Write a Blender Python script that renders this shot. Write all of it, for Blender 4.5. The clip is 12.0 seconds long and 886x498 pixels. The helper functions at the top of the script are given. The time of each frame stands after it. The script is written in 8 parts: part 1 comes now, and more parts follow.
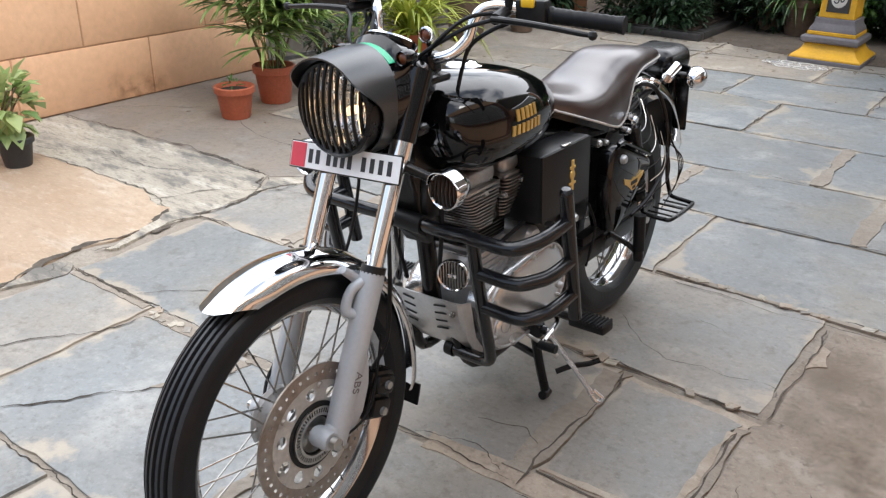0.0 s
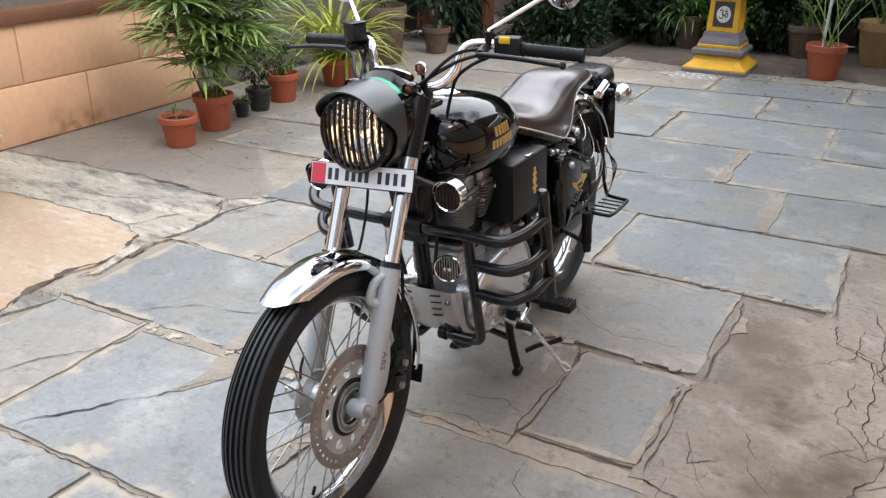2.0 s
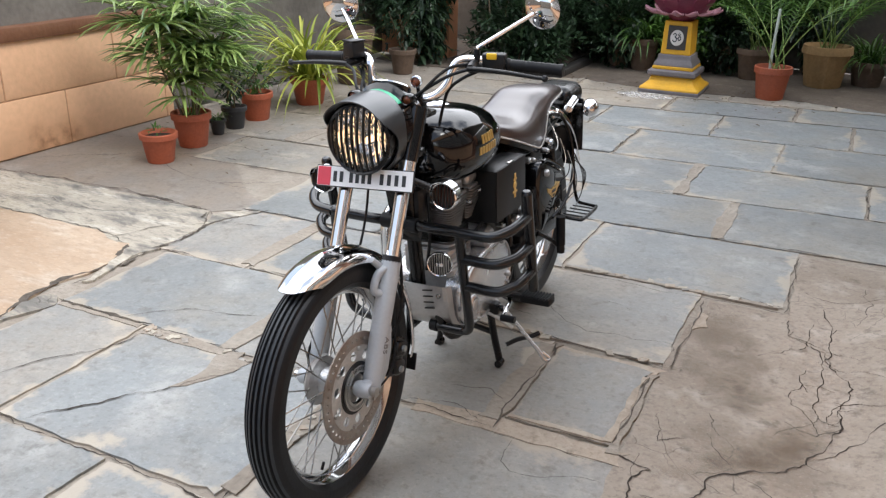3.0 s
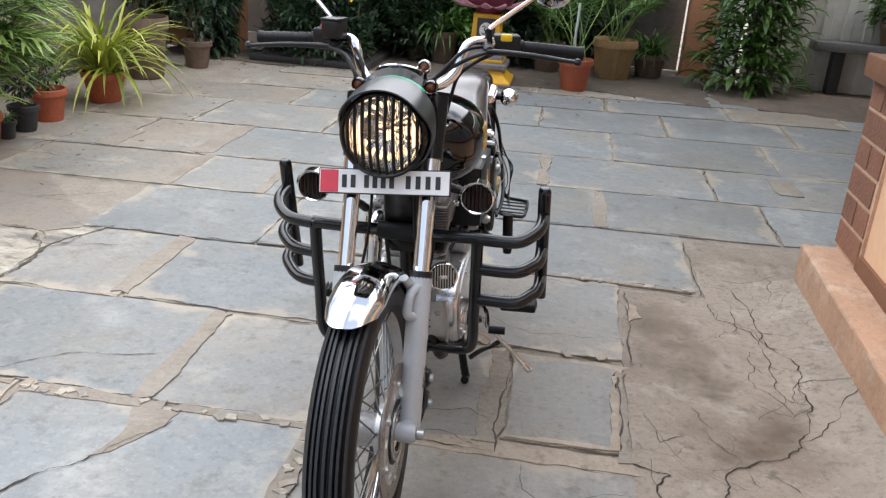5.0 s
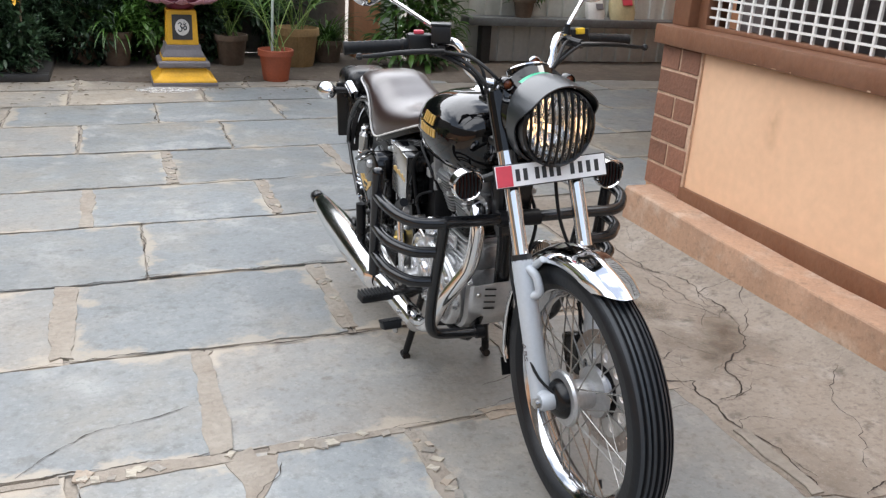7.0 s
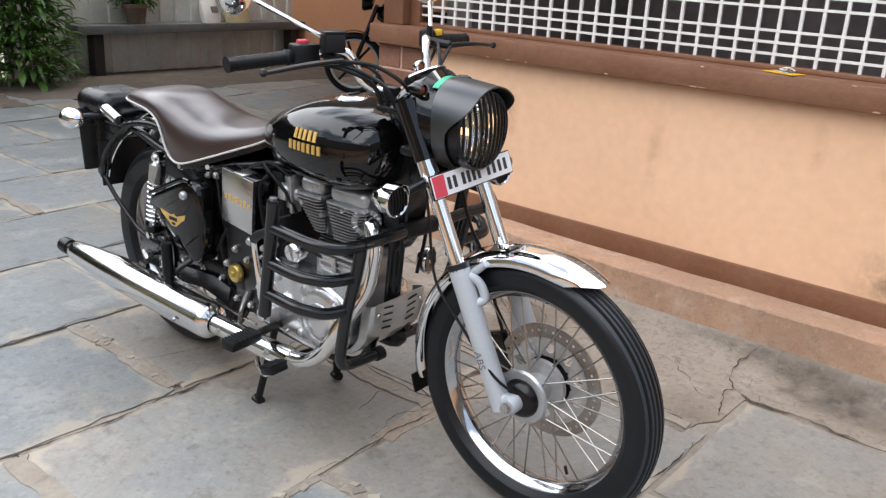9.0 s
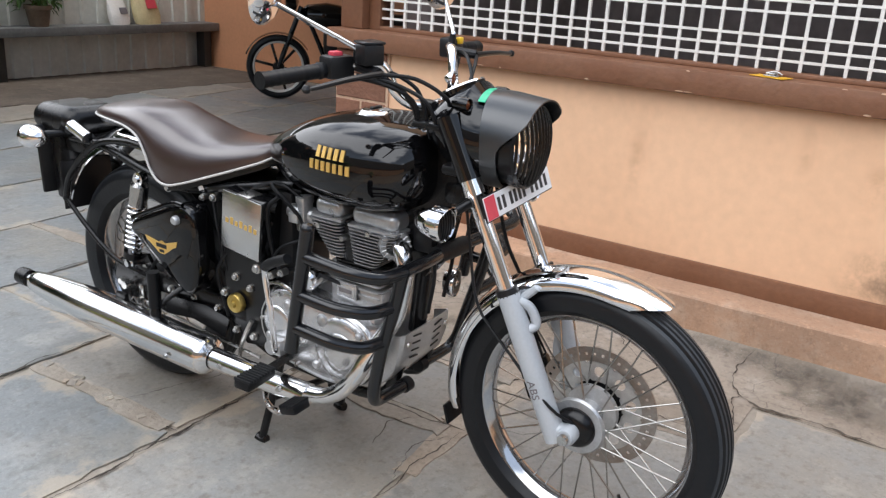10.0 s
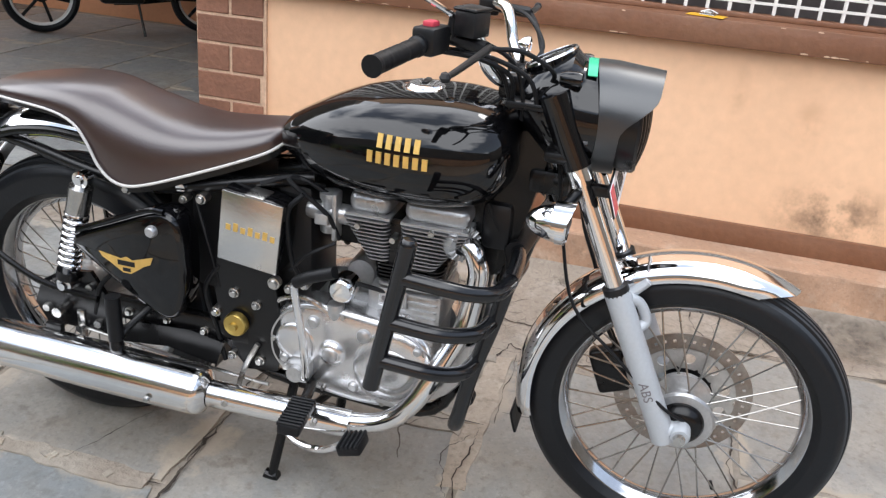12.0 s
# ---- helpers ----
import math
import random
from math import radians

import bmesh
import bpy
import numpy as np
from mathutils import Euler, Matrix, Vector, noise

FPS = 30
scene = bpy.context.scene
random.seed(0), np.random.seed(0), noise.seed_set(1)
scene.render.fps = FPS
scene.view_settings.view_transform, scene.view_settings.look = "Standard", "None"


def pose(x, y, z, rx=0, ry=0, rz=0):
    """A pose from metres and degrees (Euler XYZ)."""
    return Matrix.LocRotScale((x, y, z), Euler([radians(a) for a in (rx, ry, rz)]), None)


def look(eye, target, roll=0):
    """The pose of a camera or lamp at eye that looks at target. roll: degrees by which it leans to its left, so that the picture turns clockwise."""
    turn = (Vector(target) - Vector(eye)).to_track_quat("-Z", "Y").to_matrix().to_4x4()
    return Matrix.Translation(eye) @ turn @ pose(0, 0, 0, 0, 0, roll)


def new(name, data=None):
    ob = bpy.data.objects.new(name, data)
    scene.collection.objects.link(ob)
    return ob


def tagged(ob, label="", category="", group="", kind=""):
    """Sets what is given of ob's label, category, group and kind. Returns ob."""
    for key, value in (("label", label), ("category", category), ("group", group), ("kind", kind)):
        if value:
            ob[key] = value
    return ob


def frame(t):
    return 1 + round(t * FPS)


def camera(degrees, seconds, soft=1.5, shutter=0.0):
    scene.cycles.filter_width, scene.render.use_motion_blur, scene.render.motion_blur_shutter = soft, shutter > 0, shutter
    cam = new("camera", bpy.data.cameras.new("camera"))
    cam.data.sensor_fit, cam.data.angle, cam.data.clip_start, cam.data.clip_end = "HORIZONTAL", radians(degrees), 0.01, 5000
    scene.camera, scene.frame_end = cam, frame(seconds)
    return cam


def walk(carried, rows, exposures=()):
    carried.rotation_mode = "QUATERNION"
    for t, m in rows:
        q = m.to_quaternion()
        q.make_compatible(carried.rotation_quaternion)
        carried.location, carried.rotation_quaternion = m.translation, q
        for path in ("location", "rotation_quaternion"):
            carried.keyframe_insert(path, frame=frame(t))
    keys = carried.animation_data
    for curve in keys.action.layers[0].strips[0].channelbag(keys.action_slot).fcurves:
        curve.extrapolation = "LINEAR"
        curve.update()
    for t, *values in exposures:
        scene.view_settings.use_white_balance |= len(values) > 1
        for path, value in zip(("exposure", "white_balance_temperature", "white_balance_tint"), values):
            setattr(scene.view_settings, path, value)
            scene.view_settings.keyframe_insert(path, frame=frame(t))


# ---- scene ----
cam = camera(55.0, 12.0, 1.3)
PATH = [
    (0, (1.043, -0.904, 1.321), (-0.029, 0.562, 0.484), 1.0),
    (0.5, (0.972, -0.909, 1.324), (-0.087, 0.576, 0.505), 1.3),
    (1, (0.969, -1.015, 1.346), (-0.066, 0.497, 0.542), 1.3),
    (1.5, (1.037, -1.145, 1.405), (0.065, 0.41, 0.607), 0.8),
    (2, (1.043, -1.289, 1.414), (0.148, 0.312, 0.616), 0.4),
    (2.5, (1.041, -1.451, 1.43), (0.167, 0.167, 0.643), 0.1),
    (3, (1.062, -1.522, 1.43), (0.246, 0.144, 0.682), 1.1),
    (3.2, (1.065, -1.534, 1.418), (0.268, 0.14, 0.67), 1.2),
    (4.8, (0.475, -1.418, 1.353), (0.082, 0.399, 0.617), 2.5),
    (5, (0.346, -1.457, 1.324), (0.099, 0.388, 0.594), 4.1),
    (5.5, (-0.005, -1.607, 1.32), (-0.041, 0.259, 0.6), 5.6),
    (6, (-0.345, -1.591, 1.297), (-0.29, 0.275, 0.58), 2.3),
    (6.5, (-0.681, -1.534, 1.28), (-0.278, 0.291, 0.567), 2.1),
    (7, (-0.929, -1.446, 1.293), (-0.235, 0.294, 0.593), 3.6),
    (7.5, (-1.099, -1.307, 1.252), (-0.118, 0.306, 0.591), 1.9),
    (9.3, (-1.523, -0.827, 1.243), (-0.021, 0.333, 0.611), 3.6),
    (9.5, (-1.53, -0.761, 1.236), (-0.011, 0.38, 0.613), 3.4),
    (10, (-1.57, -0.585, 1.239), (0.036, 0.427, 0.609), 3.7),
    (10.5, (-1.644, -0.345, 1.255), (0.055, 0.493, 0.614), 4.7),
    (11, (-1.646, -0.15, 1.232), (0.13, 0.495, 0.576), 6.2),
    (11.5, (-1.588, 0.033, 1.247), (0.199, 0.566, 0.523), 5.3),
    (12, (-1.567, 0.163, 1.25), (0.228, 0.599, 0.484), 5.1),
]
walk(cam, [(t, look(eye, target, roll)) for t, eye, target, roll in PATH], exposures=[(0, 0.31), (6, 0.23), (7.5, 0.30), (10, 0.25), (11.5, 0.33), (12, 0.42)])

# ---- light ----
world = bpy.data.worlds.new("sky")
scene.world = world
world.use_nodes = True
wn, wl = world.node_tree.nodes, world.node_tree.links
sky = wn.new("ShaderNodeTexSky")
sky.sky_type, sky.sun_disc = "NISHITA", False
sky.sun_elevation, sky.sun_rotation = radians(55), radians(110)
sky.air_density, sky.dust_density = 1.2, 0.6
cloud_noise, cloud_ramp, cloud_mix = wn.new("ShaderNodeTexNoise"), wn.new("ShaderNodeValToRGB"), wn.new("ShaderNodeMixRGB")
sky_map, sky_co = wn.new("ShaderNodeMapping"), wn.new("ShaderNodeTexCoord")
sky_map.inputs["Scale"].default_value = (1, 1, 2.2)
cloud_noise.inputs["Scale"].default_value, cloud_noise.inputs["Detail"].default_value = 1.15, 5
cloud_ramp.color_ramp.elements[0].position, cloud_ramp.color_ramp.elements[1].position = 0.45, 0.545
cloud_ramp.color_ramp.elements[0].color = (0.14, 0.14, 0.14, 1)
cloud_mix.inputs[2].default_value = (22.0, 22.6, 24.0, 1)
wl.new(sky_co.outputs["Generated"], sky_map.inputs["Vector"])
wl.new(sky_map.outputs["Vector"], cloud_noise.inputs["Vector"])
sky_axes, bank = wn.new("ShaderNodeSeparateXYZ"), wn.new("ShaderNodeMath")
bank.operation = "MULTIPLY_ADD"
bank.inputs[1].default_value = 0.13
wl.new(sky_co.outputs["Generated"], sky_axes.inputs["Vector"])
wl.new(sky_axes.outputs["Y"], bank.inputs[0])
wl.new(cloud_noise.outputs["Fac"], bank.inputs[2])
wl.new(bank.outputs["Value"], cloud_ramp.inputs["Fac"])
wl.new(cloud_ramp.outputs["Color"], cloud_mix.inputs["Fac"])
wl.new(sky.outputs["Color"], cloud_mix.inputs[1])
wl.new(cloud_mix.outputs["Color"], wn["Background"].inputs["Color"])
wn["Background"].inputs["Strength"].default_value = 0.15

sun_data = bpy.data.lights.new("sun", "SUN")
sun_data.energy, sun_data.angle, sun_data.color = 0.9, radians(18), (1.0, 0.97, 0.91)
sun = new("sun", sun_data)
sun.matrix_world = look((6.6, -2.4, 10.0), (0, 0, 0))


# ---- materials ----
def material(name, color, rough=0.6, metal=0.0, vary=0.25, scale=6.0, fine=60.0, bump=0.15, second=None, coat=0.0, rough_vary=0.1, spec=0.5, per_piece=0.0, cover=0.5, coat_rough=0.04):
    """A procedural surface: a broad stain, a fine grain, relief and uneven gloss."""
    m = bpy.data.materials.new(name)
    m.use_nodes = True
    n, l = m.node_tree.nodes, m.node_tree.links
    b = n["Principled BSDF"]
    co = n.new("ShaderNodeTexCoord")
    broad, grain = n.new("ShaderNodeTexNoise"), n.new("ShaderNodeTexNoise")
    broad.inputs["Scale"].default_value, broad.inputs["Detail"].default_value = scale, 5
    grain.inputs["Scale"].default_value, grain.inputs["Detail"].default_value = fine, 4
    vec = co.outputs["Object"]
    info = n.new("ShaderNodeObjectInfo")
    if per_piece:
        shift = n.new("ShaderNodeVectorMath")
        shift.operation = "MULTIPLY_ADD"
        l.new(info.outputs["Random"], shift.inputs[0])
        shift.inputs[1].default_value = (17, 23, 31)
        l.new(vec, shift.inputs[2])
        vec = shift.outputs["Vector"]
    l.new(vec, broad.inputs["Vector"])
    l.new(vec, grain.inputs["Vector"])
    other = second or tuple(c * 0.55 for c in color)
    ramp = n.new("ShaderNodeValToRGB")
    ramp.color_ramp.elements[0].position, ramp.color_ramp.elements[1].position = cover - 0.14, cover + 0.14
    ramp.color_ramp.elements[0].color = (*[c + (o - c) * min(1, vary * 2) for c, o in zip(color, other)], 1)
    ramp.color_ramp.elements[1].color = (*color, 1)
    l.new(broad.outputs["Fac"], ramp.inputs["Fac"])
    hue = n.new("ShaderNodeHueSaturation")
    span = n.new("ShaderNodeMapRange")
    span.inputs["To Min"].default_value, span.inputs["To Max"].default_value = 1 - vary, 1 + vary
    l.new(grain.outputs["Fac"], span.inputs["Value"])
    value = span.outputs["Result"]
    if per_piece:
        own, mul = n.new("ShaderNodeMapRange"), n.new("ShaderNodeMath")
        own.inputs["To Min"].default_value, own.inputs["To Max"].default_value = 1 - per_piece, 1 + per_piece
        l.new(info.outputs["Random"], own.inputs["Value"])
        mul.operation = "MULTIPLY"
        l.new(value, mul.inputs[0])
        l.new(own.outputs["Result"], mul.inputs[1])
        value = mul.outputs["Value"]
    l.new(value, hue.inputs["Value"])
    l.new(ramp.outputs["Color"], hue.inputs["Color"])
    l.new(hue.outputs["Color"], b.inputs["Base Color"])
    rr = n.new("ShaderNodeMapRange")
    rr.inputs["To Min"].default_value, rr.inputs["To Max"].default_value = max(0.02, rough - rough_vary), min(1, rough + rough_vary)
    l.new(broad.outputs["Fac"], rr.inputs["Value"])
    l.new(rr.outputs["Result"], b.inputs["Roughness"])
    b.inputs["Metallic"].default_value, b.inputs["Coat Weight"].default_value = metal, coat
    b.inputs["Coat Roughness"].default_value, b.inputs["Specular IOR Level"].default_value = coat_rough, spec
    if bump:
        bp = n.new("ShaderNodeBump")
        bp.inputs["Strength"].default_value, bp.inputs["Distance"].default_value = bump, 0.01
        l.new(grain.outputs["Fac"], bp.inputs["Height"])
        l.new(bp.outputs["Normal"], b.inputs["Normal"])
    return m


def leaf_material(name, dark, light, gloss=0.4):
    """Leaves that differ one by one, with some light coming through."""
    m = bpy.data.materials.new(name)
    m.use_nodes = True
    n, l = m.node_tree.nodes, m.node_tree.links
    b, geo, ramp = n["Principled BSDF"], n.new("ShaderNodeNewGeometry"), n.new("ShaderNodeValToRGB")
    ramp.color_ramp.elements[0].color, ramp.color_ramp.elements[1].color = (*dark, 1), (*light, 1)
    l.new(geo.outputs["Random Per Island"], ramp.inputs["Fac"])
    l.new(ramp.outputs["Color"], b.inputs["Base Color"])
    b.inputs["Roughness"].default_value = gloss
    tr, mix = n.new("ShaderNodeBsdfTranslucent"), n.new("ShaderNodeMixShader")
    l.new(ramp.outputs["Color"], tr.inputs["Color"])
    mix.inputs["Fac"].default_value = 0.25
    l.new(b.outputs["BSDF"], mix.inputs[1])
    l.new(tr.outputs["BSDF"], mix.inputs[2])
    l.new(mix.outputs["Shader"], n["Material Output"].inputs["Surface"])
    return m


def glow(name, color, strength):
    m = bpy.data.materials.new(name)
    m.use_nodes = True
    b = m.node_tree.nodes["Principled BSDF"]
    b.inputs["Base Color"].default_value = (*color, 1)
    b.inputs["Emission Color"].default_value, b.inputs["Emission Strength"].default_value = (*color, 1), strength
    b.inputs["Roughness"].default_value = 0.2
    return m


def glass(name, color=(1, 1, 1), rough=0.02):
    m = bpy.data.materials.new(name)
    m.use_nodes = True
    b = m.node_tree.nodes["Principled BSDF"]
    b.inputs["Base Color"].default_value = (*color, 1)
    b.inputs["Transmission Weight"].default_value, b.inputs["Roughness"].default_value, b.inputs["IOR"].default_value = 1, rough, 1.45
    return m


def stone(name, base, tan, pale, dark, rough=0.5, per_piece=0.12, size=1.0, tan_share=0.5, border=None, net=None, stretch=(1, 1, 1), lichen=None):
    """Worn paving: sandy stains, pale scuffs and dark specks over a base tone that differs from piece to piece."""
    m = bpy.data.materials.new(name)
    m.use_nodes = True
    n, l = m.node_tree.nodes, m.node_tree.links
    b, co, info = n["Principled BSDF"], n.new("ShaderNodeTexCoord"), n.new("ShaderNodeObjectInfo")
    shift = n.new("ShaderNodeVectorMath")
    shift.operation = "MULTIPLY_ADD"
    l.new(info.outputs["Random"], shift.inputs[0])
    shift.inputs[1].default_value = (13 * (per_piece > 0), 29 * (per_piece > 0), 7 * (per_piece > 0))
    squash = n.new("ShaderNodeMapping")
    squash.inputs["Scale"].default_value = stretch
    l.new(co.outputs["Object"], squash.inputs["Vector"])
    l.new(squash.outputs["Vector"], shift.inputs[2])
    color = None

    def noise_of(scale, detail=4, rough_=0.6):
        t = n.new("ShaderNodeTexNoise")
        t.inputs["Scale"].default_value, t.inputs["Detail"].default_value, t.inputs["Roughness"].default_value = scale, detail, rough_
        l.new(shift.outputs["Vector"], t.inputs["Vector"])
        return t

    def math_of(op, a, b):
        q = n.new("ShaderNodeMath")
        q.operation = op
        for i, v in ((0, a), (1, b)):
            if isinstance(v, (int, float)):
                q.inputs[i].default_value = v
            else:
                l.new(v, q.inputs[i])
        return q.outputs["Value"]

    def range_of(v, lo, hi, to=1.0):
        r = n.new("ShaderNodeMapRange")
        r.inputs["From Min"].default_value, r.inputs["From Max"].default_value, r.inputs["To Max"].default_value = lo, hi, to
        l.new(v, r.inputs["Value"])
        return r.outputs["Result"]

    def over(under, fac, tone):
        mx = n.new("ShaderNodeMixRGB")
        l.new(fac, mx.inputs["Fac"])
        l.new(under, mx.inputs[1])
        mx.inputs[2].default_value = (*tone, 1)
        return mx.outputs["Color"]

    for k, (scale, detail, lo, hi, tone, amount) in enumerate(((1.7, 6, tan_share - 0.09, tan_share + 0.11, tan, 0.85), (4.6, 7, 0.53, 0.68, pale, 0.75), (9.0, 8, 0.585, 0.70, dark, 0.7), (34.0, 5, 0.52, 0.70, dark, 0.5), (70.0, 3, 0.55, 0.72, pale, 0.4), (0.8, 4, 0.50, 0.68, dark, 0.35))):
        t, r, mx = n.new("ShaderNodeTexNoise"), n.new("ShaderNodeMapRange"), n.new("ShaderNodeMixRGB")
        t.inputs["Scale"].default_value, t.inputs["Detail"].default_value, t.inputs["Roughness"].default_value = scale * size, detail, 0.62
        l.new(shift.outputs["Vector"], t.inputs["Vector"])
        r.inputs["From Min"].default_value, r.inputs["From Max"].default_value, r.inputs["To Max"].default_value = lo, hi, amount
        l.new(t.outputs["Fac"], r.inputs["Value"])
        l.new(r.outputs["Result"], mx.inputs["Fac"])
        if color is None:
            mx.inputs[1].default_value = (*base, 1)
        else:
            l.new(color, mx.inputs[1])
        mx.inputs[2].default_value = (*tone, 1)
        color = mx.outputs["Color"]
        if k == 1:
            rr = n.new("ShaderNodeMapRange")
            rr.inputs["To Min"].default_value, rr.inputs["To Max"].default_value = rough - 0.16, rough + 0.2
            l.new(t.outputs["Fac"], rr.inputs["Value"])
            l.new(rr.outputs["Result"], b.inputs["Roughness"])
    color = over(color, range_of(noise_of(11, 8, 0.75).outputs["Fac"], 0.50, 0.66, 0.45), tuple(c * 0.72 for c in base))
    color = over(color, range_of(noise_of(75, 5, 0.75).outputs["Fac"], 0.55, 0.70, 0.5), tuple(c * 0.5 for c in base))
    color = over(color, range_of(noise_of(33, 7, 0.75).outputs["Fac"], 0.56, 0.70, 0.45), tuple(min(0.8, c * 1.45) for c in base))
    if border:
        gen = n.new("ShaderNodeSeparateXYZ")
        l.new(co.outputs["Generated"], gen.inputs["Vector"])
        sides = []
        for axis, length in (("X", 0.9), ("Y", 0.62)):
            near = math_of("MINIMUM", gen.outputs[axis], math_of("SUBTRACT", 1.0, gen.outputs[axis]))
            sides.append(math_of("MULTIPLY", near, length))
        rim = math_of("ADD", math_of("MINIMUM", sides[0], sides[1]), math_of("MULTIPLY", math_of("SUBTRACT", noise_of(4.2, 6, 0.65).outputs["Fac"], 0.5), 0.42))
        color = over(color, math_of("SUBTRACT", 1.0, range_of(rim, 0.0, 0.035)), border)
    if lichen:
        color = over(color, range_of(noise_of(2.6, 9, 0.72).outputs["Fac"], 0.51, 0.60, 0.85), lichen)
        color = over(color, range_of(noise_of(21, 6, 0.7).outputs["Fac"], 0.54, 0.66, 0.7), tuple(c * 0.6 for c in lichen))
    if net:
        warp, vor, vec = noise_of(6, 4), n.new("ShaderNodeTexVoronoi"), n.new("ShaderNodeVectorMath")
        vec.operation = "MULTIPLY_ADD"
        l.new(warp.outputs["Color"], vec.inputs[0])
        vec.inputs[1].default_value = (0.09, 0.09, 0)
        l.new(shift.outputs["Vector"], vec.inputs[2])
        vor.feature = "DISTANCE_TO_EDGE"
        vor.inputs["Scale"].default_value = 9.5
        l.new(vec.outputs["Vector"], vor.inputs["Vector"])
        line_ = math_of("SUBTRACT", 1.0, range_of(vor.outputs["Distance"], 0.003, 0.012))
        where = range_of(noise_of(2.6, 3).outputs["Fac"], 0.54, 0.62)
        color = over(color, math_of("MULTIPLY", math_of("MULTIPLY", line_, where), 0.85), net)
    hue, own = n.new("ShaderNodeHueSaturation"), n.new("ShaderNodeMapRange")
    own.inputs["To Min"].default_value, own.inputs["To Max"].default_value = 1 - per_piece, 1 + per_piece
    l.new(info.outputs["Random"], own.inputs["Value"])
    l.new(own.outputs["Result"], hue.inputs["Value"])
    l.new(color, hue.inputs["Color"])
    l.new(hue.outputs["Color"], b.inputs["Base Color"])
    fine, bp, mid, add_h = n.new("ShaderNodeTexNoise"), n.new("ShaderNodeBump"), n.new("ShaderNodeTexNoise"), n.new("ShaderNodeMath")
    fine.inputs["Scale"].default_value, fine.inputs["Detail"].default_value = 55, 5
    mid.inputs["Scale"].default_value, mid.inputs["Detail"].default_value = 7, 5
    add_h.operation = "MULTIPLY_ADD"
    add_h.inputs[1].default_value = 0.35
    for q in (fine, mid):
        l.new(shift.outputs["Vector"], q.inputs["Vector"])
    l.new(fine.outputs["Fac"], add_h.inputs[0])
    l.new(mid.outputs["Fac"], add_h.inputs[2])
    bp.inputs["Strength"].default_value, bp.inputs["Distance"].default_value = 0.45, 0.012
    l.new(add_h.outputs["Value"], bp.inputs["Height"])
    l.new(bp.outputs["Normal"], b.inputs["Normal"])
    return m


SLAB = stone("slab_limestone", (0.205, 0.219, 0.221), (0.25, 0.228, 0.19), (0.35, 0.35, 0.335), (0.115, 0.11, 0.10), 0.46, 0.13, 1.0, 0.56, border=(0.335, 0.295, 0.24))
SLAB_TAN = stone("slab_sandy", (0.29, 0.25, 0.20), (0.22, 0.215, 0.20), (0.40, 0.36, 0.30), (0.14, 0.11, 0.085), 0.6, 0.12, 1.0, 0.5, border=(0.37, 0.32, 0.255))
CEMENT = stone("cement_screed", (0.295, 0.248, 0.200), (0.205, 0.162, 0.122), (0.385, 0.34, 0.29), (0.10, 0.082, 0.065), 0.8, 0.0, 1.3, 0.54, net=(0.085, 0.068, 0.055))
MORTAR = material("joint_mortar", (0.30, 0.265, 0.22), 0.9, vary=0.25, scale=6, fine=50, bump=0.9, second=(0.19, 0.15, 0.115))
CEMENT_TAN = stone("cement_tan", (0.44, 0.335, 0.24), (0.37, 0.255, 0.165), (0.52, 0.45, 0.37), (0.29, 0.21, 0.145), 0.8, 0.0, 0.9, 0.5, net=(0.24, 0.17, 0.11), stretch=(0.6, 1.4, 1))
RUBBLE = stone("rubble_patch", (0.43, 0.385, 0.31), (0.30, 0.265, 0.215), (0.58, 0.54, 0.47), (0.10, 0.095, 0.085), 0.85, 0.0, 1.5, 0.52, net=(0.07, 0.06, 0.05), stretch=(0.5, 1.6, 1), lichen=(0.13, 0.125, 0.115))
FISSURE = material("fissure_dirt", (0.10, 0.083, 0.066), 1.0, vary=0.4, scale=14, fine=70, bump=0.8, second=(0.05, 0.04, 0.03))
CRACK = material("crack_dirt", (0.045, 0.034, 0.026), 1.0, vary=0.3, bump=0.2)
PEACH = material("peach_paint", (0.775, 0.485, 0.300), 0.75, vary=0.10, scale=1.3, fine=25, bump=0.12, second=(0.55, 0.30, 0.16))
ORANGE = material("orange_paint", (0.74, 0.45, 0.265), 0.75, vary=0.12, scale=1.8, fine=28, bump=0.2, second=(0.60, 0.33, 0.18))
ORANGE_DEEP = material("deep_orange_paint", (0.58, 0.27, 0.14), 0.75, vary=0.12, scale=1.5, fine=28, bump=0.15)
BROWN = material("brown_paint", (0.165, 0.067, 0.031), 0.55, vary=0.24, scale=5, fine=40, bump=0.3, second=(0.22, 0.108, 0.060))
BRICK = material("painted_brick", (0.235, 0.105, 0.062), 0.75, vary=0.25, scale=12, fine=60, bump=0.5, second=(0.16, 0.07, 0.04), per_piece=0.15)
BRICK_JOINT = material("brick_joint", (0.60, 0.40, 0.27), 0.9, vary=0.2, scale=20, fine=80, bump=0.5)
PLINTH = stone("plinth_plaster", (0.46, 0.275, 0.172), (0.40, 0.245, 0.16), (0.53, 0.40, 0.30), (0.23, 0.15, 0.10), 0.8, 0.0, 1.4, 0.5)
PALEBLOCK = material("block_joint", (0.55, 0.32, 0.185), 0.9, vary=0.2, scale=20, fine=80, bump=0.4)
WHITE = material("white_paint", (0.74, 0.71, 0.66), 0.5, vary=0.12, scale=9, fine=60, bump=0.1)
# Tone set dark so that the added walls give blacker reflections.
GREYWALL = material("weathered_plaster", (0.18, 0.16, 0.135), 0.9, vary=0.3, scale=2, fine=24, bump=0.4, second=(0.09, 0.08, 0.065))
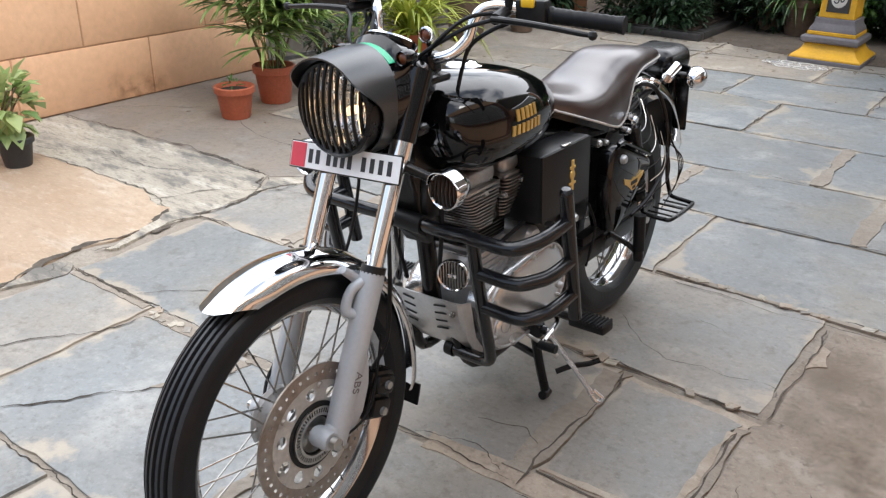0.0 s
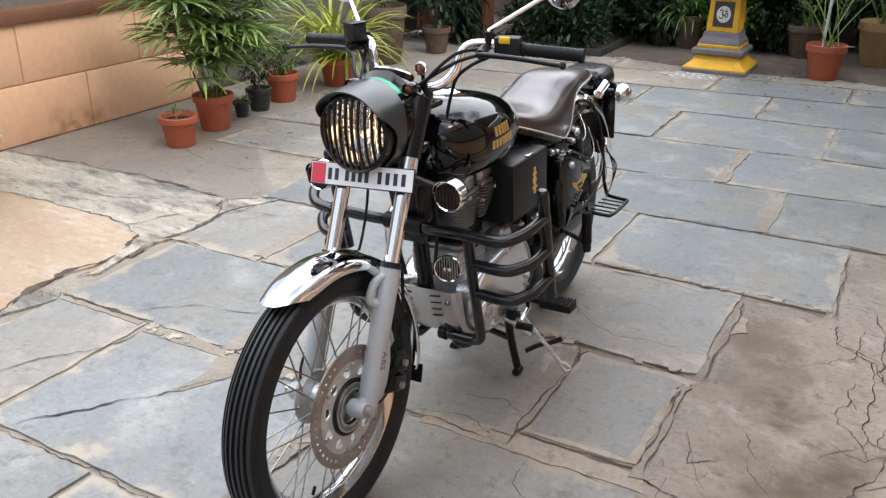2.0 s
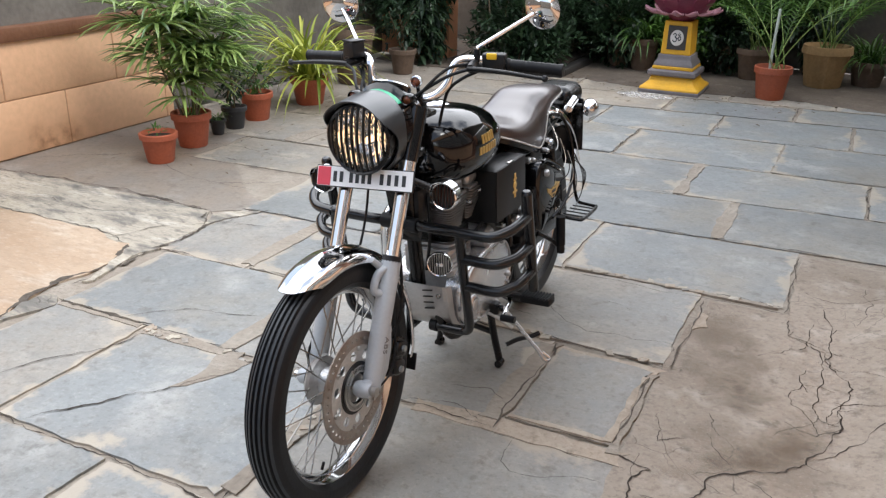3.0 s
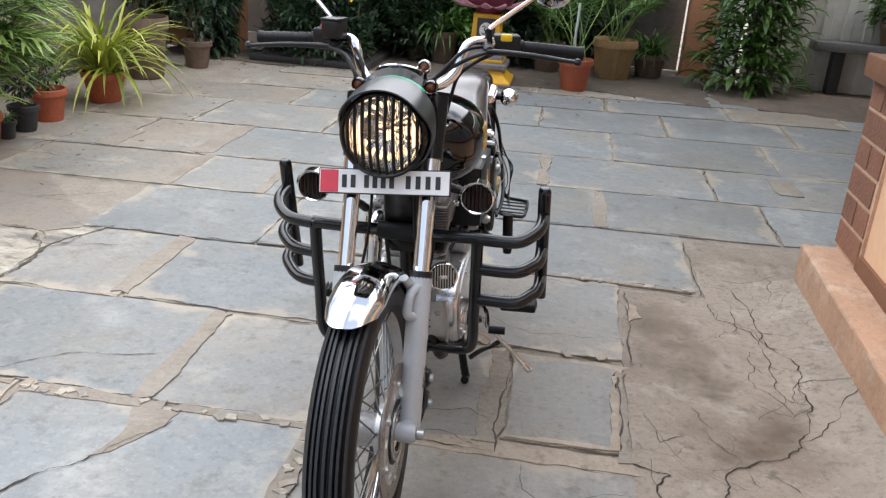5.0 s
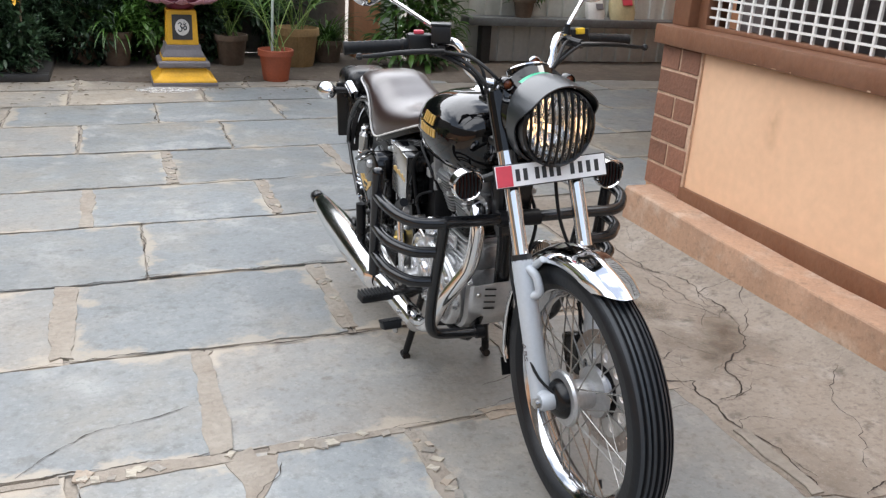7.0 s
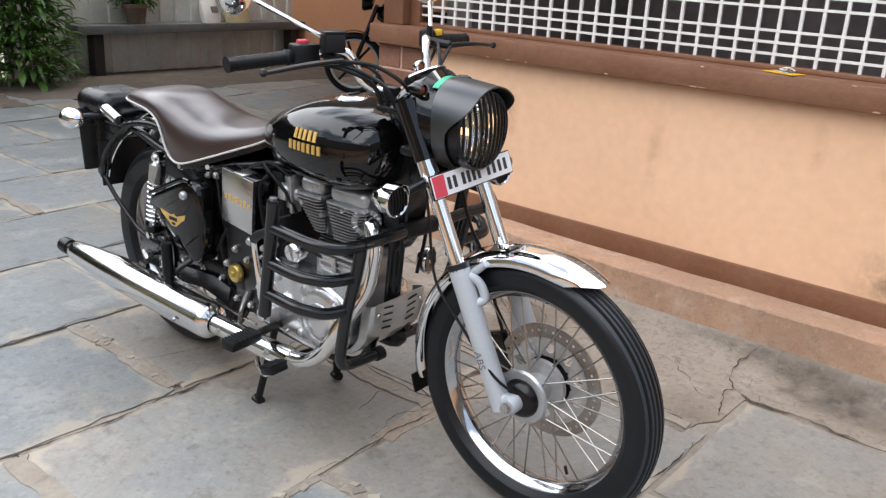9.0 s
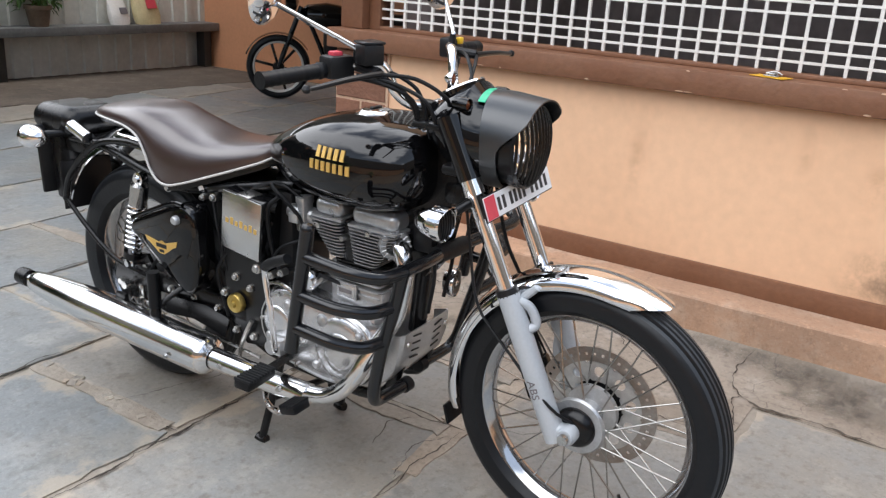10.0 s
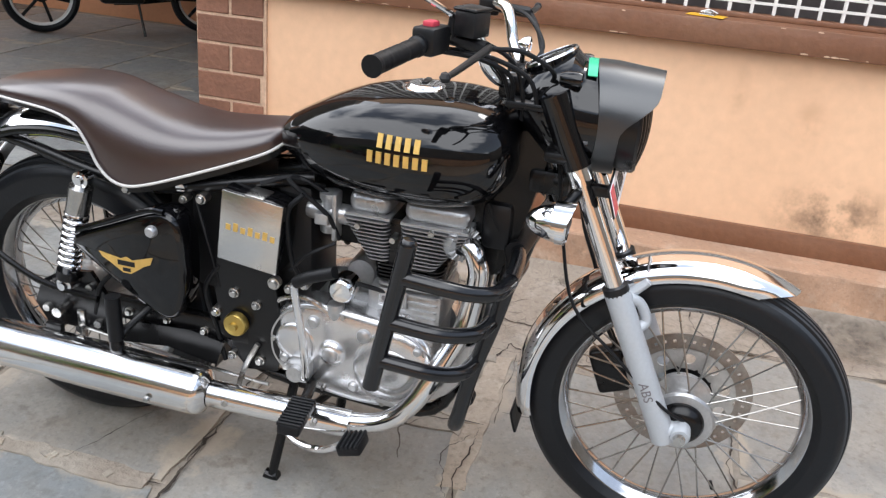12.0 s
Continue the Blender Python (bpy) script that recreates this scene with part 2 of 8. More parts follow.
PALE = material("pale_green_paint", (0.50, 0.56, 0.50), 0.6, vary=0.12, scale=3, fine=30, bump=0.1)
SHEET = material("sheet_metal", (0.66, 0.65, 0.59), 0.5, metal=0.1, vary=0.16, scale=2.4, fine=20, bump=0.1, second=(0.36, 0.33, 0.27))
DIRT = stone("earth_dirt", (0.15, 0.118, 0.09), (0.11, 0.085, 0.065), (0.22, 0.18, 0.14), (0.05, 0.04, 0.03), 0.95, 0.0, 1.6, 0.5)
PALERIM = material("pale_rim_paint", (0.55, 0.55, 0.53), 0.4, vary=0.1, bump=0.0)
GREYSTONE = material("grey_ledge_stone", (0.16, 0.16, 0.155), 0.5, vary=0.25, scale=5, fine=40, bump=0.2)
DARKSTONE = material("dark_stone", (0.045, 0.042, 0.04), 0.5, vary=0.25, scale=5, fine=40, bump=0.2)
# One tone for every room surface; the room's dimness is set in this colour.
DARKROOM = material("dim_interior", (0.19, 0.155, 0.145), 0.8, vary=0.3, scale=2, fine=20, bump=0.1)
TERRA = material("terracotta", (0.40, 0.095, 0.04), 0.7, vary=0.22, scale=6, fine=60, bump=0.3, second=(0.27, 0.085, 0.05))
FLUTED = material("yellow_clay", (0.40, 0.25, 0.11), 0.8, vary=0.25, scale=6, fine=50, bump=0.3)
BLACKPOT = material("black_plastic_pot", (0.03, 0.03, 0.032), 0.55, vary=0.2, bump=0.1)
# Clay tone darkened so that the back pots read as standing in shade.
CLAYPOT = material("old_clay_pot", (0.17, 0.115, 0.078), 0.85, vary=0.3, scale=8, fine=40, bump=0.4)
SOIL = material("potting_soil", (0.055, 0.036, 0.025), 1.0, vary=0.5, scale=30, fine=120, bump=1.0)
YELLOW = material("yellow_paint", (0.75, 0.40, 0.02), 0.55, vary=0.15, scale=8, fine=50, bump=0.2)
GREYPAINT = material("grey_paint", (0.17, 0.155, 0.16), 0.6, vary=0.2, scale=8, fine=50, bump=0.2)
MAROON = material("maroon_paint", (0.16, 0.025, 0.05), 0.5, vary=0.2, scale=8, fine=50, bump=0.2)
MAROON_PALE = material("pale_maroon_paint", (0.42, 0.20, 0.24), 0.6, vary=0.2, scale=10, fine=50, bump=0.2)
WOODBARK = material("stem_bark", (0.16, 0.115, 0.07), 0.9, vary=0.3, scale=30, fine=80, bump=0.5)
# Leaf tones kept low, with canopy shade over the back planting put in.
LEAF_DARK = leaf_material("leaf_dark", (0.008, 0.022, 0.009), (0.045, 0.085, 0.038))
LEAF_MID = leaf_material("leaf_mid", (0.03, 0.075, 0.015), (0.11, 0.22, 0.04))
LEAF_PALM = leaf_material("leaf_palm", (0.06, 0.13, 0.03), (0.42, 0.55, 0.17), 0.3)
LEAF_PALE = leaf_material("leaf_pale", (0.18, 0.30, 0.08), (0.58, 0.62, 0.30), 0.4)
LEAF_YELLOW = leaf_material("leaf_yellow", (0.16, 0.23, 0.02), (0.55, 0.56, 0.10))
BLACK = material("black_gloss_paint", (0.003, 0.003, 0.0035), 0.04, vary=0.1, bump=0.0, coat=0.0, rough_vary=0.02, spec=0.48)
SATIN = material("black_satin_metal", (0.005, 0.005, 0.0055), 0.27, vary=0.2, bump=0.02, spec=0.35)
PLASTIC = material("black_plastic", (0.008, 0.008, 0.009), 0.42, vary=0.2, bump=0.05, fine=200, spec=0.35)
HIDE = material("black_leatherette", (0.010, 0.011, 0.012), 0.38, vary=0.15, bump=0.04, fine=300, spec=0.45)
RUBBER = material("tyre_rubber", (0.0045, 0.005, 0.0062), 0.46, vary=0.25, scale=9, fine=80, bump=0.08, second=(0.008, 0.0085, 0.0095), spec=0.25)
TREAD = material("dusty_tread_rubber", (0.0040, 0.0050, 0.0068), 0.40, vary=0.25, scale=9, fine=90, bump=0.06, second=(0.0065, 0.0078, 0.0100), spec=0.34)
# Lighter bluish copy of TREAD: skylight on the rib tops, put into the colour.
LIT_TREAD = material("worn_tread_rubber", (0.022, 0.027, 0.033), 0.50, vary=0.25, scale=9, fine=90, bump=0.08, second=(0.032, 0.036, 0.040), spec=0.4)
CHROME = material("chrome", (0.82, 0.82, 0.83), 0.06, metal=1.0, vary=0.05, bump=0.0, rough_vary=0.03)
SPOKE = material("spoke_wire", (0.36, 0.35, 0.33), 0.28, metal=1.0, vary=0.12, bump=0.0)
STEEL = material("steel", (0.55, 0.54, 0.52), 0.28, metal=1.0, vary=0.18, bump=0.05)
ALLOY = material("cast_alloy", (0.50, 0.505, 0.51), 0.32, metal=0.75, vary=0.2, scale=14, fine=120, bump=0.12)
# Darker than the cast alloy: shade under the tank is put into the colour.
FINS = material("cooling_fin_alloy", (0.36, 0.36, 0.37), 0.36, metal=0.8, vary=0.2, scale=14, fine=120, bump=0.1)
POLISHED = material("polished_alloy", (0.70, 0.705, 0.715), 0.25, metal=0.88, vary=0.16, scale=12, fine=16, bump=0.10, rough_vary=0.08)
BRUSHED = material("brushed_alloy", (0.56, 0.56, 0.56), 0.34, metal=0.8, vary=0.15, scale=20, fine=150, bump=0.05)
REFLECTOR = material("lamp_reflector", (0.92, 0.92, 0.91), 0.09, metal=1.0, vary=0.05, bump=0.0, rough_vary=0.08)
VISOR = material("matt_black_plastic", (0.014, 0.017, 0.020), 0.33, vary=0.15, bump=0.02, fine=260, spec=0.9)
SILVER = material("silver_paint", (0.43, 0.46, 0.49), 0.42, metal=0.12, vary=0.08, bump=0.04, fine=150)
STANDMETAL = material("worn_bright_steel", (0.66, 0.66, 0.67), 0.24, metal=0.95, vary=0.12, scale=20, bump=0.03)
RIM = material("rim_chrome", (0.52, 0.53, 0.55), 0.10, metal=1.0, vary=0.12, scale=14, bump=0.0, rough_vary=0.06)
EXHAUST = material("exhaust_chrome", (0.80, 0.80, 0.80), 0.13, metal=1.0, vary=0.08, bump=0.0, rough_vary=0.06)
BED = stone("brown_slab", (0.215, 0.19, 0.165), (0.26, 0.205, 0.155), (0.30, 0.28, 0.25), (0.12, 0.10, 0.08), 0.55, 0.0, 0.9, 0.5)
DISC = material("brake_disc_steel", (0.40, 0.37, 0.34), 0.4, metal=0.9, vary=0.25, scale=20, fine=120, bump=0.1, second=(0.24, 0.15, 0.10))
CARRIER = material("carrier_steel", (0.60, 0.59, 0.57), 0.42, metal=0.6, vary=0.2, scale=20, fine=120, bump=0.08)
GOLD = material("gold_leaf", (0.72, 0.46, 0.13), 0.32, metal=0.45, vary=0.15, bump=0.05)
BRASS = material("brass", (0.55, 0.40, 0.12), 0.35, metal=1.0, vary=0.2, bump=0.1)
SEAT = material("brown_leather", (0.027, 0.0115, 0.0100), 0.34, vary=0.18, scale=5, fine=240, bump=0.05, rough_vary=0.05, spec=0.9, coat=0.5, coat_rough=0.22)
PIPING = material("white_piping", (0.52, 0.51, 0.49), 0.5, vary=0.1)
PLATEWHITE = material("plate_white", (0.80, 0.81, 0.82), 0.4, vary=0.05, bump=0.02)
PLATEINK = material("plate_ink", (0.025, 0.027, 0.03), 0.5, vary=0.1, bump=0.0)
RED = material("red_film", (0.62, 0.06, 0.09), 0.4, vary=0.1, bump=0.0)
YELLOWPLASTIC = material("yellow_plastic", (0.80, 0.50, 0.02), 0.4, vary=0.05, bump=0.0)
CREAM = material("cream_sack", (0.60, 0.50, 0.28), 0.7, vary=0.2, scale=10, bump=0.3)
GREENTAPE = material("green_tape", (0.02, 0.42, 0.22), 0.4, vary=0.1, bump=0.0)
AMBER = material("amber_lamp", (0.16, 0.042, 0.016), 0.10, vary=0.1, bump=0.0, spec=0.6)
GUARD = material("black_powder_coat", (0.006, 0.0065, 0.008), 0.20, vary=0.2, bump=0.02, spec=0.55)
PLATEMETAL = material("dull_silver_plate", (0.66, 0.655, 0.64), 0.24, metal=0.97, vary=0.10, scale=18, fine=140, bump=0.05)
BULB = glow("warm_bulb", (1.0, 0.66, 0.36), 2.6)
REDLENS = material("red_lens", (0.085, 0.022, 0.014), 0.12, vary=0.1, bump=0.0, spec=0.3)
LENS = glass("clear_glass")
MIRROR = material("mirror_glass", (0.85, 0.86, 0.87), 0.02, metal=1.0, vary=0.02, bump=0.0, rough_vary=0.01)


def stain(name, color, scale, lo, hi, most=1.0, fade=True):
    """A blotchy film that lets the wall show through."""
    m = bpy.data.materials.new(name)
    m.use_nodes = True
    n, l = m.node_tree.nodes, m.node_tree.links
    b, co, t, r, g, mul = n["Principled BSDF"], n.new("ShaderNodeTexCoord"), n.new("ShaderNodeTexNoise"), n.new("ShaderNodeMapRange"), n.new("ShaderNodeTexGradient"), n.new("ShaderNodeMath")
    g.gradient_type = "SPHERICAL"
    mp = n.new("ShaderNodeMapping")
    mp.inputs["Location"].default_value, mp.inputs["Scale"].default_value = (-1, -1, -1), (2, 2, 2)
    l.new(co.outputs["Generated"], mp.inputs["Vector"])
    l.new(mp.outputs["Vector"], g.inputs["Vector"])
    t.inputs["Scale"].default_value, t.inputs["Detail"].default_value, t.inputs["Roughness"].default_value = scale, 8, 0.7
    l.new(co.outputs["Object"], t.inputs["Vector"])
    r.inputs["From Min"].default_value, r.inputs["From Max"].default_value, r.inputs["To Max"].default_value = lo, hi, most
    l.new(t.outputs["Fac"], r.inputs["Value"])
    if not fade:
        r.inputs["To Min"].default_value = most * 0.25
    mul.operation = "MULTIPLY"
    l.new(r.outputs["Result"], mul.inputs[0])
    if fade:
        l.new(g.outputs["Fac"], mul.inputs[1])
    else:
        inside = n.new("ShaderNodeAttribute")
        inside.attribute_name = "inside"
        l.new(inside.outputs["Fac"], mul.inputs[1])
    l.new(mul.outputs["Value"], b.inputs["Alpha"])
    b.inputs["Base Color"].default_value, b.inputs["Roughness"].default_value = (*color, 1), 0.9
    return m


STREAK = stain("rain_streak_film", (0.40, 0.22, 0.11), 5, 0.40, 0.70, 0.42)
GRIME = stain("grime_film", (0.075, 0.066, 0.056), 13, 0.44, 0.68, 0.55, False)
MOULD = stain("mould_film", (0.13, 0.10, 0.07), 9, 0.42, 0.64, 0.8)
CHALKY = stain("chalk_film", (0.58, 0.60, 0.62), 16, 0.40, 0.66, 0.5, False)
DAMP = stain("damp_film", (0.18, 0.135, 0.094), 9, 0.34, 0.60, 0.30, False)
SLAB_DULL = stone("slab_brown_grey", (0.238, 0.238, 0.226), (0.275, 0.245, 0.205), (0.36, 0.335, 0.295), (0.14, 0.12, 0.10), 0.55, 0.04, 1.2, 0.5, border=(0.36, 0.31, 0.25))
SANDY = stone("sandy_mortar", (0.40, 0.335, 0.265), (0.30, 0.24, 0.185), (0.48, 0.42, 0.35), (0.15, 0.12, 0.09), 0.85, 0.0, 1.6, 0.5)
RUSTY = stain("rust_film", (0.36, 0.16, 0.06), 7, 0.44, 0.66, 0.7)

# ---- building tools ----
def part(name, bm, mat, parent=None, label="", smooth=True, sharp=35):
    """Links a bmesh as one mesh object, under a thing or a part."""
    me = bpy.data.meshes.new(name)
    bmesh.ops.recalc_face_normals(bm, faces=bm.faces)
    bm.to_mesh(me)
    bm.free()
    me.materials.append(mat)
    if smooth:
        for p in me.polygons:
            p.use_smooth = True
        me.set_sharp_from_angle(angle=radians(sharp))
    ob = new(name, me)
    ob.parent = parent
    return tagged(ob, label)


def shared(name, me, m, parent=None):
    """One more object on a mesh that others use too."""
    ob = new(name, me)
    ob.parent = parent
    ob.matrix_basis = m
    return ob


def thing(name, label, category, m=None, group="", kind=""):
    ob = new(name)
    ob.empty_display_size = 0.1
    if m is not None:
        ob.matrix_basis = m
    return tagged(ob, label, category, group, kind)


def box(x0, x1, y0, y1, z0, z1, bevel=0.0, seg=2):
    bm = bmesh.new()
    bmesh.ops.create_cube(bm, size=1)
    for v in bm.verts:
        v.co = Vector(((x0 + x1) / 2 + v.co.x * (x1 - x0), (y0 + y1) / 2 + v.co.y * (y1 - y0), (z0 + z1) / 2 + v.co.z * (z1 - z0)))
    if bevel:
        bmesh.ops.bevel(bm, geom=bm.edges[:], offset=bevel, segments=seg, affect="EDGES", profile=0.5)
    return bm


def join(*bms):
    """All the shapes in one bmesh."""
    out = bmesh.new()
    for b in bms:
        me = bpy.data.meshes.new("tmp")
        b.to_mesh(me)
        b.free()
        out.from_mesh(me)
        bpy.data.meshes.remove(me)
    return out


def moved(bm, m):
    bmesh.ops.transform(bm, matrix=m, verts=bm.verts)
    return bm


def smooth_line(pts, per=6, closed=False):
    """A soft curve through the points."""
    p = [Vector(q) for q in pts]
    if len(p) < 3:
        return p
    n, out = len(p), []
    for i in range(n if closed else n - 1):
        a = p[(i - 1) % n] if closed or i else p[0] * 2 - p[1]
        b, c = p[i], p[(i + 1) % n]
        d = p[(i + 2) % n] if closed or i < n - 2 else c * 2 - b
        for k in range(per):
            t = k / per
            out.append(0.5 * ((2 * b) + (c - a) * t + (2 * a - 5 * b + 4 * c - d) * t * t + (3 * b - a - 3 * c + d) * t ** 3))
    if not closed:
        out.append(p[-1])
    return out


def tube(pts, r, seg=10, soft=True, closed=False, per=5):
    """A round bar along a line; r may be one radius or one for each end."""
    line = smooth_line(pts, per, closed) if soft else [Vector(q) for q in pts]
    bm, rings, n = bmesh.new(), [], len(line)
    up = None
    for i, p in enumerate(line):
        a = line[(i + 1) % n] if closed else line[min(i + 1, n - 1)]
        b = line[(i - 1) % n] if closed else line[max(i - 1, 0)]
        d = (a - b).normalized()
        if up is None:
            up = d.orthogonal().normalized()
        up = (up - d * up.dot(d)).normalized()
        side = d.cross(up)
        rad = r if not isinstance(r, (tuple, list)) else r[0] + (r[1] - r[0]) * i / (n - 1)
        rings.append([bm.verts.new(p + (up * math.cos(t) + side * math.sin(t)) * rad) for t in (2 * math.pi * k / seg for k in range(seg))])
    for i in range(n if closed else n - 1):
        a, b = rings[i], rings[(i + 1) % n]
        for k in range(seg):
            bm.faces.new((a[k], a[(k + 1) % seg], b[(k + 1) % seg], b[k]))
    if not closed:
        bm.faces.new(rings[0])
        bm.faces.new(rings[-1])
    return bm


def lathe(profile, seg=32, closed=False):
    """Turns (radius, height) pairs about z."""
    bm, rings = bmesh.new(), []
    for r, z in profile:
        rings.append([bm.verts.new((0, 0, z))] if r < 1e-6 else [bm.verts.new((r * math.cos(2 * math.pi * k / seg), r * math.sin(2 * math.pi * k / seg), z)) for k in range(seg)])
    pairs = list(zip(rings, rings[1:])) + ([(rings[-1], rings[0])] if closed else [])
    for a, b in pairs:
        for k in range(seg):
            q = [a[k % len(a)], a[(k + 1) % len(a)], b[(k + 1) % len(b)], b[k % len(b)]]
            q = [v for i, v in enumerate(q) if v not in q[:i]]
            if len(q) > 2:
                bm.faces.new(q)
    return bm


def loft(rings, caps=True):
    """A skin over rings of as many points each."""
    bm = bmesh.new()
    vs = [[bm.verts.new(p) for p in ring] for ring in rings]
    n = len(vs[0])
    for a, b in zip(vs, vs[1:]):
        for k in range(n):
            bm.faces.new((a[k], a[(k + 1) % n], b[(k + 1) % n], b[k]))
    if caps:
        bm.faces.new(vs[0])
        bm.faces.new(vs[-1])
    return bm


def slab_shape(outline, depth, bevel=0.0):
    """A flat outline in x and y, raised to a body of that depth along z."""
    bm = bmesh.new()
    f = bm.faces.new([bm.verts.new((x, y, 0)) for x, y in outline])
    top = bmesh.ops.extrude_face_region(bm, geom=[f])
    bmesh.ops.translate(bm, verts=[v for v in top["geom"] if isinstance(v, bmesh.types.BMVert)], vec=(0, 0, depth))
    if bevel:
        top_z = max(v.co.z for v in bm.verts)
        rim = [e for e in bm.edges if abs(e.verts[0].co.z - top_z) < 1e-6 and abs(e.verts[1].co.z - top_z) < 1e-6]
        bmesh.ops.bevel(bm, geom=rim, offset=bevel, segments=2, affect="EDGES", profile=0.5)
    return bm


ALONG_X = Matrix.Rotation(radians(90), 4, "Y")          # z becomes x
ALONG_Y = Matrix.Rotation(radians(-90), 4, "X")         # z becomes y
SIDE = Matrix(((0, 0, 1, 0), (1, 0, 0, 0), (0, 1, 0, 0), (0, 0, 0, 1)))   # an outline in y and z, raised along x


def ragged(pts, step=0.07, wild=0.006, seed=0):
    """A closed outline with broken, uneven edges."""
    out, n = [], len(pts)
    for i in range(n):
        a, b = Vector((*pts[i], 0)), Vector((*pts[(i + 1) % n], 0))
        k = max(1, int((b - a).length / step))
        d = (b - a).normalized()
        side = Vector((-d.y, d.x, 0))
        for j in range(k):
            p = a + (b - a) * j / k
            w = noise.noise(p * 5.0 + Vector((seed * 7.3, 0, 0))) * wild + noise.noise(p * 19.0 + Vector((0, seed * 3.1, 2))) * wild * 0.7
            q = p + side * w if j else p + Vector((noise.noise(p * 9), noise.noise(p * 11), 0)) * wild * 1.4
            out.append((q.x, q.y))
    return out

# ---- ground ----
def grid_mesh(x0, x1, y0, y1, z, step):
    bm = bmesh.new()
    nx, ny = max(1, int((x1 - x0) / step)), max(1, int((y1 - y0) / step))
    vs = [[bm.verts.new((x0 + (x1 - x0) * i / nx, y0 + (y1 - y0) * j / ny, 0)) for j in range(ny + 1)] for i in range(nx + 1)]
    for row in vs:
        for v in row:
            v.co.z = z + noise.noise(v.co * 6) * 0.0025 + noise.noise(v.co * 23) * 0.0015
    for i in range(nx):
        for j in range(ny):
            bm.faces.new((vs[i][j], vs[i + 1][j], vs[i + 1][j + 1], vs[i][j + 1]))
    return bm


ground = part("ground", box(-60, 60, -60, 60, -0.5, -0.05), MORTAR)
tagged(ground, "bare earth and mortar bed under the paved courtyard", "ground", kind="structure")
pavement = part("pavement", grid_mesh(-3.4, 5.3, -5.0, 7.6, -0.0045, 0.06), MORTAR)
tagged(pavement, "courtyard of grey limestone slabs bedded in sandy mortar", "pavement", kind="structure")

# Rows of slabs: where the row starts and ends (y at x = 0, and its slope), and its joints in x.
EDGES = ((-0.78, 0.0), (-0.165, 0.005), (0.466, -0.008), (1.072, 0.012), (1.718, 0.035), (2.362, 0.045), (2.965, 0.06), (3.645, 0.045), (4.385, 0.06), (5.07, 0.10), (5.62, 0.08), (6.2, 0.0))
JOINTS = (
    (-2.4, -1.55, -0.62, 0.30, 0.965),
    (-1.54, -1.10, -0.228, 0.68),
    (-1.54, -0.735, 0.248),
    (-1.62, -1.135, -0.232, 0.635),
    (-1.62, -0.865, 0.040, 0.942),
    (-2.5, -1.555, -1.09, -0.250, 0.570, 1.40, 2.2, 3.1, 4.1, 5.2),
    (-2.9, -2.18, -1.66, -0.680, 0.262, 1.197, 2.05, 3.0, 3.9, 5.2),
    (-2.7, -2.0, -1.15, -0.285, 0.662, 1.66, 2.45, 3.3, 4.2, 5.2),
    (-2.6, -1.6, -0.672, 0.165, 1.05, 1.95, 2.9, 3.75, 5.2),
    (-2.2, -1.25, -0.3, 0.645, 1.6, 2.5, 3.4, 4.3, 5.2),
    (-2.1, -1.2, 0.1, 0.9, 1.9),
)
ROWS_OF_SLABS = [(EDGES[i], EDGES[i + 1], joints) for i, joints in enumerate(JOINTS)]


def edge_y(edge, x):
    return edge[0] + edge[1] * x


def slab_piece(x0, x1, low, high, mat, lift, seed, gap=0.006):
    w = ragged([(x0 + gap, edge_y(low, x0) + gap), (x1 - gap, edge_y(low, x1) + gap), (x1 - gap, edge_y(high, x1) - gap), (x0 + gap, edge_y(high, x0) - gap)], 0.045, 0.013, seed)
    bm = slab_shape(w, 0.022 + lift)
    moved(bm, Matrix.Translation((0, 0, -0.022)))
    return part("slab", bm, mat, pavement, smooth=False)


slab_seed = 0
for low, high, joints in ROWS_OF_SLABS:
    for x0, x1 in zip(joints, joints[1:]):
        slab_seed += 1
        rnd = random.Random(slab_seed)
        y0 = low[0]
        tan = x1 < -1.5 or (y0 > 5 and rnd.random() < 0.6) or rnd.random() < 0.06
        dull = x0 > -0.8 and -0.2 < y0 < 1.2 or x0 > 0.25 and y0 < 0 or x1 < -1.0
        slab_piece(x0, x1, low, high, SLAB_TAN if tan else SLAB_DULL if dull else SLAB, rnd.uniform(-0.002, 0.004), slab_seed, rnd.choice((0.006, 0.006, 0.011, 0.017)))


def patch(name, pts, depth, z, mat, label, step=0.06, wild=0.03, seed=1):
    bm = slab_shape(ragged(pts, step, wild, seed), depth)
    return part(name, moved(bm, Matrix.Translation((0, 0, z))), mat, pavement, label, smooth=False)


patch("cement_strip", [(0.64, -0.1), (0.62, 1.06), (0.665, 1.69), (0.955, 1.70), (0.955, 2.34), (1.47, 2.34), (1.47, -4.9), (0.97, -4.9), (0.972, -0.165), (0.80, -0.155)], 0.03, -0.03, CEMENT, "cracked brown cement along the house plinth", wild=0.018)
patch("cement_apron", [(-3.36, -2.4), (-3.36, 1.05), (-2.73, 1.08), (-2.08, 1.09), (-1.75, 1.02), (-1.66, 0.88), (-1.67, 0.72), (-1.69, 0.55), (-1.62, 0.3), (-1.57, 0.0), (-1.56, -0.79), (-1.6, -2.4)], 0.034, -0.030, CEMENT_TAN, "smooth tan cement apron with a broken edge", wild=0.03, seed=3)
patch("rubble_patch", [(-3.34, 1.04), (-3.34, 1.52), (-2.6, 1.56), (-1.75, 1.54), (-1.61, 1.35), (-1.6, 1.05), (-1.64, 0.92), (-1.78, 1.01), (-2.0, 1.06)], 0.03, -0.028, RUBBLE, "rough pale rubble concrete patch", wild=0.03, seed=4)
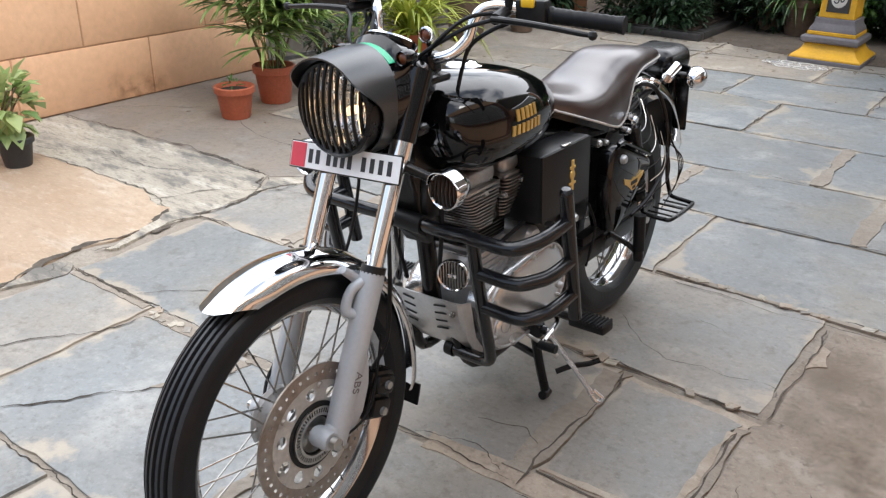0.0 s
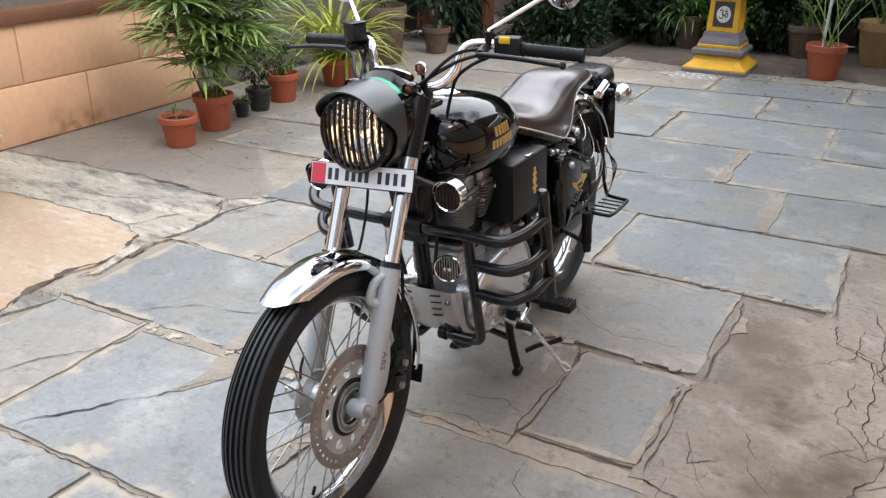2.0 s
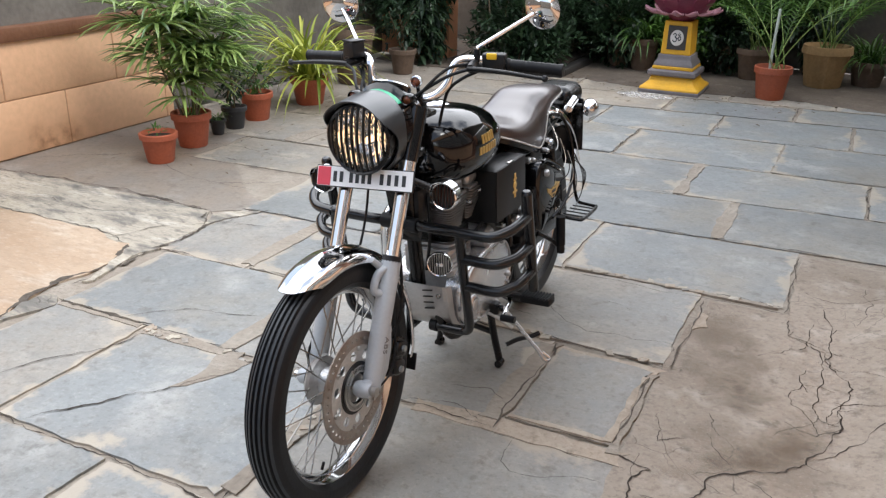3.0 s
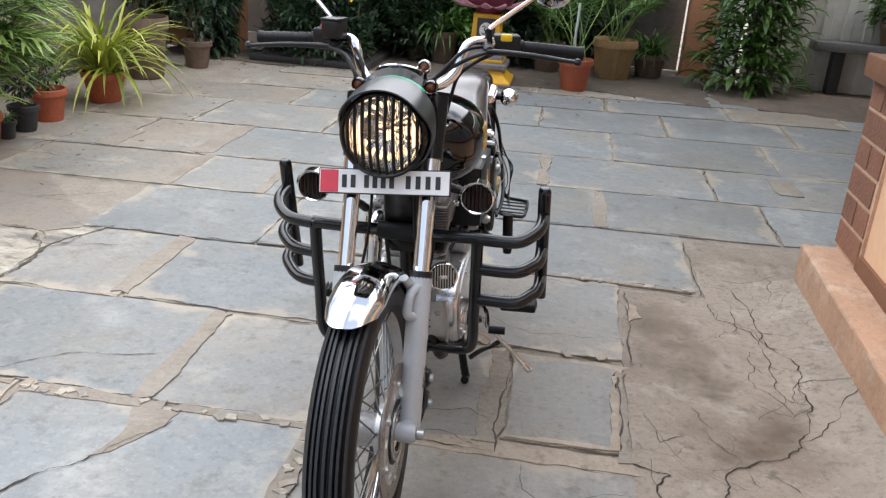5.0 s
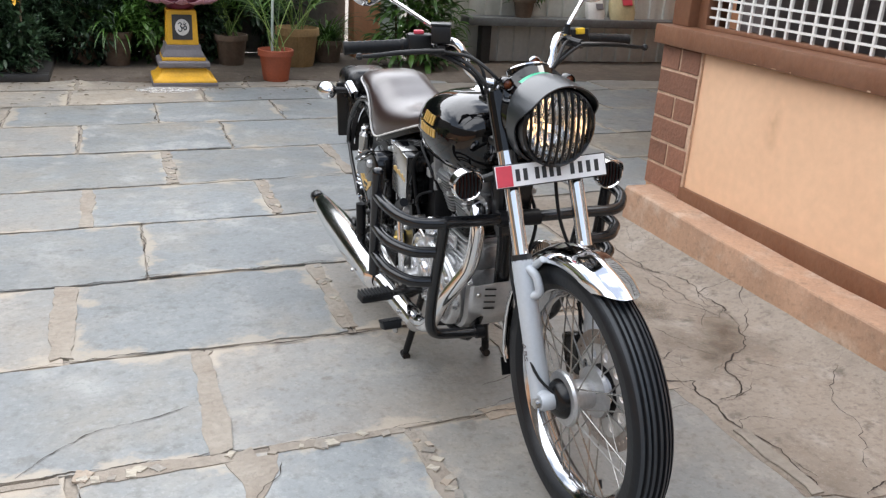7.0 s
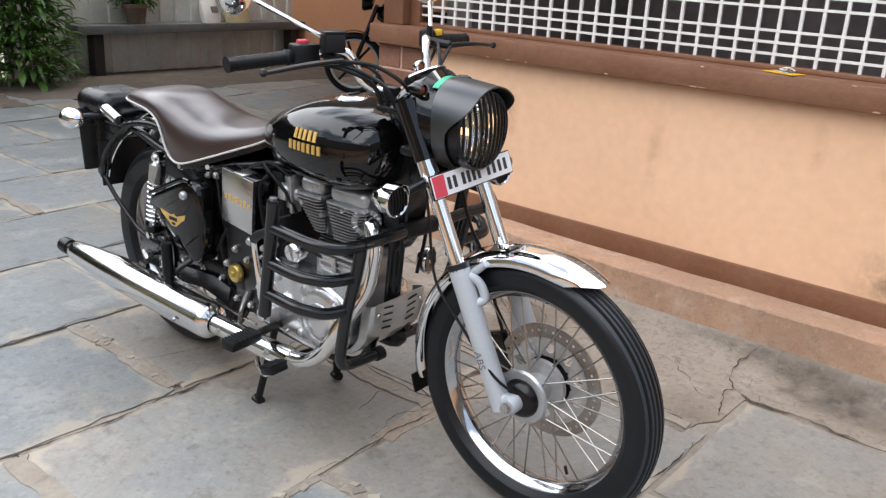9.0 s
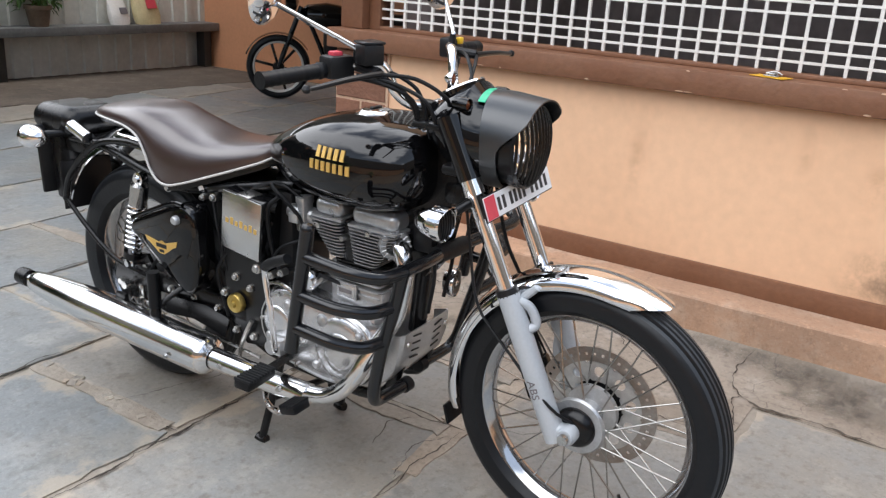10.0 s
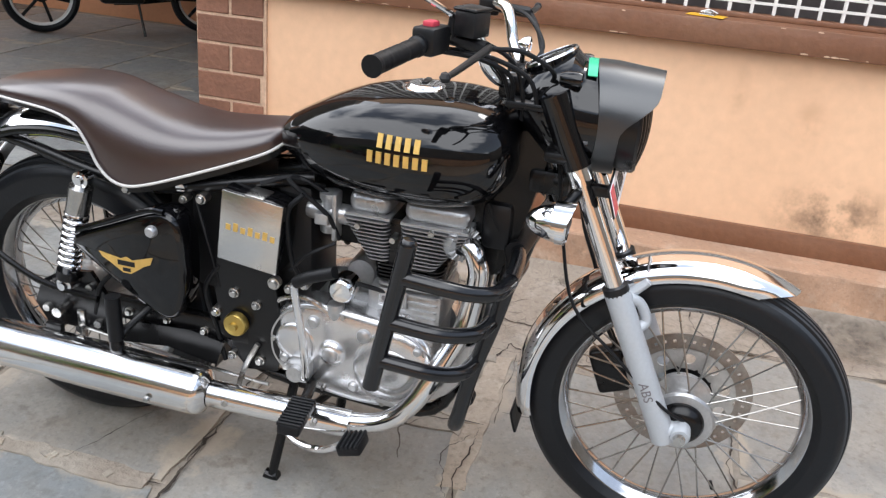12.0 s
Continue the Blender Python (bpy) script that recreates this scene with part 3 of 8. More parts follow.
patch("cement_bed", [(-3.34, 1.545), (-3.34, 3.9), (-2.6, 3.6), (-2.5, 2.6), (-1.8, 1.9), (-1.52, 1.72), (-1.73, 1.56)], 0.026, -0.027, BED, "brown worn slabs beside the low wall", wild=0.02, seed=6)
patch("dirt_strip", [(-3.35, 5.9), (-2.2, 5.75), (-1.2, 5.95), (-0.4, 5.8), (0.6, 5.95), (1.5, 5.7), (1.6, 7.55), (-3.35, 7.55)], 0.03, -0.0255, DIRT, "dark bare earth under the plants", wild=0.06, seed=11)
patch("dirt_strip", [(1.6, 5.9), (2.6, 5.7), (3.6, 5.9), (5.2, 5.8), (5.2, 7.1), (1.6, 7.2)], 0.03, -0.0257, DIRT, "dark bare earth below the fence", wild=0.06, seed=12)
patch("front_slabs", [(-1.55, -0.8), (0.96, -0.8), (0.96, -4.9), (-1.55, -4.9)], 0.022, -0.022, SLAB, "", wild=0.01, seed=8)

def rise(x, y):
    """The cement climbs a little towards the plinth."""
    return 0.044 * min(1, (x - 1.12) / 0.215) ** 1.6 if x > 1.12 and y < 2.0 else 0.0


bm = bmesh.new()
cols = [[bm.verts.new((x, y, rise(x, 0) + 0.0006 + noise.noise(Vector((x * 9, y * 9, 3))) * 0.002 * (x > 1.13))) for x in (1.121, 1.15, 1.19, 1.23, 1.27, 1.31, 1.345)] for y in [-6 + 0.08 * k for k in range(100)]]
for a, b in zip(cols, cols[1:]):
    for k in range(6):
        bm.faces.new((a[k], a[k + 1], b[k + 1], b[k]))
part("cement_fillet", bm, CEMENT, pavement, "cement rising to the plinth")


def film_sheet(outline, lift, soft=0.05):
    """A stain lying on the cement, thinning out unevenly towards its rim."""
    bm = bmesh.new()
    inside = bm.verts.layers.float.new("inside")
    pts = [Vector((x, y)) for x, y in outline]
    x0, x1 = min(p.x for p in pts) - soft, min(1.335, max(p.x for p in pts) + soft)
    y0, y1 = min(p.y for p in pts) - soft, max(p.y for p in pts) + soft
    nx, ny = max(4, int((x1 - x0) / 0.018)), max(4, int((y1 - y0) / 0.018))
    rows = []
    for i in range(nx + 1):
        row = []
        for j in range(ny + 1):
            q = Vector((x0 + (x1 - x0) * i / nx, y0 + (y1 - y0) * j / ny))
            near, within = 9.0, False
            for a, b in zip(pts, pts[1:] + pts[:1]):
                d = b - a
                near = min(near, (q - a - d * max(0, min(1, (q - a).dot(d) / max(1e-9, d.length_squared)))).length)
                if (a.y > q.y) != (b.y > q.y) and q.x < a.x + d.x * (q.y - a.y) / d.y:
                    within = not within
            v = bm.verts.new((q.x, q.y, lift + rise(q.x, q.y)))
            f = (near if within else -near) / soft + 0.35 + 0.6 * noise.noise(Vector((q.x * 14, q.y * 14, 5)))
            rim = min(i, j, nx - i, ny - j) / 3
            v[inside] = max(0, min(1, f, rim))
            row.append(v)
        rows.append(row)
    for a, b in zip(rows, rows[1:]):
        for j in range(ny):
            bm.faces.new((a[j], b[j], b[j + 1], a[j + 1]))
    return bm


for i, outline in enumerate((
        [(0.73, 0.46), (0.82, 0.59), (0.93, 0.72), (1.06, 0.88), (1.17, 0.93), (1.16, 0.83), (1.1, 0.7), (1.02, 0.61), (0.91, 0.55), (0.87, 0.44), (0.86, 0.51), (0.81, 0.5)],
        [(0.86, 0.58), (0.95, 0.72), (1.06, 0.82), (1.14, 0.84), (1.10, 0.74), (1.02, 0.64), (0.93, 0.57)],
        [(0.85, 1.11), (0.88, 1.08), (0.9, 1.02), (0.98, 1.02), (0.95, 0.93), (0.89, 0.92), (0.86, 0.96)],
        [(0.67, 1.64), (0.80, 1.60), (0.90, 1.36), (0.98, 1.12), (0.96, 0.88), (0.84, 0.90), (0.74, 1.02), (0.67, 1.16)])):
    bm = film_sheet(outline, 0.0014 + 0.0003 * i)
    part("damp_stain", bm, DAMP, pavement, "dark damp stain on the cement", smooth=False)
for i, outline in enumerate((
        [(1.325, 0.24), (1.327, -0.3), (1.327, -1.3), (1.25, -1.3), (1.20, -0.75), (1.13, -0.45), (1.17, -0.25), (1.22, -0.05), (1.27, 0.12)],
        [(1.12, -0.20), (1.20, -0.35), (1.16, -0.62), (1.06, -0.66), (1.04, -0.42)])):
    bm = film_sheet(outline, 0.0030 + 0.0006 * i, 0.07)
    part("grime_stain", bm, GRIME, pavement, "dark weathering on the cement by the plinth", smooth=False)


def fissure(pts, width, z, seed, mat=CRACK, rough=0.16):
    """A jagged hairline that breaks from point to point."""
    rnd = random.Random(seed)
    line = [Vector((x, y, 0)) for x, y in pts]
    for _ in range(3):
        out = [line[0]]
        for a, b in zip(line, line[1:]):
            d = b - a
            out += [(a + b) / 2 + Vector((-d.y, d.x, 0)) * rnd.uniform(-rough, rough), b]
        line = out
    bm, prev = bmesh.new(), None
    for i, p in enumerate(line):
        d = (line[min(len(line) - 1, i + 1)] - line[max(0, i - 1)]).normalized()
        side = Vector((-d.y, d.x, 0))
        w = width * max(0.25, 0.75 + 0.9 * noise.noise(p * 13 + Vector((0, seed, 0))) + rnd.uniform(-0.3, 0.3))
        w *= 0.3 if i in (0, len(line) - 1) else 1
        pair = [bm.verts.new((p + side * k * w / 2)[:2] + (z + rise(p.x, p.y),)) for k in (-1, 1)]
        if prev:
            bm.faces.new((prev[0], prev[1], pair[1], pair[0]))
        prev = pair
    return part("crack", bm, mat, pavement, smooth=False)


def crack(pts, width=0.004, z=0.004, seed=0, wild=1.0, mat=CRACK):
    """A thin dirty crack that wanders along the points, in short broken steps."""
    line = smooth_line([(x, y, 0) for x, y in pts], 14)
    bm, prev = bmesh.new(), None
    for i, p in enumerate(line):
        a, b = line[max(0, i - 1)], line[min(len(line) - 1, i + 1)]
        d = (b - a).normalized()
        side = Vector((-d.y, d.x, 0))
        off = noise.noise(p * 7 + Vector((seed, 0, 0))) * 0.022 + noise.noise(p * 31 + Vector((0, seed, 0))) * 0.010 + noise.noise(p * 90) * 0.004
        q = p + side * off * wild * min(1, 0.25 * min(i, len(line) - 1 - i))
        w = width * min(1.5, max(0.22, 0.5 + 1.1 * noise.noise(p * 11 + Vector((0, seed, 0))) + 0.6 * noise.noise(p * 47))) * min(1, 0.15 + 0.3 * min(i, len(line) - 1 - i))
        pair = [bm.verts.new((q + side * s * w / 2)[:2] + (z + rise(q.x, q.y),)) for s in (-1, 1)]
        if prev:
            bm.faces.new((prev[0], prev[1], pair[1], pair[0]))
        prev = pair
    return part("crack", bm, mat, pavement, smooth=False)


for i, (pts, w) in enumerate((
    (((-1.22, 0.49), (-1.15, 0.58), (-1.04, 0.66), (-0.89, 0.69), (-0.8, 0.72)), 0.004),
    (((-0.60, 0.39), (-0.68, 0.27), (-0.72, 0.19), (-0.79, 0.10), (-0.89, -0.03), (-0.98, -0.15)), 0.008),
    (((-1.30, -0.06), (-1.2, 0.15), (-1.10, 0.29), (-1.07, 0.42)), 0.006),
    (((-0.232, 1.325), (-0.13, 1.29), (-0.02, 1.25), (0.1, 1.22)), 0.004),
    (((0.21, 0.48), (0.12, 0.527), (0.02, 0.50), (-0.05, 0.48)), 0.004),
    (((0.98, -0.15), (1.01, -0.11), (1.1, -0.06), (1.19, -0.04), (1.32, -0.07)), 0.006),
    (((1.01, -0.11), (0.96, -0.09), (0.85, -0.13), (0.80, -0.15)), 0.006),
    (((-2.9, 2.3), (-2.3, 1.95), (-1.7, 1.9)), 0.004),
    (((-2.04, 1.88), (-1.86, 1.98), (-1.7, 2.11)), 0.006),
)):
    crack(pts, w, 0.0062 if pts[0][0] > -1.6 else 0.008, i)

# The main cracks of the cement beside the house, with finer branches.
BROKEN = (
    ((1.07, 1.82), (1.12, 1.6), (1.13, 1.44), (1.13, 1.33), (1.19, 1.25), (1.2, 1.14), (1.17, 1.04), (1.19, 0.94), (1.16, 0.84), (1.11, 0.71), (1.04, 0.63), (0.94, 0.57), (0.90, 0.55), (0.87, 0.44), (0.80, 0.37), (0.73, 0.36)),
    ((0.97, 1.65), (0.98, 1.51), (1.05, 1.46), (1.11, 1.43), (1.14, 1.33)),
    ((1.06, 1.47), (1.1, 1.39), (1.11, 1.18), (1.1, 1.05), (1.12, 0.98), (1.18, 0.95)),
    ((1.06, 1.28), (1.06, 1.17), (1.03, 1.11), (1.04, 1.02), (1.09, 0.97)),
    ((1.16, 1.09), (1.23, 1.1), (1.34, 1.09), (1.35, 1.04), (1.38, 0.9)),
    ((1.35, 1.04), (1.25, 0.87), (1.12, 0.74)),
    ((0.63, 0.51), (0.68, 0.49), (0.73, 0.48), (0.69, 0.43), (0.69, 0.31), (0.69, 0.2), (0.72, 0.05), (0.70, -0.1)),
)
twig = random.Random(77)
for i, pts in enumerate(BROKEN):
    fissure(pts, (0.0046, 0.0028, 0.0034, 0.0028, 0.003, 0.003, 0.006)[i], 0.0026, 300 + i)
    for k in range(1, len(pts)):
        for _ in range(2 if 0.9 < pts[k][0] < 1.25 else 1):
            if twig.random() < 0.5:
                x, y = pts[k][0], pts[k][1]
                a, branch = twig.uniform(0, 6.28), [pts[k]]
                for _ in range(twig.randint(1, 4)):
                    a += twig.gauss(0, 0.45)
                    x, y = min(1.385, max(0.68, x + 0.05 * math.cos(a))), y + 0.05 * math.sin(a)
                    branch.append((x, y))
                if len(branch) > 1:
                    fissure(branch, twig.uniform(0.0014, 0.003), 0.0022, 900 + i * 40 + k, rough=0.12)
for i, pts in enumerate((((0.68, 0.78), (0.71, 0.69), (0.71, 0.63), (0.78, 0.68)), ((0.82, 0.85), (0.84, 0.78), (0.87, 0.74)), ((0.9, 1.3), (0.97, 1.36), (1.0, 1.44)), ((0.9, -0.05), (1.05, 0.12), (1.12, 0.3), (1.25, 0.42)), ((1.2, 1.7), (1.25, 1.9), (1.22, 2.1)), ((1.0, 1.95), (1.12, 1.9), (1.3, 1.96)))):
    fissure(pts, 0.0026, 0.0022, 1300 + i)
# Cracks and flaked edges of the slabs beside the machine.
for i, (pts, w) in enumerate((
    (((0.10, 1.36), (0.23, 1.23), (0.32, 1.19), (0.42, 1.22), (0.5, 1.21), (0.59, 1.24), (0.625, 1.23)), 0.004),
    (((0.30, 1.48), (0.39, 1.46), (0.42, 1.43)), 0.0022),
    (((0.34, 0.43), (0.35, 0.32), (0.39, 0.29), (0.46, 0.30), (0.55, 0.35), (0.62, 0.36)), 0.004),
    (((0.648, 1.07), (0.648, 1.25), (0.655, 1.45), (0.65, 1.66)), 0.013), (((-0.2, 1.062), (0.1, 1.058), (0.34, 1.064), (0.64, 1.06)), 0.007),
    (((0.02, 1.70), (0.3, 1.692), (0.6, 1.688), (0.94, 1.69)), 0.008), (((0.945, 1.70), (0.945, 1.9), (0.95, 2.1), (0.945, 2.33)), 0.012),
    (((-0.2, 1.70), (-0.5, 1.69), (-0.9, 1.70)), 0.008), (((0.265, 0.46), (0.25, 0.6), (0.268, 0.8), (0.255, 1.05)), 0.010),
    (((0.23, 0.62), (0.17, 0.66), (0.05, 0.62)), 0.006), (((0.600, 0.55), (0.606, 0.75), (0.606, 0.97)), 0.012), (((0.28, 0.530), (0.45, 0.536), (0.60, 0.542)), 0.009),
    (((0.28, 0.435), (0.45, 0.448), (0.66, 0.45)), 0.005))):
    fissure(pts, w * 0.55, 0.0064, 1500 + i, FISSURE if w > 0.005 else CRACK, 0.07)
slab_piece(0.275, 0.602, (0.535, 0.0), (1.03, 0.0), SLAB_DULL, 0.003, 71, 0.006)
for i, (outline, top) in enumerate(((((0.0, 0.445), (0.64, 0.455), (0.655, 0.53), (0.28, 0.525), (0.0, 0.50)), 0.0015), (((0.27, 0.99), (0.62, 0.99), (0.64, 1.055), (0.27, 1.05)), 0.0005), (((0.574, 0.55), (0.600, 0.55), (0.602, 0.97), (0.584, 0.97)), 0.0085), (((0.29, 0.542), (0.58, 0.548), (0.58, 0.564), (0.29, 0.556)), 0.0080), (((0.655, 1.40), (0.70, 1.44), (0.69, 1.54), (0.655, 1.56)), 0.004))):
    patch("mortar_lip", outline, 0.02, top - 0.02, SANDY, "", wild=0.014, step=0.02, seed=80 + i)

# Broken edges of the old concrete.
for i, (pts, w) in enumerate((
    (((-1.75, 1.02), (-1.66, 0.88), (-1.67, 0.72), (-1.69, 0.55), (-1.64, 0.33), (-1.59, 0.14), (-1.57, -0.2), (-1.56, -0.6)), 0.036),
    (((-1.73, 1.52), (-1.61, 1.35), (-1.59, 1.2), (-1.62, 1.04), (-1.6, 0.94), (-1.63, 0.8)), 0.024), (((-1.56, 0.48), (-1.4, 0.48), (-1.22, 0.475)), 0.030),
    (((-3.33, 1.52), (-3.05, 1.54), (-2.75, 1.56), (-2.41, 1.58), (-2.12, 1.58), (-1.91, 1.56), (-1.73, 1.54)), 0.016), (((-2.85, 1.06), (-2.41, 1.08), (-2.08, 1.09), (-1.75, 1.02)), 0.010),
    (((-1.73, 1.54), (-1.56, 1.45), (-1.56, 1.63), (-1.48, 1.7)), 0.012), (((-1.62, 0.6), (-1.6, 0.72), (-1.63, 0.86)), 0.012), (((0.985, -0.14), (0.98, -0.25), (0.968, -0.37), (0.96, -0.5), (0.965, -0.78), (0.97, -1.4)), 0.018))):
    crack(pts, w, 0.0056, 500 + i, 1.3, FISSURE)
for i, outline in enumerate(([(-1.64, 0.95), (-1.58, 1.06), (-1.66, 1.04), (-1.72, 0.99), (-1.64, 0.78), (-1.6, 0.62), (-1.57, 0.66)], [(-1.6, 1.46), (-1.5, 1.66), (-1.62, 1.6), (-1.7, 1.52), (-1.62, 1.38)], [(-1.6, 0.2), (-1.52, 0.44), (-1.6, 0.5), (-1.64, 0.42)])):
    patch("pale_mortar", outline, 0.02, -0.0135, RUBBLE, "", wild=0.02, step=0.025, seed=60 + i)
for i, (pts, w) in enumerate((
    (((-1.9, 1.02), (-1.75, 1.3), (-1.6, 1.42), (-1.35, 1.5)), 0.005), (((-2.9, 1.1), (-2.6, 1.3), (-2.3, 1.28), (-1.9, 1.45)), 0.004),
    (((-3.3, 1.75), (-2.8, 2.15), (-2.45, 2.3), (-2.1, 2.35)), 0.006), (((-2.5, 2.3), (-2.45, 2.7), (-2.5, 3.3)), 0.006), (((-3.3, 2.4), (-2.9, 2.42), (-2.45, 2.55), (-1.9, 2.52)), 0.005))):
    crack(pts, w, 0.0058, 400 + i, 1.6)

# Dirty hairlines along the joints between slabs.
for r, (low, high, joints) in enumerate(ROWS_OF_SLABS[1:10]):
    rnd = random.Random(200 + r)
    a, b = joints[0], min(joints[-1], 1.45)
    line = [(x, edge_y(low, x) + rnd.uniform(-0.010, 0.010)) for x in (a + (b - a) * k / 16 for k in range(17))]
    cut = rnd.randint(5, 11)
    crack(line[:cut + 1], rnd.uniform(0.006, 0.011), 0.0052, 50 + r)
    crack(line[cut:], rnd.uniform(0.005, 0.010), 0.0052, 80 + r)
    for k, x in enumerate(joints[1:-1]):
        if x < 1.5 and rnd.random() < 0.8:
            y0, y1 = edge_y(low, x), edge_y(high, x)
            crack([(x + rnd.uniform(-0.012, 0.012), y0 + (y1 - y0) * j / 4) for j in range(5)], rnd.uniform(0.005, 0.009), 0.0052, 110 + r * 9 + k)

# Mortar smeared up on some joints, wider where a stone has crumbled.
for i, (x0, x1, y0, y1) in enumerate(((-0.768, -0.704, 0.475, 1.05), (-1.185, -1.105, 1.09, 1.66), (-1.08, -0.66, 0.425, 0.470), (-0.62, -0.25, 0.440, 0.468), (0.20, 0.275, 0.5, 1.04), (0.59, 0.625, 0.5, 1.0), (-1.52, -1.12, 0.445, 0.472),
        (-0.262, -0.205, 1.1, 1.70), (-1.115, -1.06, 2.33, 2.88), (-1.60, -1.535, 2.30, 2.86), (-0.275, -0.225, 2.38, 2.93), (-1.70, -1.57, 2.90, 3.56), (-0.71, -0.655, 2.95, 3.60), (0.54, 0.60, 2.40, 2.98), (0.235, 0.29, 3.0, 3.64), (-0.255, -0.205, -0.12, 0.44), (0.66, 0.70, -0.1, 0.2), (0.05, 0.92, 1.732, 1.752), (1.56, 1.70, 3.3, 3.62), (-2.25, -2.12, 2.85, 3.2))):
    patch("mortar_smear", [(x0, y0), (x1, y0), (x1, y1), (x0, y1)], 0.0148, -0.0092, MORTAR, wild=min(0.020, (x1 - x0) * 0.33, (y1 - y0) * 0.33), step=0.03, seed=20 + i, label="")
patch("mortar_smear", [(-0.74, 0.43), (-0.60, 0.435), (-0.62, 0.36), (-0.69, 0.22), (-0.73, 0.19), (-0.70, 0.30)], 0.0146, -0.0092, MORTAR, wild=0.012, step=0.03, seed=47, label="")
rubble = random.Random(58)
for x0, x1, y0, y1, n in ((-0.24, -0.21, 0.1, 0.43, 12), (-0.70, -0.66, 2.97, 3.58, 9), (-0.27, -0.23, 2.4, 2.92, 8), (-1.08, -0.3, 0.43, 0.465, 16), (-0.25, -0.21, 1.12, 1.68, 10), (0.06, 0.9, 1.735, 1.75, 14), (0.10, 0.62, 1.068, 1.085, 8)):
    for k in range(n):
        x, y, w = rubble.uniform(x0, x1), rubble.uniform(y0, y1), rubble.uniform(0.008, 0.022)
        part("stone_chip", moved(slab_shape(ragged([(-w, -w * 0.6), (w * 0.8, -w * 0.7), (w, w * 0.5), (-w * 0.7, w * 0.7)], 0.01, 0.004, k), 0.006), pose(x, y, 0.003, rubble.uniform(-6, 6), rubble.uniform(-6, 6), rubble.uniform(0, 360))), rubble.choice((SLAB_TAN, RUBBLE, SANDY)), pavement, smooth=False)


# ---- house at the side, with its plinth, sill and lattice ----
wall_east = part("wall_east", box(1.49, 1.70, -6.0, 1.975, 0.0, 0.865), PEACH)
tagged(wall_east, "peach painted house wall with a brick quoin", "wall", kind="structure")
ring = lambda y: [Vector((x, y, z + 0.025 * max(0, y - 0.8))) for x, z in ((1.338, -0.03), (1.335, 0.161), (1.3385, 0.1675), (1.346, 0.170), (1.44, 0.172), (1.487, 0.173), (1.487, -0.03))]
plinth = part("plinth", loft([[v + Vector((noise.noise(Vector((y * 7, 0, i))) * 0.004, 0, noise.noise(Vector((y * 5, 3, i))) * 0.003)) for i, v in enumerate(ring(y))] for y in [-6 + 7.91 * k / 120 for k in range(121)]]), PLINTH, sharp=22)
tagged(plinth, "low plastered plinth ledge in worn pinkish brown", "plinth", kind="structure")
skirting = part("baseboard", box(1.474, 1.492, -6.0, 1.70, 0.169, 0.253, 0.003), BROWN)
tagged(skirting, "brown painted skirting above the plinth", "baseboard", kind="structure")
for y0, y1, z0, z1 in ((-0.72, -0.22, 0.264, 0.47), (-1.4, -0.6, 0.264, 0.38)):
    bm = bmesh.new()
    bm.faces.new([bm.verts.new(p) for p in ((1.4885, y0, z0 - 0.08), (1.4885, y1, z0 - 0.08), (1.4885, y1, z1), (1.4885, y0, z1))])
    bmesh.ops.subdivide_edges(bm, edges=bm.edges[:], cuts=3, use_grid_fill=True)
    part("mould_stain", bm, MOULD, wall_east, "dark mould stain low on the wall", smooth=False)
for y0, y1, z0 in ((0.465, 0.545, 0.28), (1.14, 1.24, 0.52), (-0.38, -0.26, 0.5), (-0.12, -0.04, 0.62)):
    bm = bmesh.new()
    bm.faces.new([bm.verts.new(p) for p in ((1.4887, y0, z0), (1.4887, y1, z0), (1.4887, y1, 1.02), (1.4887, y0, 1.02))])
    bmesh.ops.subdivide_edges(bm, edges=bm.edges[:], cuts=3, use_grid_fill=True)
    bmesh.ops.delete(bm, geom=[v for v in bm.verts if v.co.z > 0.87], context="VERTS")
    part("rain_streak", bm, STREAK, wall_east, "faint rain streak below the sill", smooth=False)
sill = part("window_sill", box(1.435, 1.74, -6.0, 2.0, 0.865, 0.95, 0.006), BROWN)
tagged(sill, "brown painted concrete sill, chipped along its edge", "sill", kind="structure")
for v in sill.data.vertices:
    v.co.z += noise.noise(v.co * 3) * 0.002

chip_rnd = random.Random(9)
for k in range(34):
    y, lo = chip_rnd.uniform(-3.5, 1.95), chip_rnd.random() < 0.6
    w, h = chip_rnd.uniform(0.006, 0.04), chip_rnd.uniform(0.002, 0.006)
    z = 0.8715 if lo else 0.944
    bm = bmesh.new()
    bm.faces.new([bm.verts.new((1.4342, y + a * w, z + b * h)) for a, b in ((-0.5, -0.4), (-0.1, -0.55), (0.5, -0.35), (0.42, 0.3), (0.05, 0.55), (-0.4, 0.25))])
    part("paint_chip", bm, BRICK_JOINT, sill, smooth=False)
part("brick_joints", box(1.478, 1.495, 1.675, 1.972, 0.2, 0.864), BRICK_JOINT, wall_east)
brick_h = 0.1105
for course in range(6):
    z0 = 0.2 + course * brick_h + 0.006
    cuts = ((1.685, 1.82), (1.832, 1.97)) if course % 2 else ((1.70, 1.97),)
    if course % 2 == 0 and course != 2:
        cuts = ((1.688, 1.968),)
    for y0, y1 in cuts:
        bm = box(1.4725, 1.4785, y0, y1, z0, z0 + brick_h - 0.011, 0.003, 1)
        part("brick", bm, BRICK, wall_east, smooth=False)

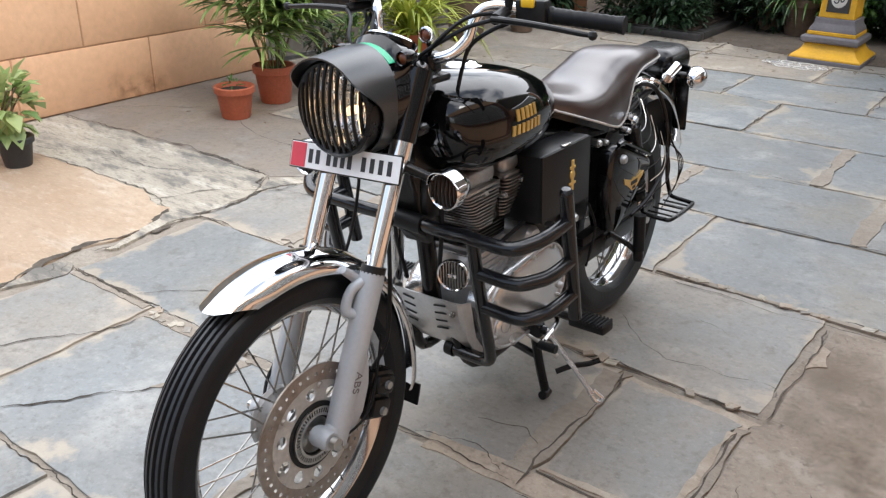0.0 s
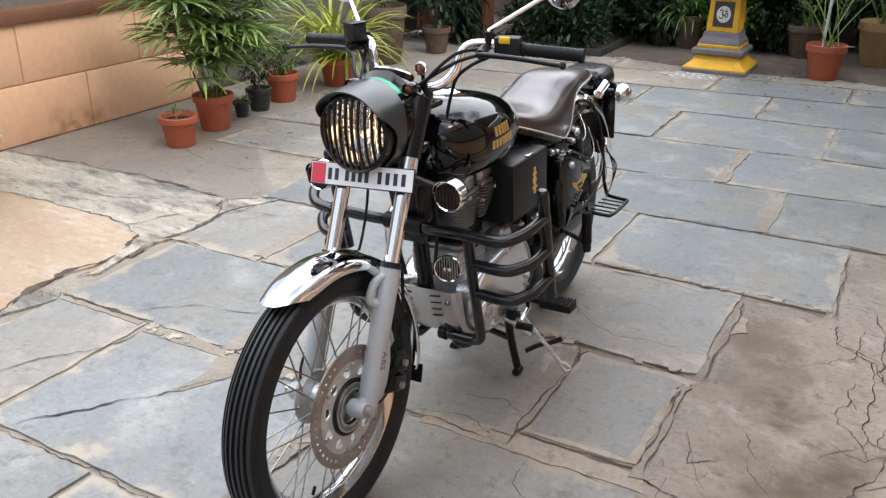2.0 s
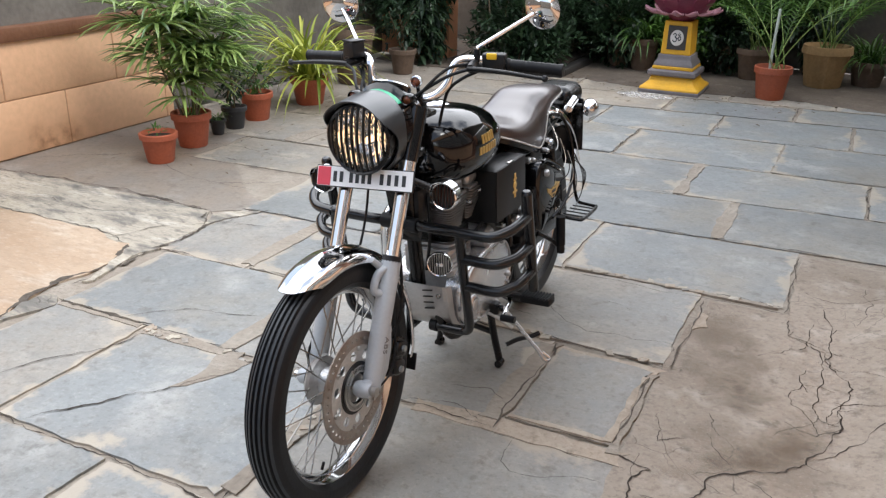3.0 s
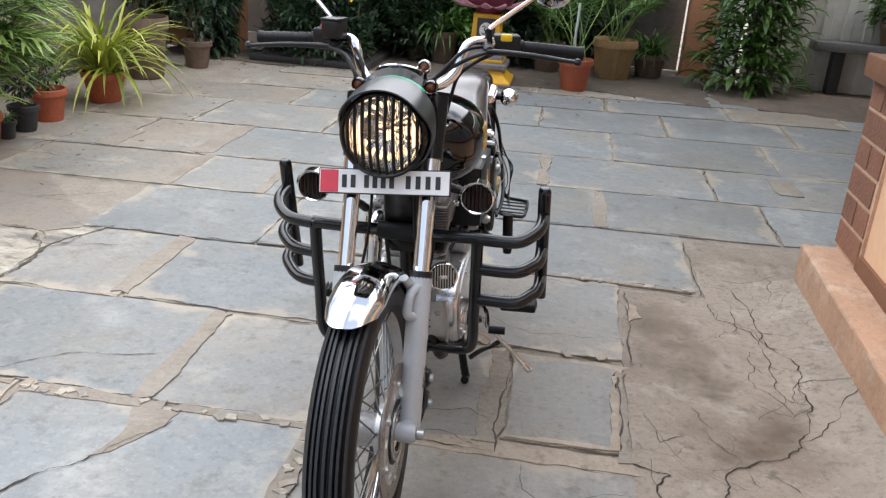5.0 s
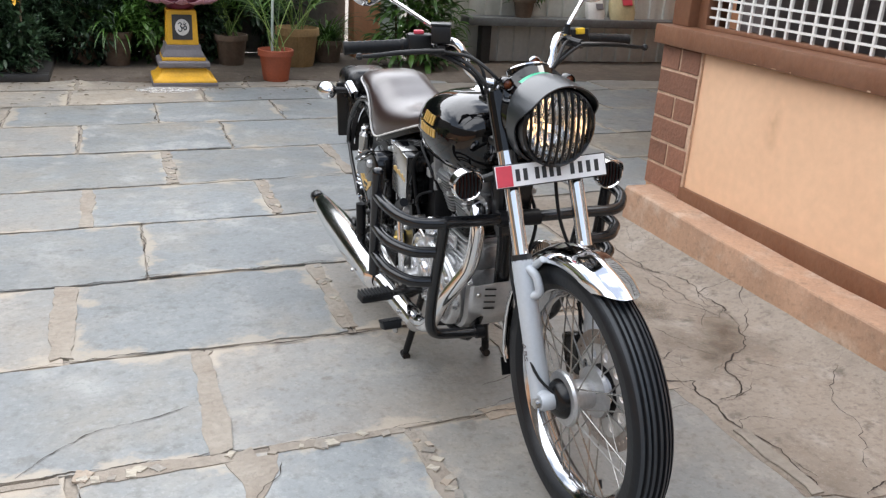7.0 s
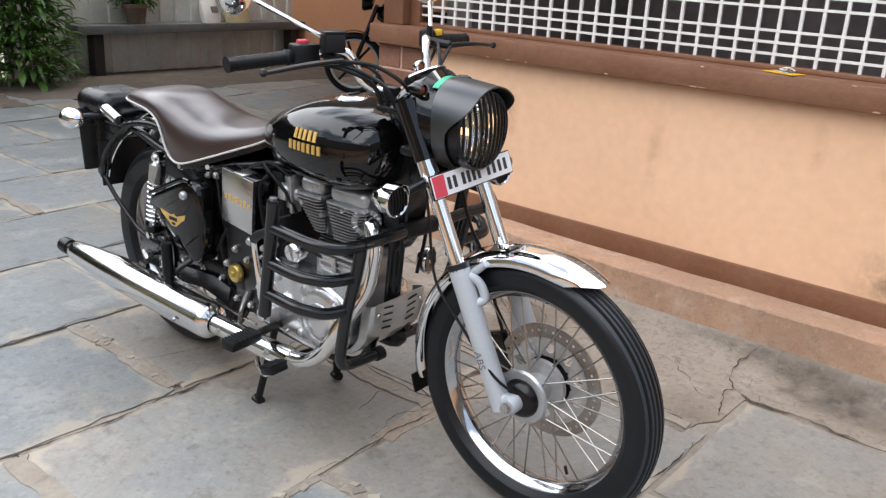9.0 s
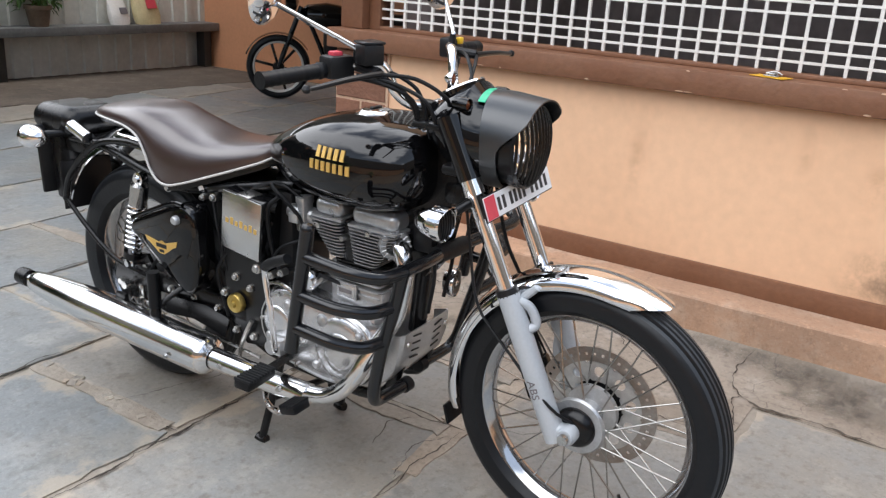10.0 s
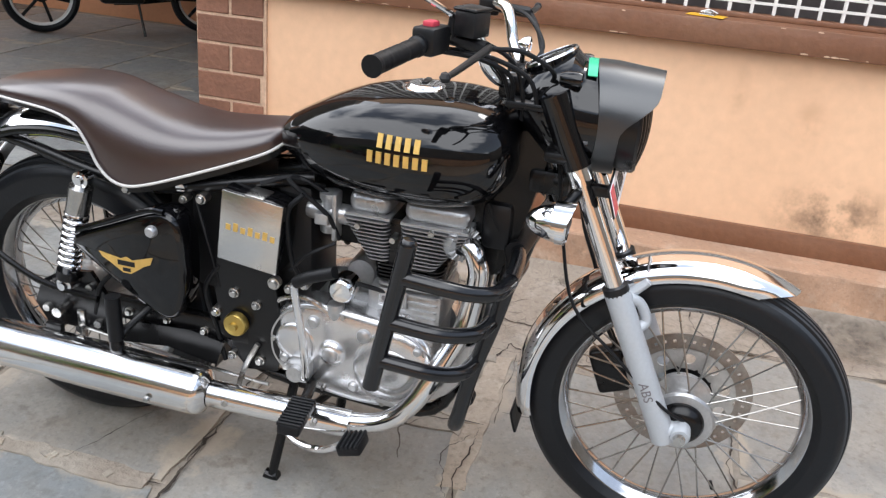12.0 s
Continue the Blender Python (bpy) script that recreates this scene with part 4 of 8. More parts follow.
window_1 = thing("window_1", "white painted square lattice over a dim veranda", "window lattice", kind="structure")
part("window_frame", join(box(1.55, 1.60, 1.79, 1.85, 0.95, 2.3, 0.004), box(1.55, 1.60, -6, 1.79, 2.24, 2.3, 0.004), box(1.55, 1.60, -6, 1.79, 0.95, 0.968, 0.003)), BROWN, window_1)
bar_v = box(-0.006, 0.006, -0.0058, 0.0058, 0.0, 1.28)
me_v = part("lattice_bar", bar_v, WHITE, window_1, smooth=False)
me_v.matrix_basis = Matrix.Translation((1.572, 1.740, 0.962))
for i in range(1, 70):
    shared("lattice_bar", me_v.data, Matrix.Translation((1.572, 1.740 - 0.0723 * i, 0.962)), window_1)
bar_h = part("lattice_rail", box(-0.005, 0.005, -6.0 - 1.79, 0, -0.0045, 0.0045), WHITE, window_1, smooth=False)
bar_h.matrix_basis = Matrix.Translation((1.570, 1.79, 1.0025))
for k in range(1, 31):
    if k % 4 != 3:
        shared("lattice_rail", bar_h.data, Matrix.Translation((1.570, 1.79, 1.0025 + 0.0393 * k)), window_1)

lintel = part("wall_upper", box(1.49, 1.70, -6.0, 2.0, 2.3, 3.0), PEACH)
tagged(lintel, "peach painted wall above the lattice", "wall", kind="structure")
corner_post = part("corner_post", box(1.50, 1.72, 1.85, 1.975, 0.95, 2.3, 0.01), BROWN)
tagged(corner_post, "brown painted post at the corner of the veranda", "post", kind="structure")
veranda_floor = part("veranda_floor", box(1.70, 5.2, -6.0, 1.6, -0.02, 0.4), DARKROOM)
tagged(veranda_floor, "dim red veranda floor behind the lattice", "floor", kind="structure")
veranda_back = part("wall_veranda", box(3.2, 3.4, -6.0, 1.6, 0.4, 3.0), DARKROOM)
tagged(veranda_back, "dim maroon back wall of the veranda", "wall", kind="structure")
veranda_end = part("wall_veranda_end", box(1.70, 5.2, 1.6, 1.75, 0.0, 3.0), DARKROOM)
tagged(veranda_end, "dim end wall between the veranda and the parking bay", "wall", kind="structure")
ceiling = part("ceiling", join(box(1.46, 5.6, -6.2, 2.1, 3.0, 3.15), box(1.25, 5.6, 2.1, 6.0, 2.25, 2.4)), WHITE)
tagged(ceiling, "flat concrete roof over the veranda and parking bay", "ceiling", kind="structure")

# ---- parking bay at the back ----
bay_wall = part("wall_bay", box(5.25, 5.45, 1.6, 7.3, 0.0, 3.0), ORANGE_DEEP)
tagged(bay_wall, "deep orange painted side wall of the parking bay", "wall", kind="structure")
fence = thing("fence", "fence of tall ribbed beige metal sheets with a stone ledge", "fence", kind="structure")
for i in range(18):
    x = 1.93 + i * 0.185
    ring = [(0, 0), (0.10, 0), (0.112, 0.02), (0.172, 0.02), (0.185, 0), (0.185, 0.006), (0.176, 0.026), (0.108, 0.026), (0.096, 0.006), (0, 0.006)]
    bm = slab_shape([(x + a, 7.10 - b) for a, b in ring], 2.4)
    part("sheet", bm, SHEET, fence, smooth=False)
ledge = part("ledge", box(2.5, 5.24, 6.83, 7.07, 0.40, 0.485, 0.006), GREYSTONE)
tagged(ledge, "long grey stone ledge along the metal fence", "ledge", kind="structure")
for i, x in enumerate((2.7, 5.1)):
    part("ledge_support", box(x, x + 0.1, 6.92, 7.05, 0.0, 0.40, 0.004), DARKSTONE, ledge)
pillar_bay = part("pillar_orange", box(1.405, 1.685, 7.25, 7.5, 0.0, 2.8, 0.01), ORANGE_DEEP)
tagged(pillar_bay, "orange painted gate pillar", "pillar", kind="structure")
pillar_pale = part("pillar_pale", box(1.69, 1.925, 7.27, 7.45, 0.0, 2.8, 0.01), PALE)
tagged(pillar_pale, "pale green painted pillar behind a climbing plant", "pillar", kind="structure")

# ---- walls that close the courtyard ----
wall_north = part("wall_north", box(-3.9, 1.40, 7.6, 7.8, 0.0, 3.2), GREYWALL)
tagged(wall_north, "weathered grey compound wall behind the potted plants", "wall", kind="structure")
# The deeper orange stands in for shade from overhanging trees on this wall.
wall_northwest = part("wall_northwest", box(-3.9, -2.75, 6.3, 6.5, 0.0, 2.4), ORANGE_DEEP)
tagged(wall_northwest, "orange wall in the far corner, painted deeper to stand for shade", "wall", kind="structure")
wall_west_far = part("wall_west_far", box(-3.75, -3.52, 3.05, 6.3, 0.0, 2.2), GREYWALL)
tagged(wall_west_far, "weathered grey plastered side wall", "wall", kind="structure")
wall_west = part("wall_west", box(-3.62, -3.358, -5.0, 3.05, 0.0, 0.665), PALEBLOCK)
tagged(wall_west, "low wall of large orange painted blocks", "wall", kind="structure")
for course in range(2):
    y = -5.0 + (0.0 if course else -0.42)
    while y < 3.05:
        a, b = max(-5.0, y + 0.004), min(3.05, y + 0.836)
        part("block", box(-3.62, -3.352, a, b, 0.0 + course * 0.335 + 0.004, course * 0.335 + 0.331, 0.006), ORANGE, wall_west)
        y += 0.84
for y0, y1, z1 in ((0.3, 0.9, 0.22), (1.0, 1.35, 0.14), (1.6, 2.4, 0.20), (-0.8, -0.2, 0.2)):
    bm = bmesh.new()
    bm.faces.new([bm.verts.new(p) for p in ((-3.3505, y0, -0.1), (-3.3505, y1, -0.1), (-3.3505, y1, z1), (-3.3505, y0, z1))])
    bmesh.ops.subdivide_edges(bm, edges=bm.edges[:], cuts=3, use_grid_fill=True)
    part("rust_stain", bm, RUSTY, wall_west, "rusty stain low on the wall", smooth=False)
coping = part("coping", box(-3.66, -3.33, -5.0, 3.08, 0.665, 0.745, 0.006), BROWN)
tagged(coping, "brown painted coping on the low wall", "coping", kind="structure")
# Added out of view, to darken what the black paint and chrome reflect.
west_screen = part("wall_west_upper", box(-3.60, -3.42, -5.0, 3.05, 0.745, 1.9), GREYWALL)
tagged(west_screen, "unseen dark screen added above the low wall for reflections", "wall", kind="structure")
# Out of view too; its height and tone shape the sky reflections.
wall_south = part("wall_south", box(-3.9, 1.5, -5.2, -5.0, 0.0, 2.4), GREYWALL)
tagged(wall_south, "unseen plain wall added to close the courtyard, dark for reflections", "wall", kind="structure")

# ---- the motorcycle: front towards -y, upright axis a little off plumb ----
motorcycle = thing("motorcycle", "black and chrome classic motorcycle with brown seat on its stand", "motorcycle", pose(0.032, 0, 0, 0, -3, 0))
RAKE = 0.46                                   # how far the fork runs back for each metre up

AXLE = 0.018                                  # the front axle


def fork_y(z):
    return 0.056 + (z - 0.322) * RAKE


def add(name, bm, mat, parent=motorcycle, label="", **k):
    return part(name, bm, mat, parent, label, **k)


def mirrored(bm):
    """The same shape on the other side."""
    b = bm.copy()
    bmesh.ops.scale(b, vec=(-1, 1, 1), verts=b.verts)
    bmesh.ops.reverse_faces(b, faces=b.faces)
    return b


# -- wheels --
def tyre_profile(rim, outer, half, ribs):
    mid = (rim + outer) / 2
    pts = [(rim, -half * 0.56), (rim + 0.005, -half * 0.72), (rim + 0.016, -half * 0.92)]
    n = 48
    for i in range(n + 1):
        a = radians(-82 + 164 * i / n)
        r, h = mid + (outer - mid) * math.cos(a), half * math.sin(a) * 1.0
        groove = any(abs(h - g) < half * 0.046 for g in ribs)
        pts.append((r - (0.0055 if groove else 0), h))
    return pts + [(rim + 0.016, half * 0.92), (rim + 0.005, half * 0.72), (rim, half * 0.56)]


def wheel(name, at, outer, bead, half, ribs, hub_parts, spokes=36):
    w = add(name, moved(lathe([(bead + 0.010, -half * 0.52), (bead + 0.008, -half * 0.60), (bead + 0.005, -half * 0.61), (bead + 0.001, -half * 0.55), (bead - 0.004, -half * 0.40), (bead - 0.011, -half * 0.27), (bead - 0.0135, -half * 0.15), (bead - 0.0135, half * 0.15), (bead - 0.011, half * 0.27), (bead - 0.004, half * 0.40), (bead + 0.001, half * 0.55), (bead + 0.005, half * 0.61), (bead + 0.008, half * 0.60), (bead + 0.010, half * 0.52), (bead + 0.004, half * 0.5), (bead - 0.004, half * 0.3), (bead - 0.006, 0), (bead - 0.004, -half * 0.3), (bead + 0.004, -half * 0.5)], 72, True), ALONG_X), RIM, motorcycle, "chrome spoked wheel")
    w.matrix_basis = Matrix.Translation(at)
    tyre = add("tyre", moved(lathe(tyre_profile(bead + 0.004, outer, half, ribs), 96, True), ALONG_X), TREAD, w, "ribbed black tyre", sharp=28)
    tyre.data.materials.append(LIT_TREAD)
    mid = (bead + 0.004 + outer) / 2
    for p in tyre.data.polygons:
        h, r = p.center.x, math.hypot(p.center.y, p.center.z)
        crown = mid + (outer - mid) * math.sqrt(max(0, 1 - (h / half) ** 2))
        # rib tops take the lighter rubber; grooves and sidewalls keep the dark one
        p.material_index = int(abs(h) < half * 0.80 and r > crown - 0.0022)
    kinds = []
    for side in (-1, 1):
        for lean in (-1, 1):
            a, r0, r1 = radians(34) * lean, 0.055, bead - 0.012
            p0 = (side * 0.036, r0 * math.sin(0), r0)
            p1 = (side * 0.010, r1 * math.sin(a * 0.62), r1 * math.cos(a * 0.62))
            kinds.append((side, lean, [p0, p1]))
    per = spokes // 4
    for j, (side, lean, line) in enumerate(kinds):
        first = add("spoke", tube(line, 0.0019, 6, False), SPOKE, w)
        for i in range(1, per):
            shared("spoke", first.data, Matrix.Rotation(2 * math.pi * (i + 0.25 * j) / per, 4, "X"), w)
        first.matrix_basis = Matrix.Rotation(2 * math.pi * 0.25 * j / per, 4, "X")
    for nm, prof, mat in hub_parts:
        add(nm, moved(lathe(prof, 40), ALONG_X), mat, w)
    return w


front_wheel = wheel("front_wheel", (0, AXLE, 0.322), 0.319, 0.241, 0.046, (-0.030, -0.019, -0.0065, 0.0065, 0.019, 0.030), (
    ("hub", [(0, -0.062), (0.022, -0.062), (0.024, -0.052), (0.062, -0.050), (0.066, -0.044), (0.062, -0.036), (0.038, -0.026), (0.034, 0.02), (0.06, 0.03), (0.062, 0.04), (0.03, 0.05), (0, 0.05)], ALLOY),
    ("hub_seal", [(0, -0.074), (0.026, -0.074), (0.038, -0.068), (0.046, -0.055), (0.047, -0.045), (0, -0.045)], SATIN),
    ("axle", [(0, -0.118), (0.011, -0.118), (0.012, -0.108), (0.008, -0.106), (0.008, 0.106), (0.012, 0.108), (0.012, 0.122), (0, 0.124)], STEEL)))


def drilled_disc(r_in, r_out, thick, seg, ring_holes, every):
    """An annulus whose middle ring is pierced."""
    bm = bmesh.new()
    rings = [r_in, r_in + (r_out - r_in) * ring_holes[0], r_in + (r_out - r_in) * ring_holes[1], r_out]
    lay = []
    for h in (0, thick):
        lay.append([[bm.verts.new((r * math.cos(2 * math.pi * k / seg), r * math.sin(2 * math.pi * k / seg), h)) for k in range(seg)] for r in rings])
    open_at = lambda i, k: i == 1 and k % every == 0
    for k in range(seg):
        q = (k + 1) % seg
        for i in range(3):
            if open_at(i, k):
                for a, b in (((i, k), (i, q)), ((i + 1, k), (i + 1, q)), ((i, k), (i + 1, k)), ((i, q), (i + 1, q))):
                    bm.faces.new((lay[0][a[0]][a[1]], lay[0][b[0]][b[1]], lay[1][b[0]][b[1]], lay[1][a[0]][a[1]]))
            else:
                for L in lay:
                    bm.faces.new((L[i][k], L[i][q], L[i + 1][q], L[i + 1][k]))
        for i in (0, 3):
            bm.faces.new((lay[0][i][k], lay[0][i][q], lay[1][i][q], lay[1][i][k]))
    return bm


add("brake_disc", moved(drilled_disc(0.108, 0.142, 0.004, 120, (0.4, 0.6), 3), Matrix.Translation((0.058, 0, 0)) @ ALONG_X), DISC, front_wheel, "drilled steel brake disc", smooth=False)


def holed_disc(r0, r1, thick, count, hole):
    """A flat ring pierced by a circle of round holes."""
    bm, n, rm, half = bmesh.new(), 24, (r0 + r1) / 2, math.pi / count
    for c in range(count):
        mid = 2 * math.pi * c / count
        loops = []
        for h in (0, thick):
            edge, ring = [], []
            for k in range(n):
                t = 2 * math.pi * (k + 0.5) / n
                u, v = math.cos(t), math.sin(t)
                q = 1 / max(abs(u), abs(v))
                r, a = rm + u * q * (r1 - r0) / 2, mid + v * q * half
                edge.append(bm.verts.new((r * math.cos(a), r * math.sin(a), h)))
                r, a = rm + hole * u, mid + hole * v / rm
                ring.append(bm.verts.new((r * math.cos(a), r * math.sin(a), h)))
            loops.append((edge, ring))
        for k in range(n):
            q = (k + 1) % n
            for edge, ring in loops:
                bm.faces.new((edge[k], edge[q], ring[q], ring[k]))
            bm.faces.new((loops[0][1][k], loops[0][1][q], loops[1][1][q], loops[1][1][k]))
    bmesh.ops.remove_doubles(bm, verts=bm.verts, dist=0.00002)
    return bm


add("disc_carrier", moved(holed_disc(0.062, 0.1085, 0.005, 10, 0.0125), Matrix.Translation((0.056, 0, 0)) @ ALONG_X), CARRIER, front_wheel, "steel carrier with round holes", smooth=False)
# Black ring put in for the dark of the gap behind the sensor ring.
add("carrier_gap", moved(lathe([(0.036, 0.0), (0.067, 0.0), (0.067, 0.0015), (0.036, 0.0015)], 48, True), Matrix.Translation((0.0615, 0, 0)) @ ALONG_X), PLASTIC, front_wheel)
add("sensor_ring", moved(drilled_disc(0.040, 0.058, 0.004, 100, (0.3, 0.8), 2), Matrix.Translation((0.064, 0, 0)) @ ALONG_X), STEEL, front_wheel, smooth=False)
for i in range(6):
    a = 2 * math.pi * i / 6 + 0.3
    add("disc_bolt", moved(lathe([(0, 0.006), (0.006, 0.006), (0.007, 0), (0.0, 0)], 8), Matrix.Translation((0.062, 0.10 * math.cos(a), 0.10 * math.sin(a))) @ ALONG_X), STEEL, front_wheel)
add("valve", tube([(0.01, -0.10, -0.19), (0.012, -0.092, -0.172)], 0.004, 8, False), RUBBER, front_wheel)

rear_wheel = wheel("rear_wheel", (-0.016, 1.378, 0.331), 0.330, 0.2286, 0.058, (-0.038, -0.022, 0, 0.022, 0.038), (
    ("drum", [(0, -0.075), (0.05, -0.075), (0.082, -0.06), (0.085, -0.02), (0.085, 0.04), (0.06, 0.05), (0, 0.05)], ALLOY),
    ("axle", [(0, -0.145), (0.012, -0.145), (0.013, -0.128), (0.009, -0.126), (0.009, 0.126), (0.013, 0.128), (0.013, 0.14), (0, 0.142)], STEEL)))
for k in range(72):
    a = 2 * math.pi * k / 72
    if k == 0:
        lug = add("tread_lug", box(-0.046, -0.030, -0.008, 0.008, 0.298, 0.3105, 0.002, 1), RUBBER, rear_wheel, smooth=False)
        lug2 = add("tread_lug", box(0.030, 0.046, -0.008, 0.008, 0.298, 0.3105, 0.002, 1), RUBBER, rear_wheel, smooth=False)
    else:
        shared("tread_lug", lug.data, Matrix.Rotation(a, 4, "X"), rear_wheel)
        shared("tread_lug", lug2.data, Matrix.Rotation(a + 0.04, 4, "X"), rear_wheel)

# -- fork --
FX = 0.083
for s in (1, -1):
    lower = tube([(s * FX, fork_y(z), z) for z in (0.298, 0.34, 0.45, 0.56, 0.60)], 0.0245, 20, False)
    lug = tube([(s * FX, fork_y(0.318) + 0.004, 0.322), (s * FX, 0.04, 0.322), (s * FX, AXLE, 0.322)], 0.019, 14, False)
    boss = moved(lathe([(0, -0.022), (0.017, -0.022), (0.021, -0.014), (0.021, 0.014), (0.017, 0.022), (0, 0.022)], 18), Matrix.Translation((s * FX, AXLE, 0.322)) @ ALONG_X)
    leg = add("fork_leg", join(lower, lug, boss), SILVER, motorcycle, "silver painted fork slider with chrome tube")
    add("dust_seal", tube([(s * FX, fork_y(0.598), 0.598), (s * FX, fork_y(0.612), 0.612)], 0.0245, 18, False), PLASTIC, leg)
    add("fork_tube", tube([(s * FX, fork_y(z), z) for z in (0.605, 0.81)], 0.0178, 20, False), CHROME, leg)
    add("fork_ring", tube([(s * FX, fork_y(z), z) for z in (0.80, 0.832)], 0.0225, 20, False), CHROME, leg)
    add("fork_cover", tube([(s * FX, fork_y(z), z) for z in (0.83, 0.955)], (0.0265, 0.029), 20, False), BLACK, leg)
    add("fender_lug", tube([(s * 0.080, fork_y(0.585) - 0.018, 0.590), (s * 0.070, fork_y(0.575) - 0.032, 0.580), (s * 0.066, fork_y(0.555) - 0.036, 0.560), (s * 0.067, fork_y(0.535) - 0.032, 0.540), (s * 0.080, fork_y(0.53) - 0.018, 0.530)], 0.0105, 12), SILVER, leg)
    add("fender_bracket", tube([(s * 0.072, fork_y(0.55) - 0.012, 0.535), (s * 0.066, fork_y(0.6) - 0.02, 0.58), (s * 0.058, 0.13, 0.62)], (0.013, 0.008), 10), SILVER, leg)
# lettering on the right slider
txt = bpy.data.curves.new("lettering", "FONT")
txt.body, txt.size, txt.extrude = "ABS", 0.026, 0.0006
txt_ob = new("lettering", txt)
lettering = bpy.data.meshes.new_from_object(txt_ob.evaluated_get(bpy.context.evaluated_depsgraph_get()))
bpy.data.objects.remove(txt_ob)
lettering.materials.append(GREYPAINT)
for s in (1, -1):
    ax = Vector((0, RAKE, 1)).normalized() * -1
    nrm = Vector((s, 0, 0))
    up = nrm.cross(ax)
    m = Matrix(((ax.x, up.x, nrm.x, s * (FX + 0.0242)), (ax.y, up.y, nrm.y, fork_y(0.43)), (ax.z, up.z, nrm.z, 0.43), (0, 0, 0, 1)))
    m.translation -= up * 0.009
    shared("lettering", lettering, m, motorcycle)

caliper = add("brake_caliper", moved(join(box(0.046, 0.088, -0.036, 0.036, -0.052, 0.052, 0.010), box(0.084, 0.100, -0.026, 0.026, -0.044, -0.004, 0.008), box(0.084, 0.100, -0.026, 0.026, 0.004, 0.044, 0.008), box(0.060, 0.080, -0.060, -0.030, -0.030, 0.030, 0.006)), Matrix.Translation((0.006, 0.172, 0.338)) @ Matrix.Rotation(radians(-22), 4, "X")), SATIN, motorcycle, "black brake caliper")
add("caliper_bracket", loft([[Vector((x, fork_y(z) + d, z)) for x, d in ((0.066, 0.0), (0.098, 0.0), (0.098, reach), (0.066, reach))] for z, reach in ((0.30, 0.030), (0.335, 0.052), (0.385, 0.050), (0.43, 0.034), (0.47, 0.012))]), SILVER, caliper, "silver caliper bracket", smooth=False)
for z in (0.312, 0.362):
    add("caliper_bolt", moved(lathe([(0, 0.008), (0.008, 0.008), (0.009, 0), (0, 0)], 10), Matrix.Translation((0.105, 0.172 + (z - 0.338) * 0.4, z)) @ ALONG_X), STEEL, caliper)
add("brake_hose", tube([(0.075, 0.165, 0.385), (0.09, 0.205, 0.45), (0.08, 0.235, 0.56), (0.055, 0.27, 0.66), (0.05, 0.30, 0.78), (0.06, 0.34, 0.88)], 0.0045, 8), RUBBER)
add("sensor_cable", tube([(0.086, 0.02, 0.322), (0.10, 0.06, 0.31), (0.105, 0.12, 0.33), (0.095, 0.16, 0.38), (0.08, 0.2, 0.46)], 0.0028, 6), RUBBER)
add("speedometer_cable", tube([(-0.06, 0.0, 0.33), (-0.10, 0.06, 0.38), (-0.09, 0.17, 0.47), (-0.075, 0.26, 0.55), (-0.055, 0.3, 0.68), (-0.05, 0.33, 0.86)], 0.0035, 8), RUBBER)


# -- front fender --
def fender(mat, centre, r, half, drop, a0, a1, name, label, lip=0.006, bead=0.004, steps=48, tip=0.0):
    rings = []
    n = 18
    for i in range(steps + 1):
        at = lambda u: radians(a0 + tip * (0.5 - 1.4 * u * u) + (a1 - a0 - tip * (0.5 - 1.4 * u * u)) * i / steps)
        end = min(1, i / 4 + 0.35, (steps - i) / 3 + 0.5)
        outer, inner = [], []
        for k in range(n + 1):
            u = -1 + 2 * k / n
            rr = r - drop * abs(u) ** 2.6 * 1.0 + bead * math.exp(-(u / 0.16) ** 2)
            x = half * math.sin(u * math.pi / 2 * 0.93) * (0.8 + 0.2 * min(1, end))
            a = at(u)
            outer.append(Vector((x, centre[0] + rr * math.cos(a), centre[1] + rr * math.sin(a))))
            ri = rr - 0.003
            inner.append(Vector((x * 0.965, centre[0] + ri * math.cos(a), centre[1] + ri * math.sin(a))))
        rings.append(outer + inner[::-1])
    return add(name, loft(rings), mat, motorcycle, label, sharp=50)


front_fender = fender(CHROME, (AXLE, 0.327), 0.341, 0.056, 0.034, 114, -13, "front_fender", "polished chrome front mudguard", tip=8)
flap = []
for a in range(-12, -21, -2):
    t = radians(a)
    flap.append([Vector((x, AXLE + 0.35 * math.cos(t), 0.322 + 0.35 * math.sin(t))) for x in (-0.045, 0.045)] + [Vector((x, AXLE + 0.345 * math.cos(t), 0.322 + 0.345 * math.sin(t))) for x in (0.045, -0.045)])
add("mud_flap", loft(flap), RUBBER, front_fender)

# -- headlight --
HY, HZ = 0.199, 0.901
headlight = add("headlight", join(
    loft([[Vector((rx * math.cos(2 * math.pi * k / 40), y, zc + rz * math.sin(2 * math.pi * k / 40))) for k in range(40)] for y, rx, rz, zc in ((0.205, 0.086, 0.086, HZ), (0.235, 0.091, 0.091, HZ), (0.28, 0.096, 0.095, HZ + 0.002), (0.306, 0.097, 0.0965, 0.9045), (0.324, 0.099, 0.108, 0.911), (0.345, 0.098, 0.100, 0.914), (0.370, 0.094, 0.081, 0.919), (0.395, 0.086, 0.058, 0.923), (0.41, 0.07, 0.040, 0.925))], caps=False),
    loft([[Vector((rx * math.cos(2 * math.pi * k / 40), y, zc + rz * math.sin(2 * math.pi * k / 40))) for k in range(40)] for y, rx, rz, zc in ((0.409, 0.07, 0.040, 0.925), (0.411, 0.001, 0.001, 0.925))], caps=False)),
    BLACK, motorcycle, "large black headlight with barred grille and peaked cover")
band = []
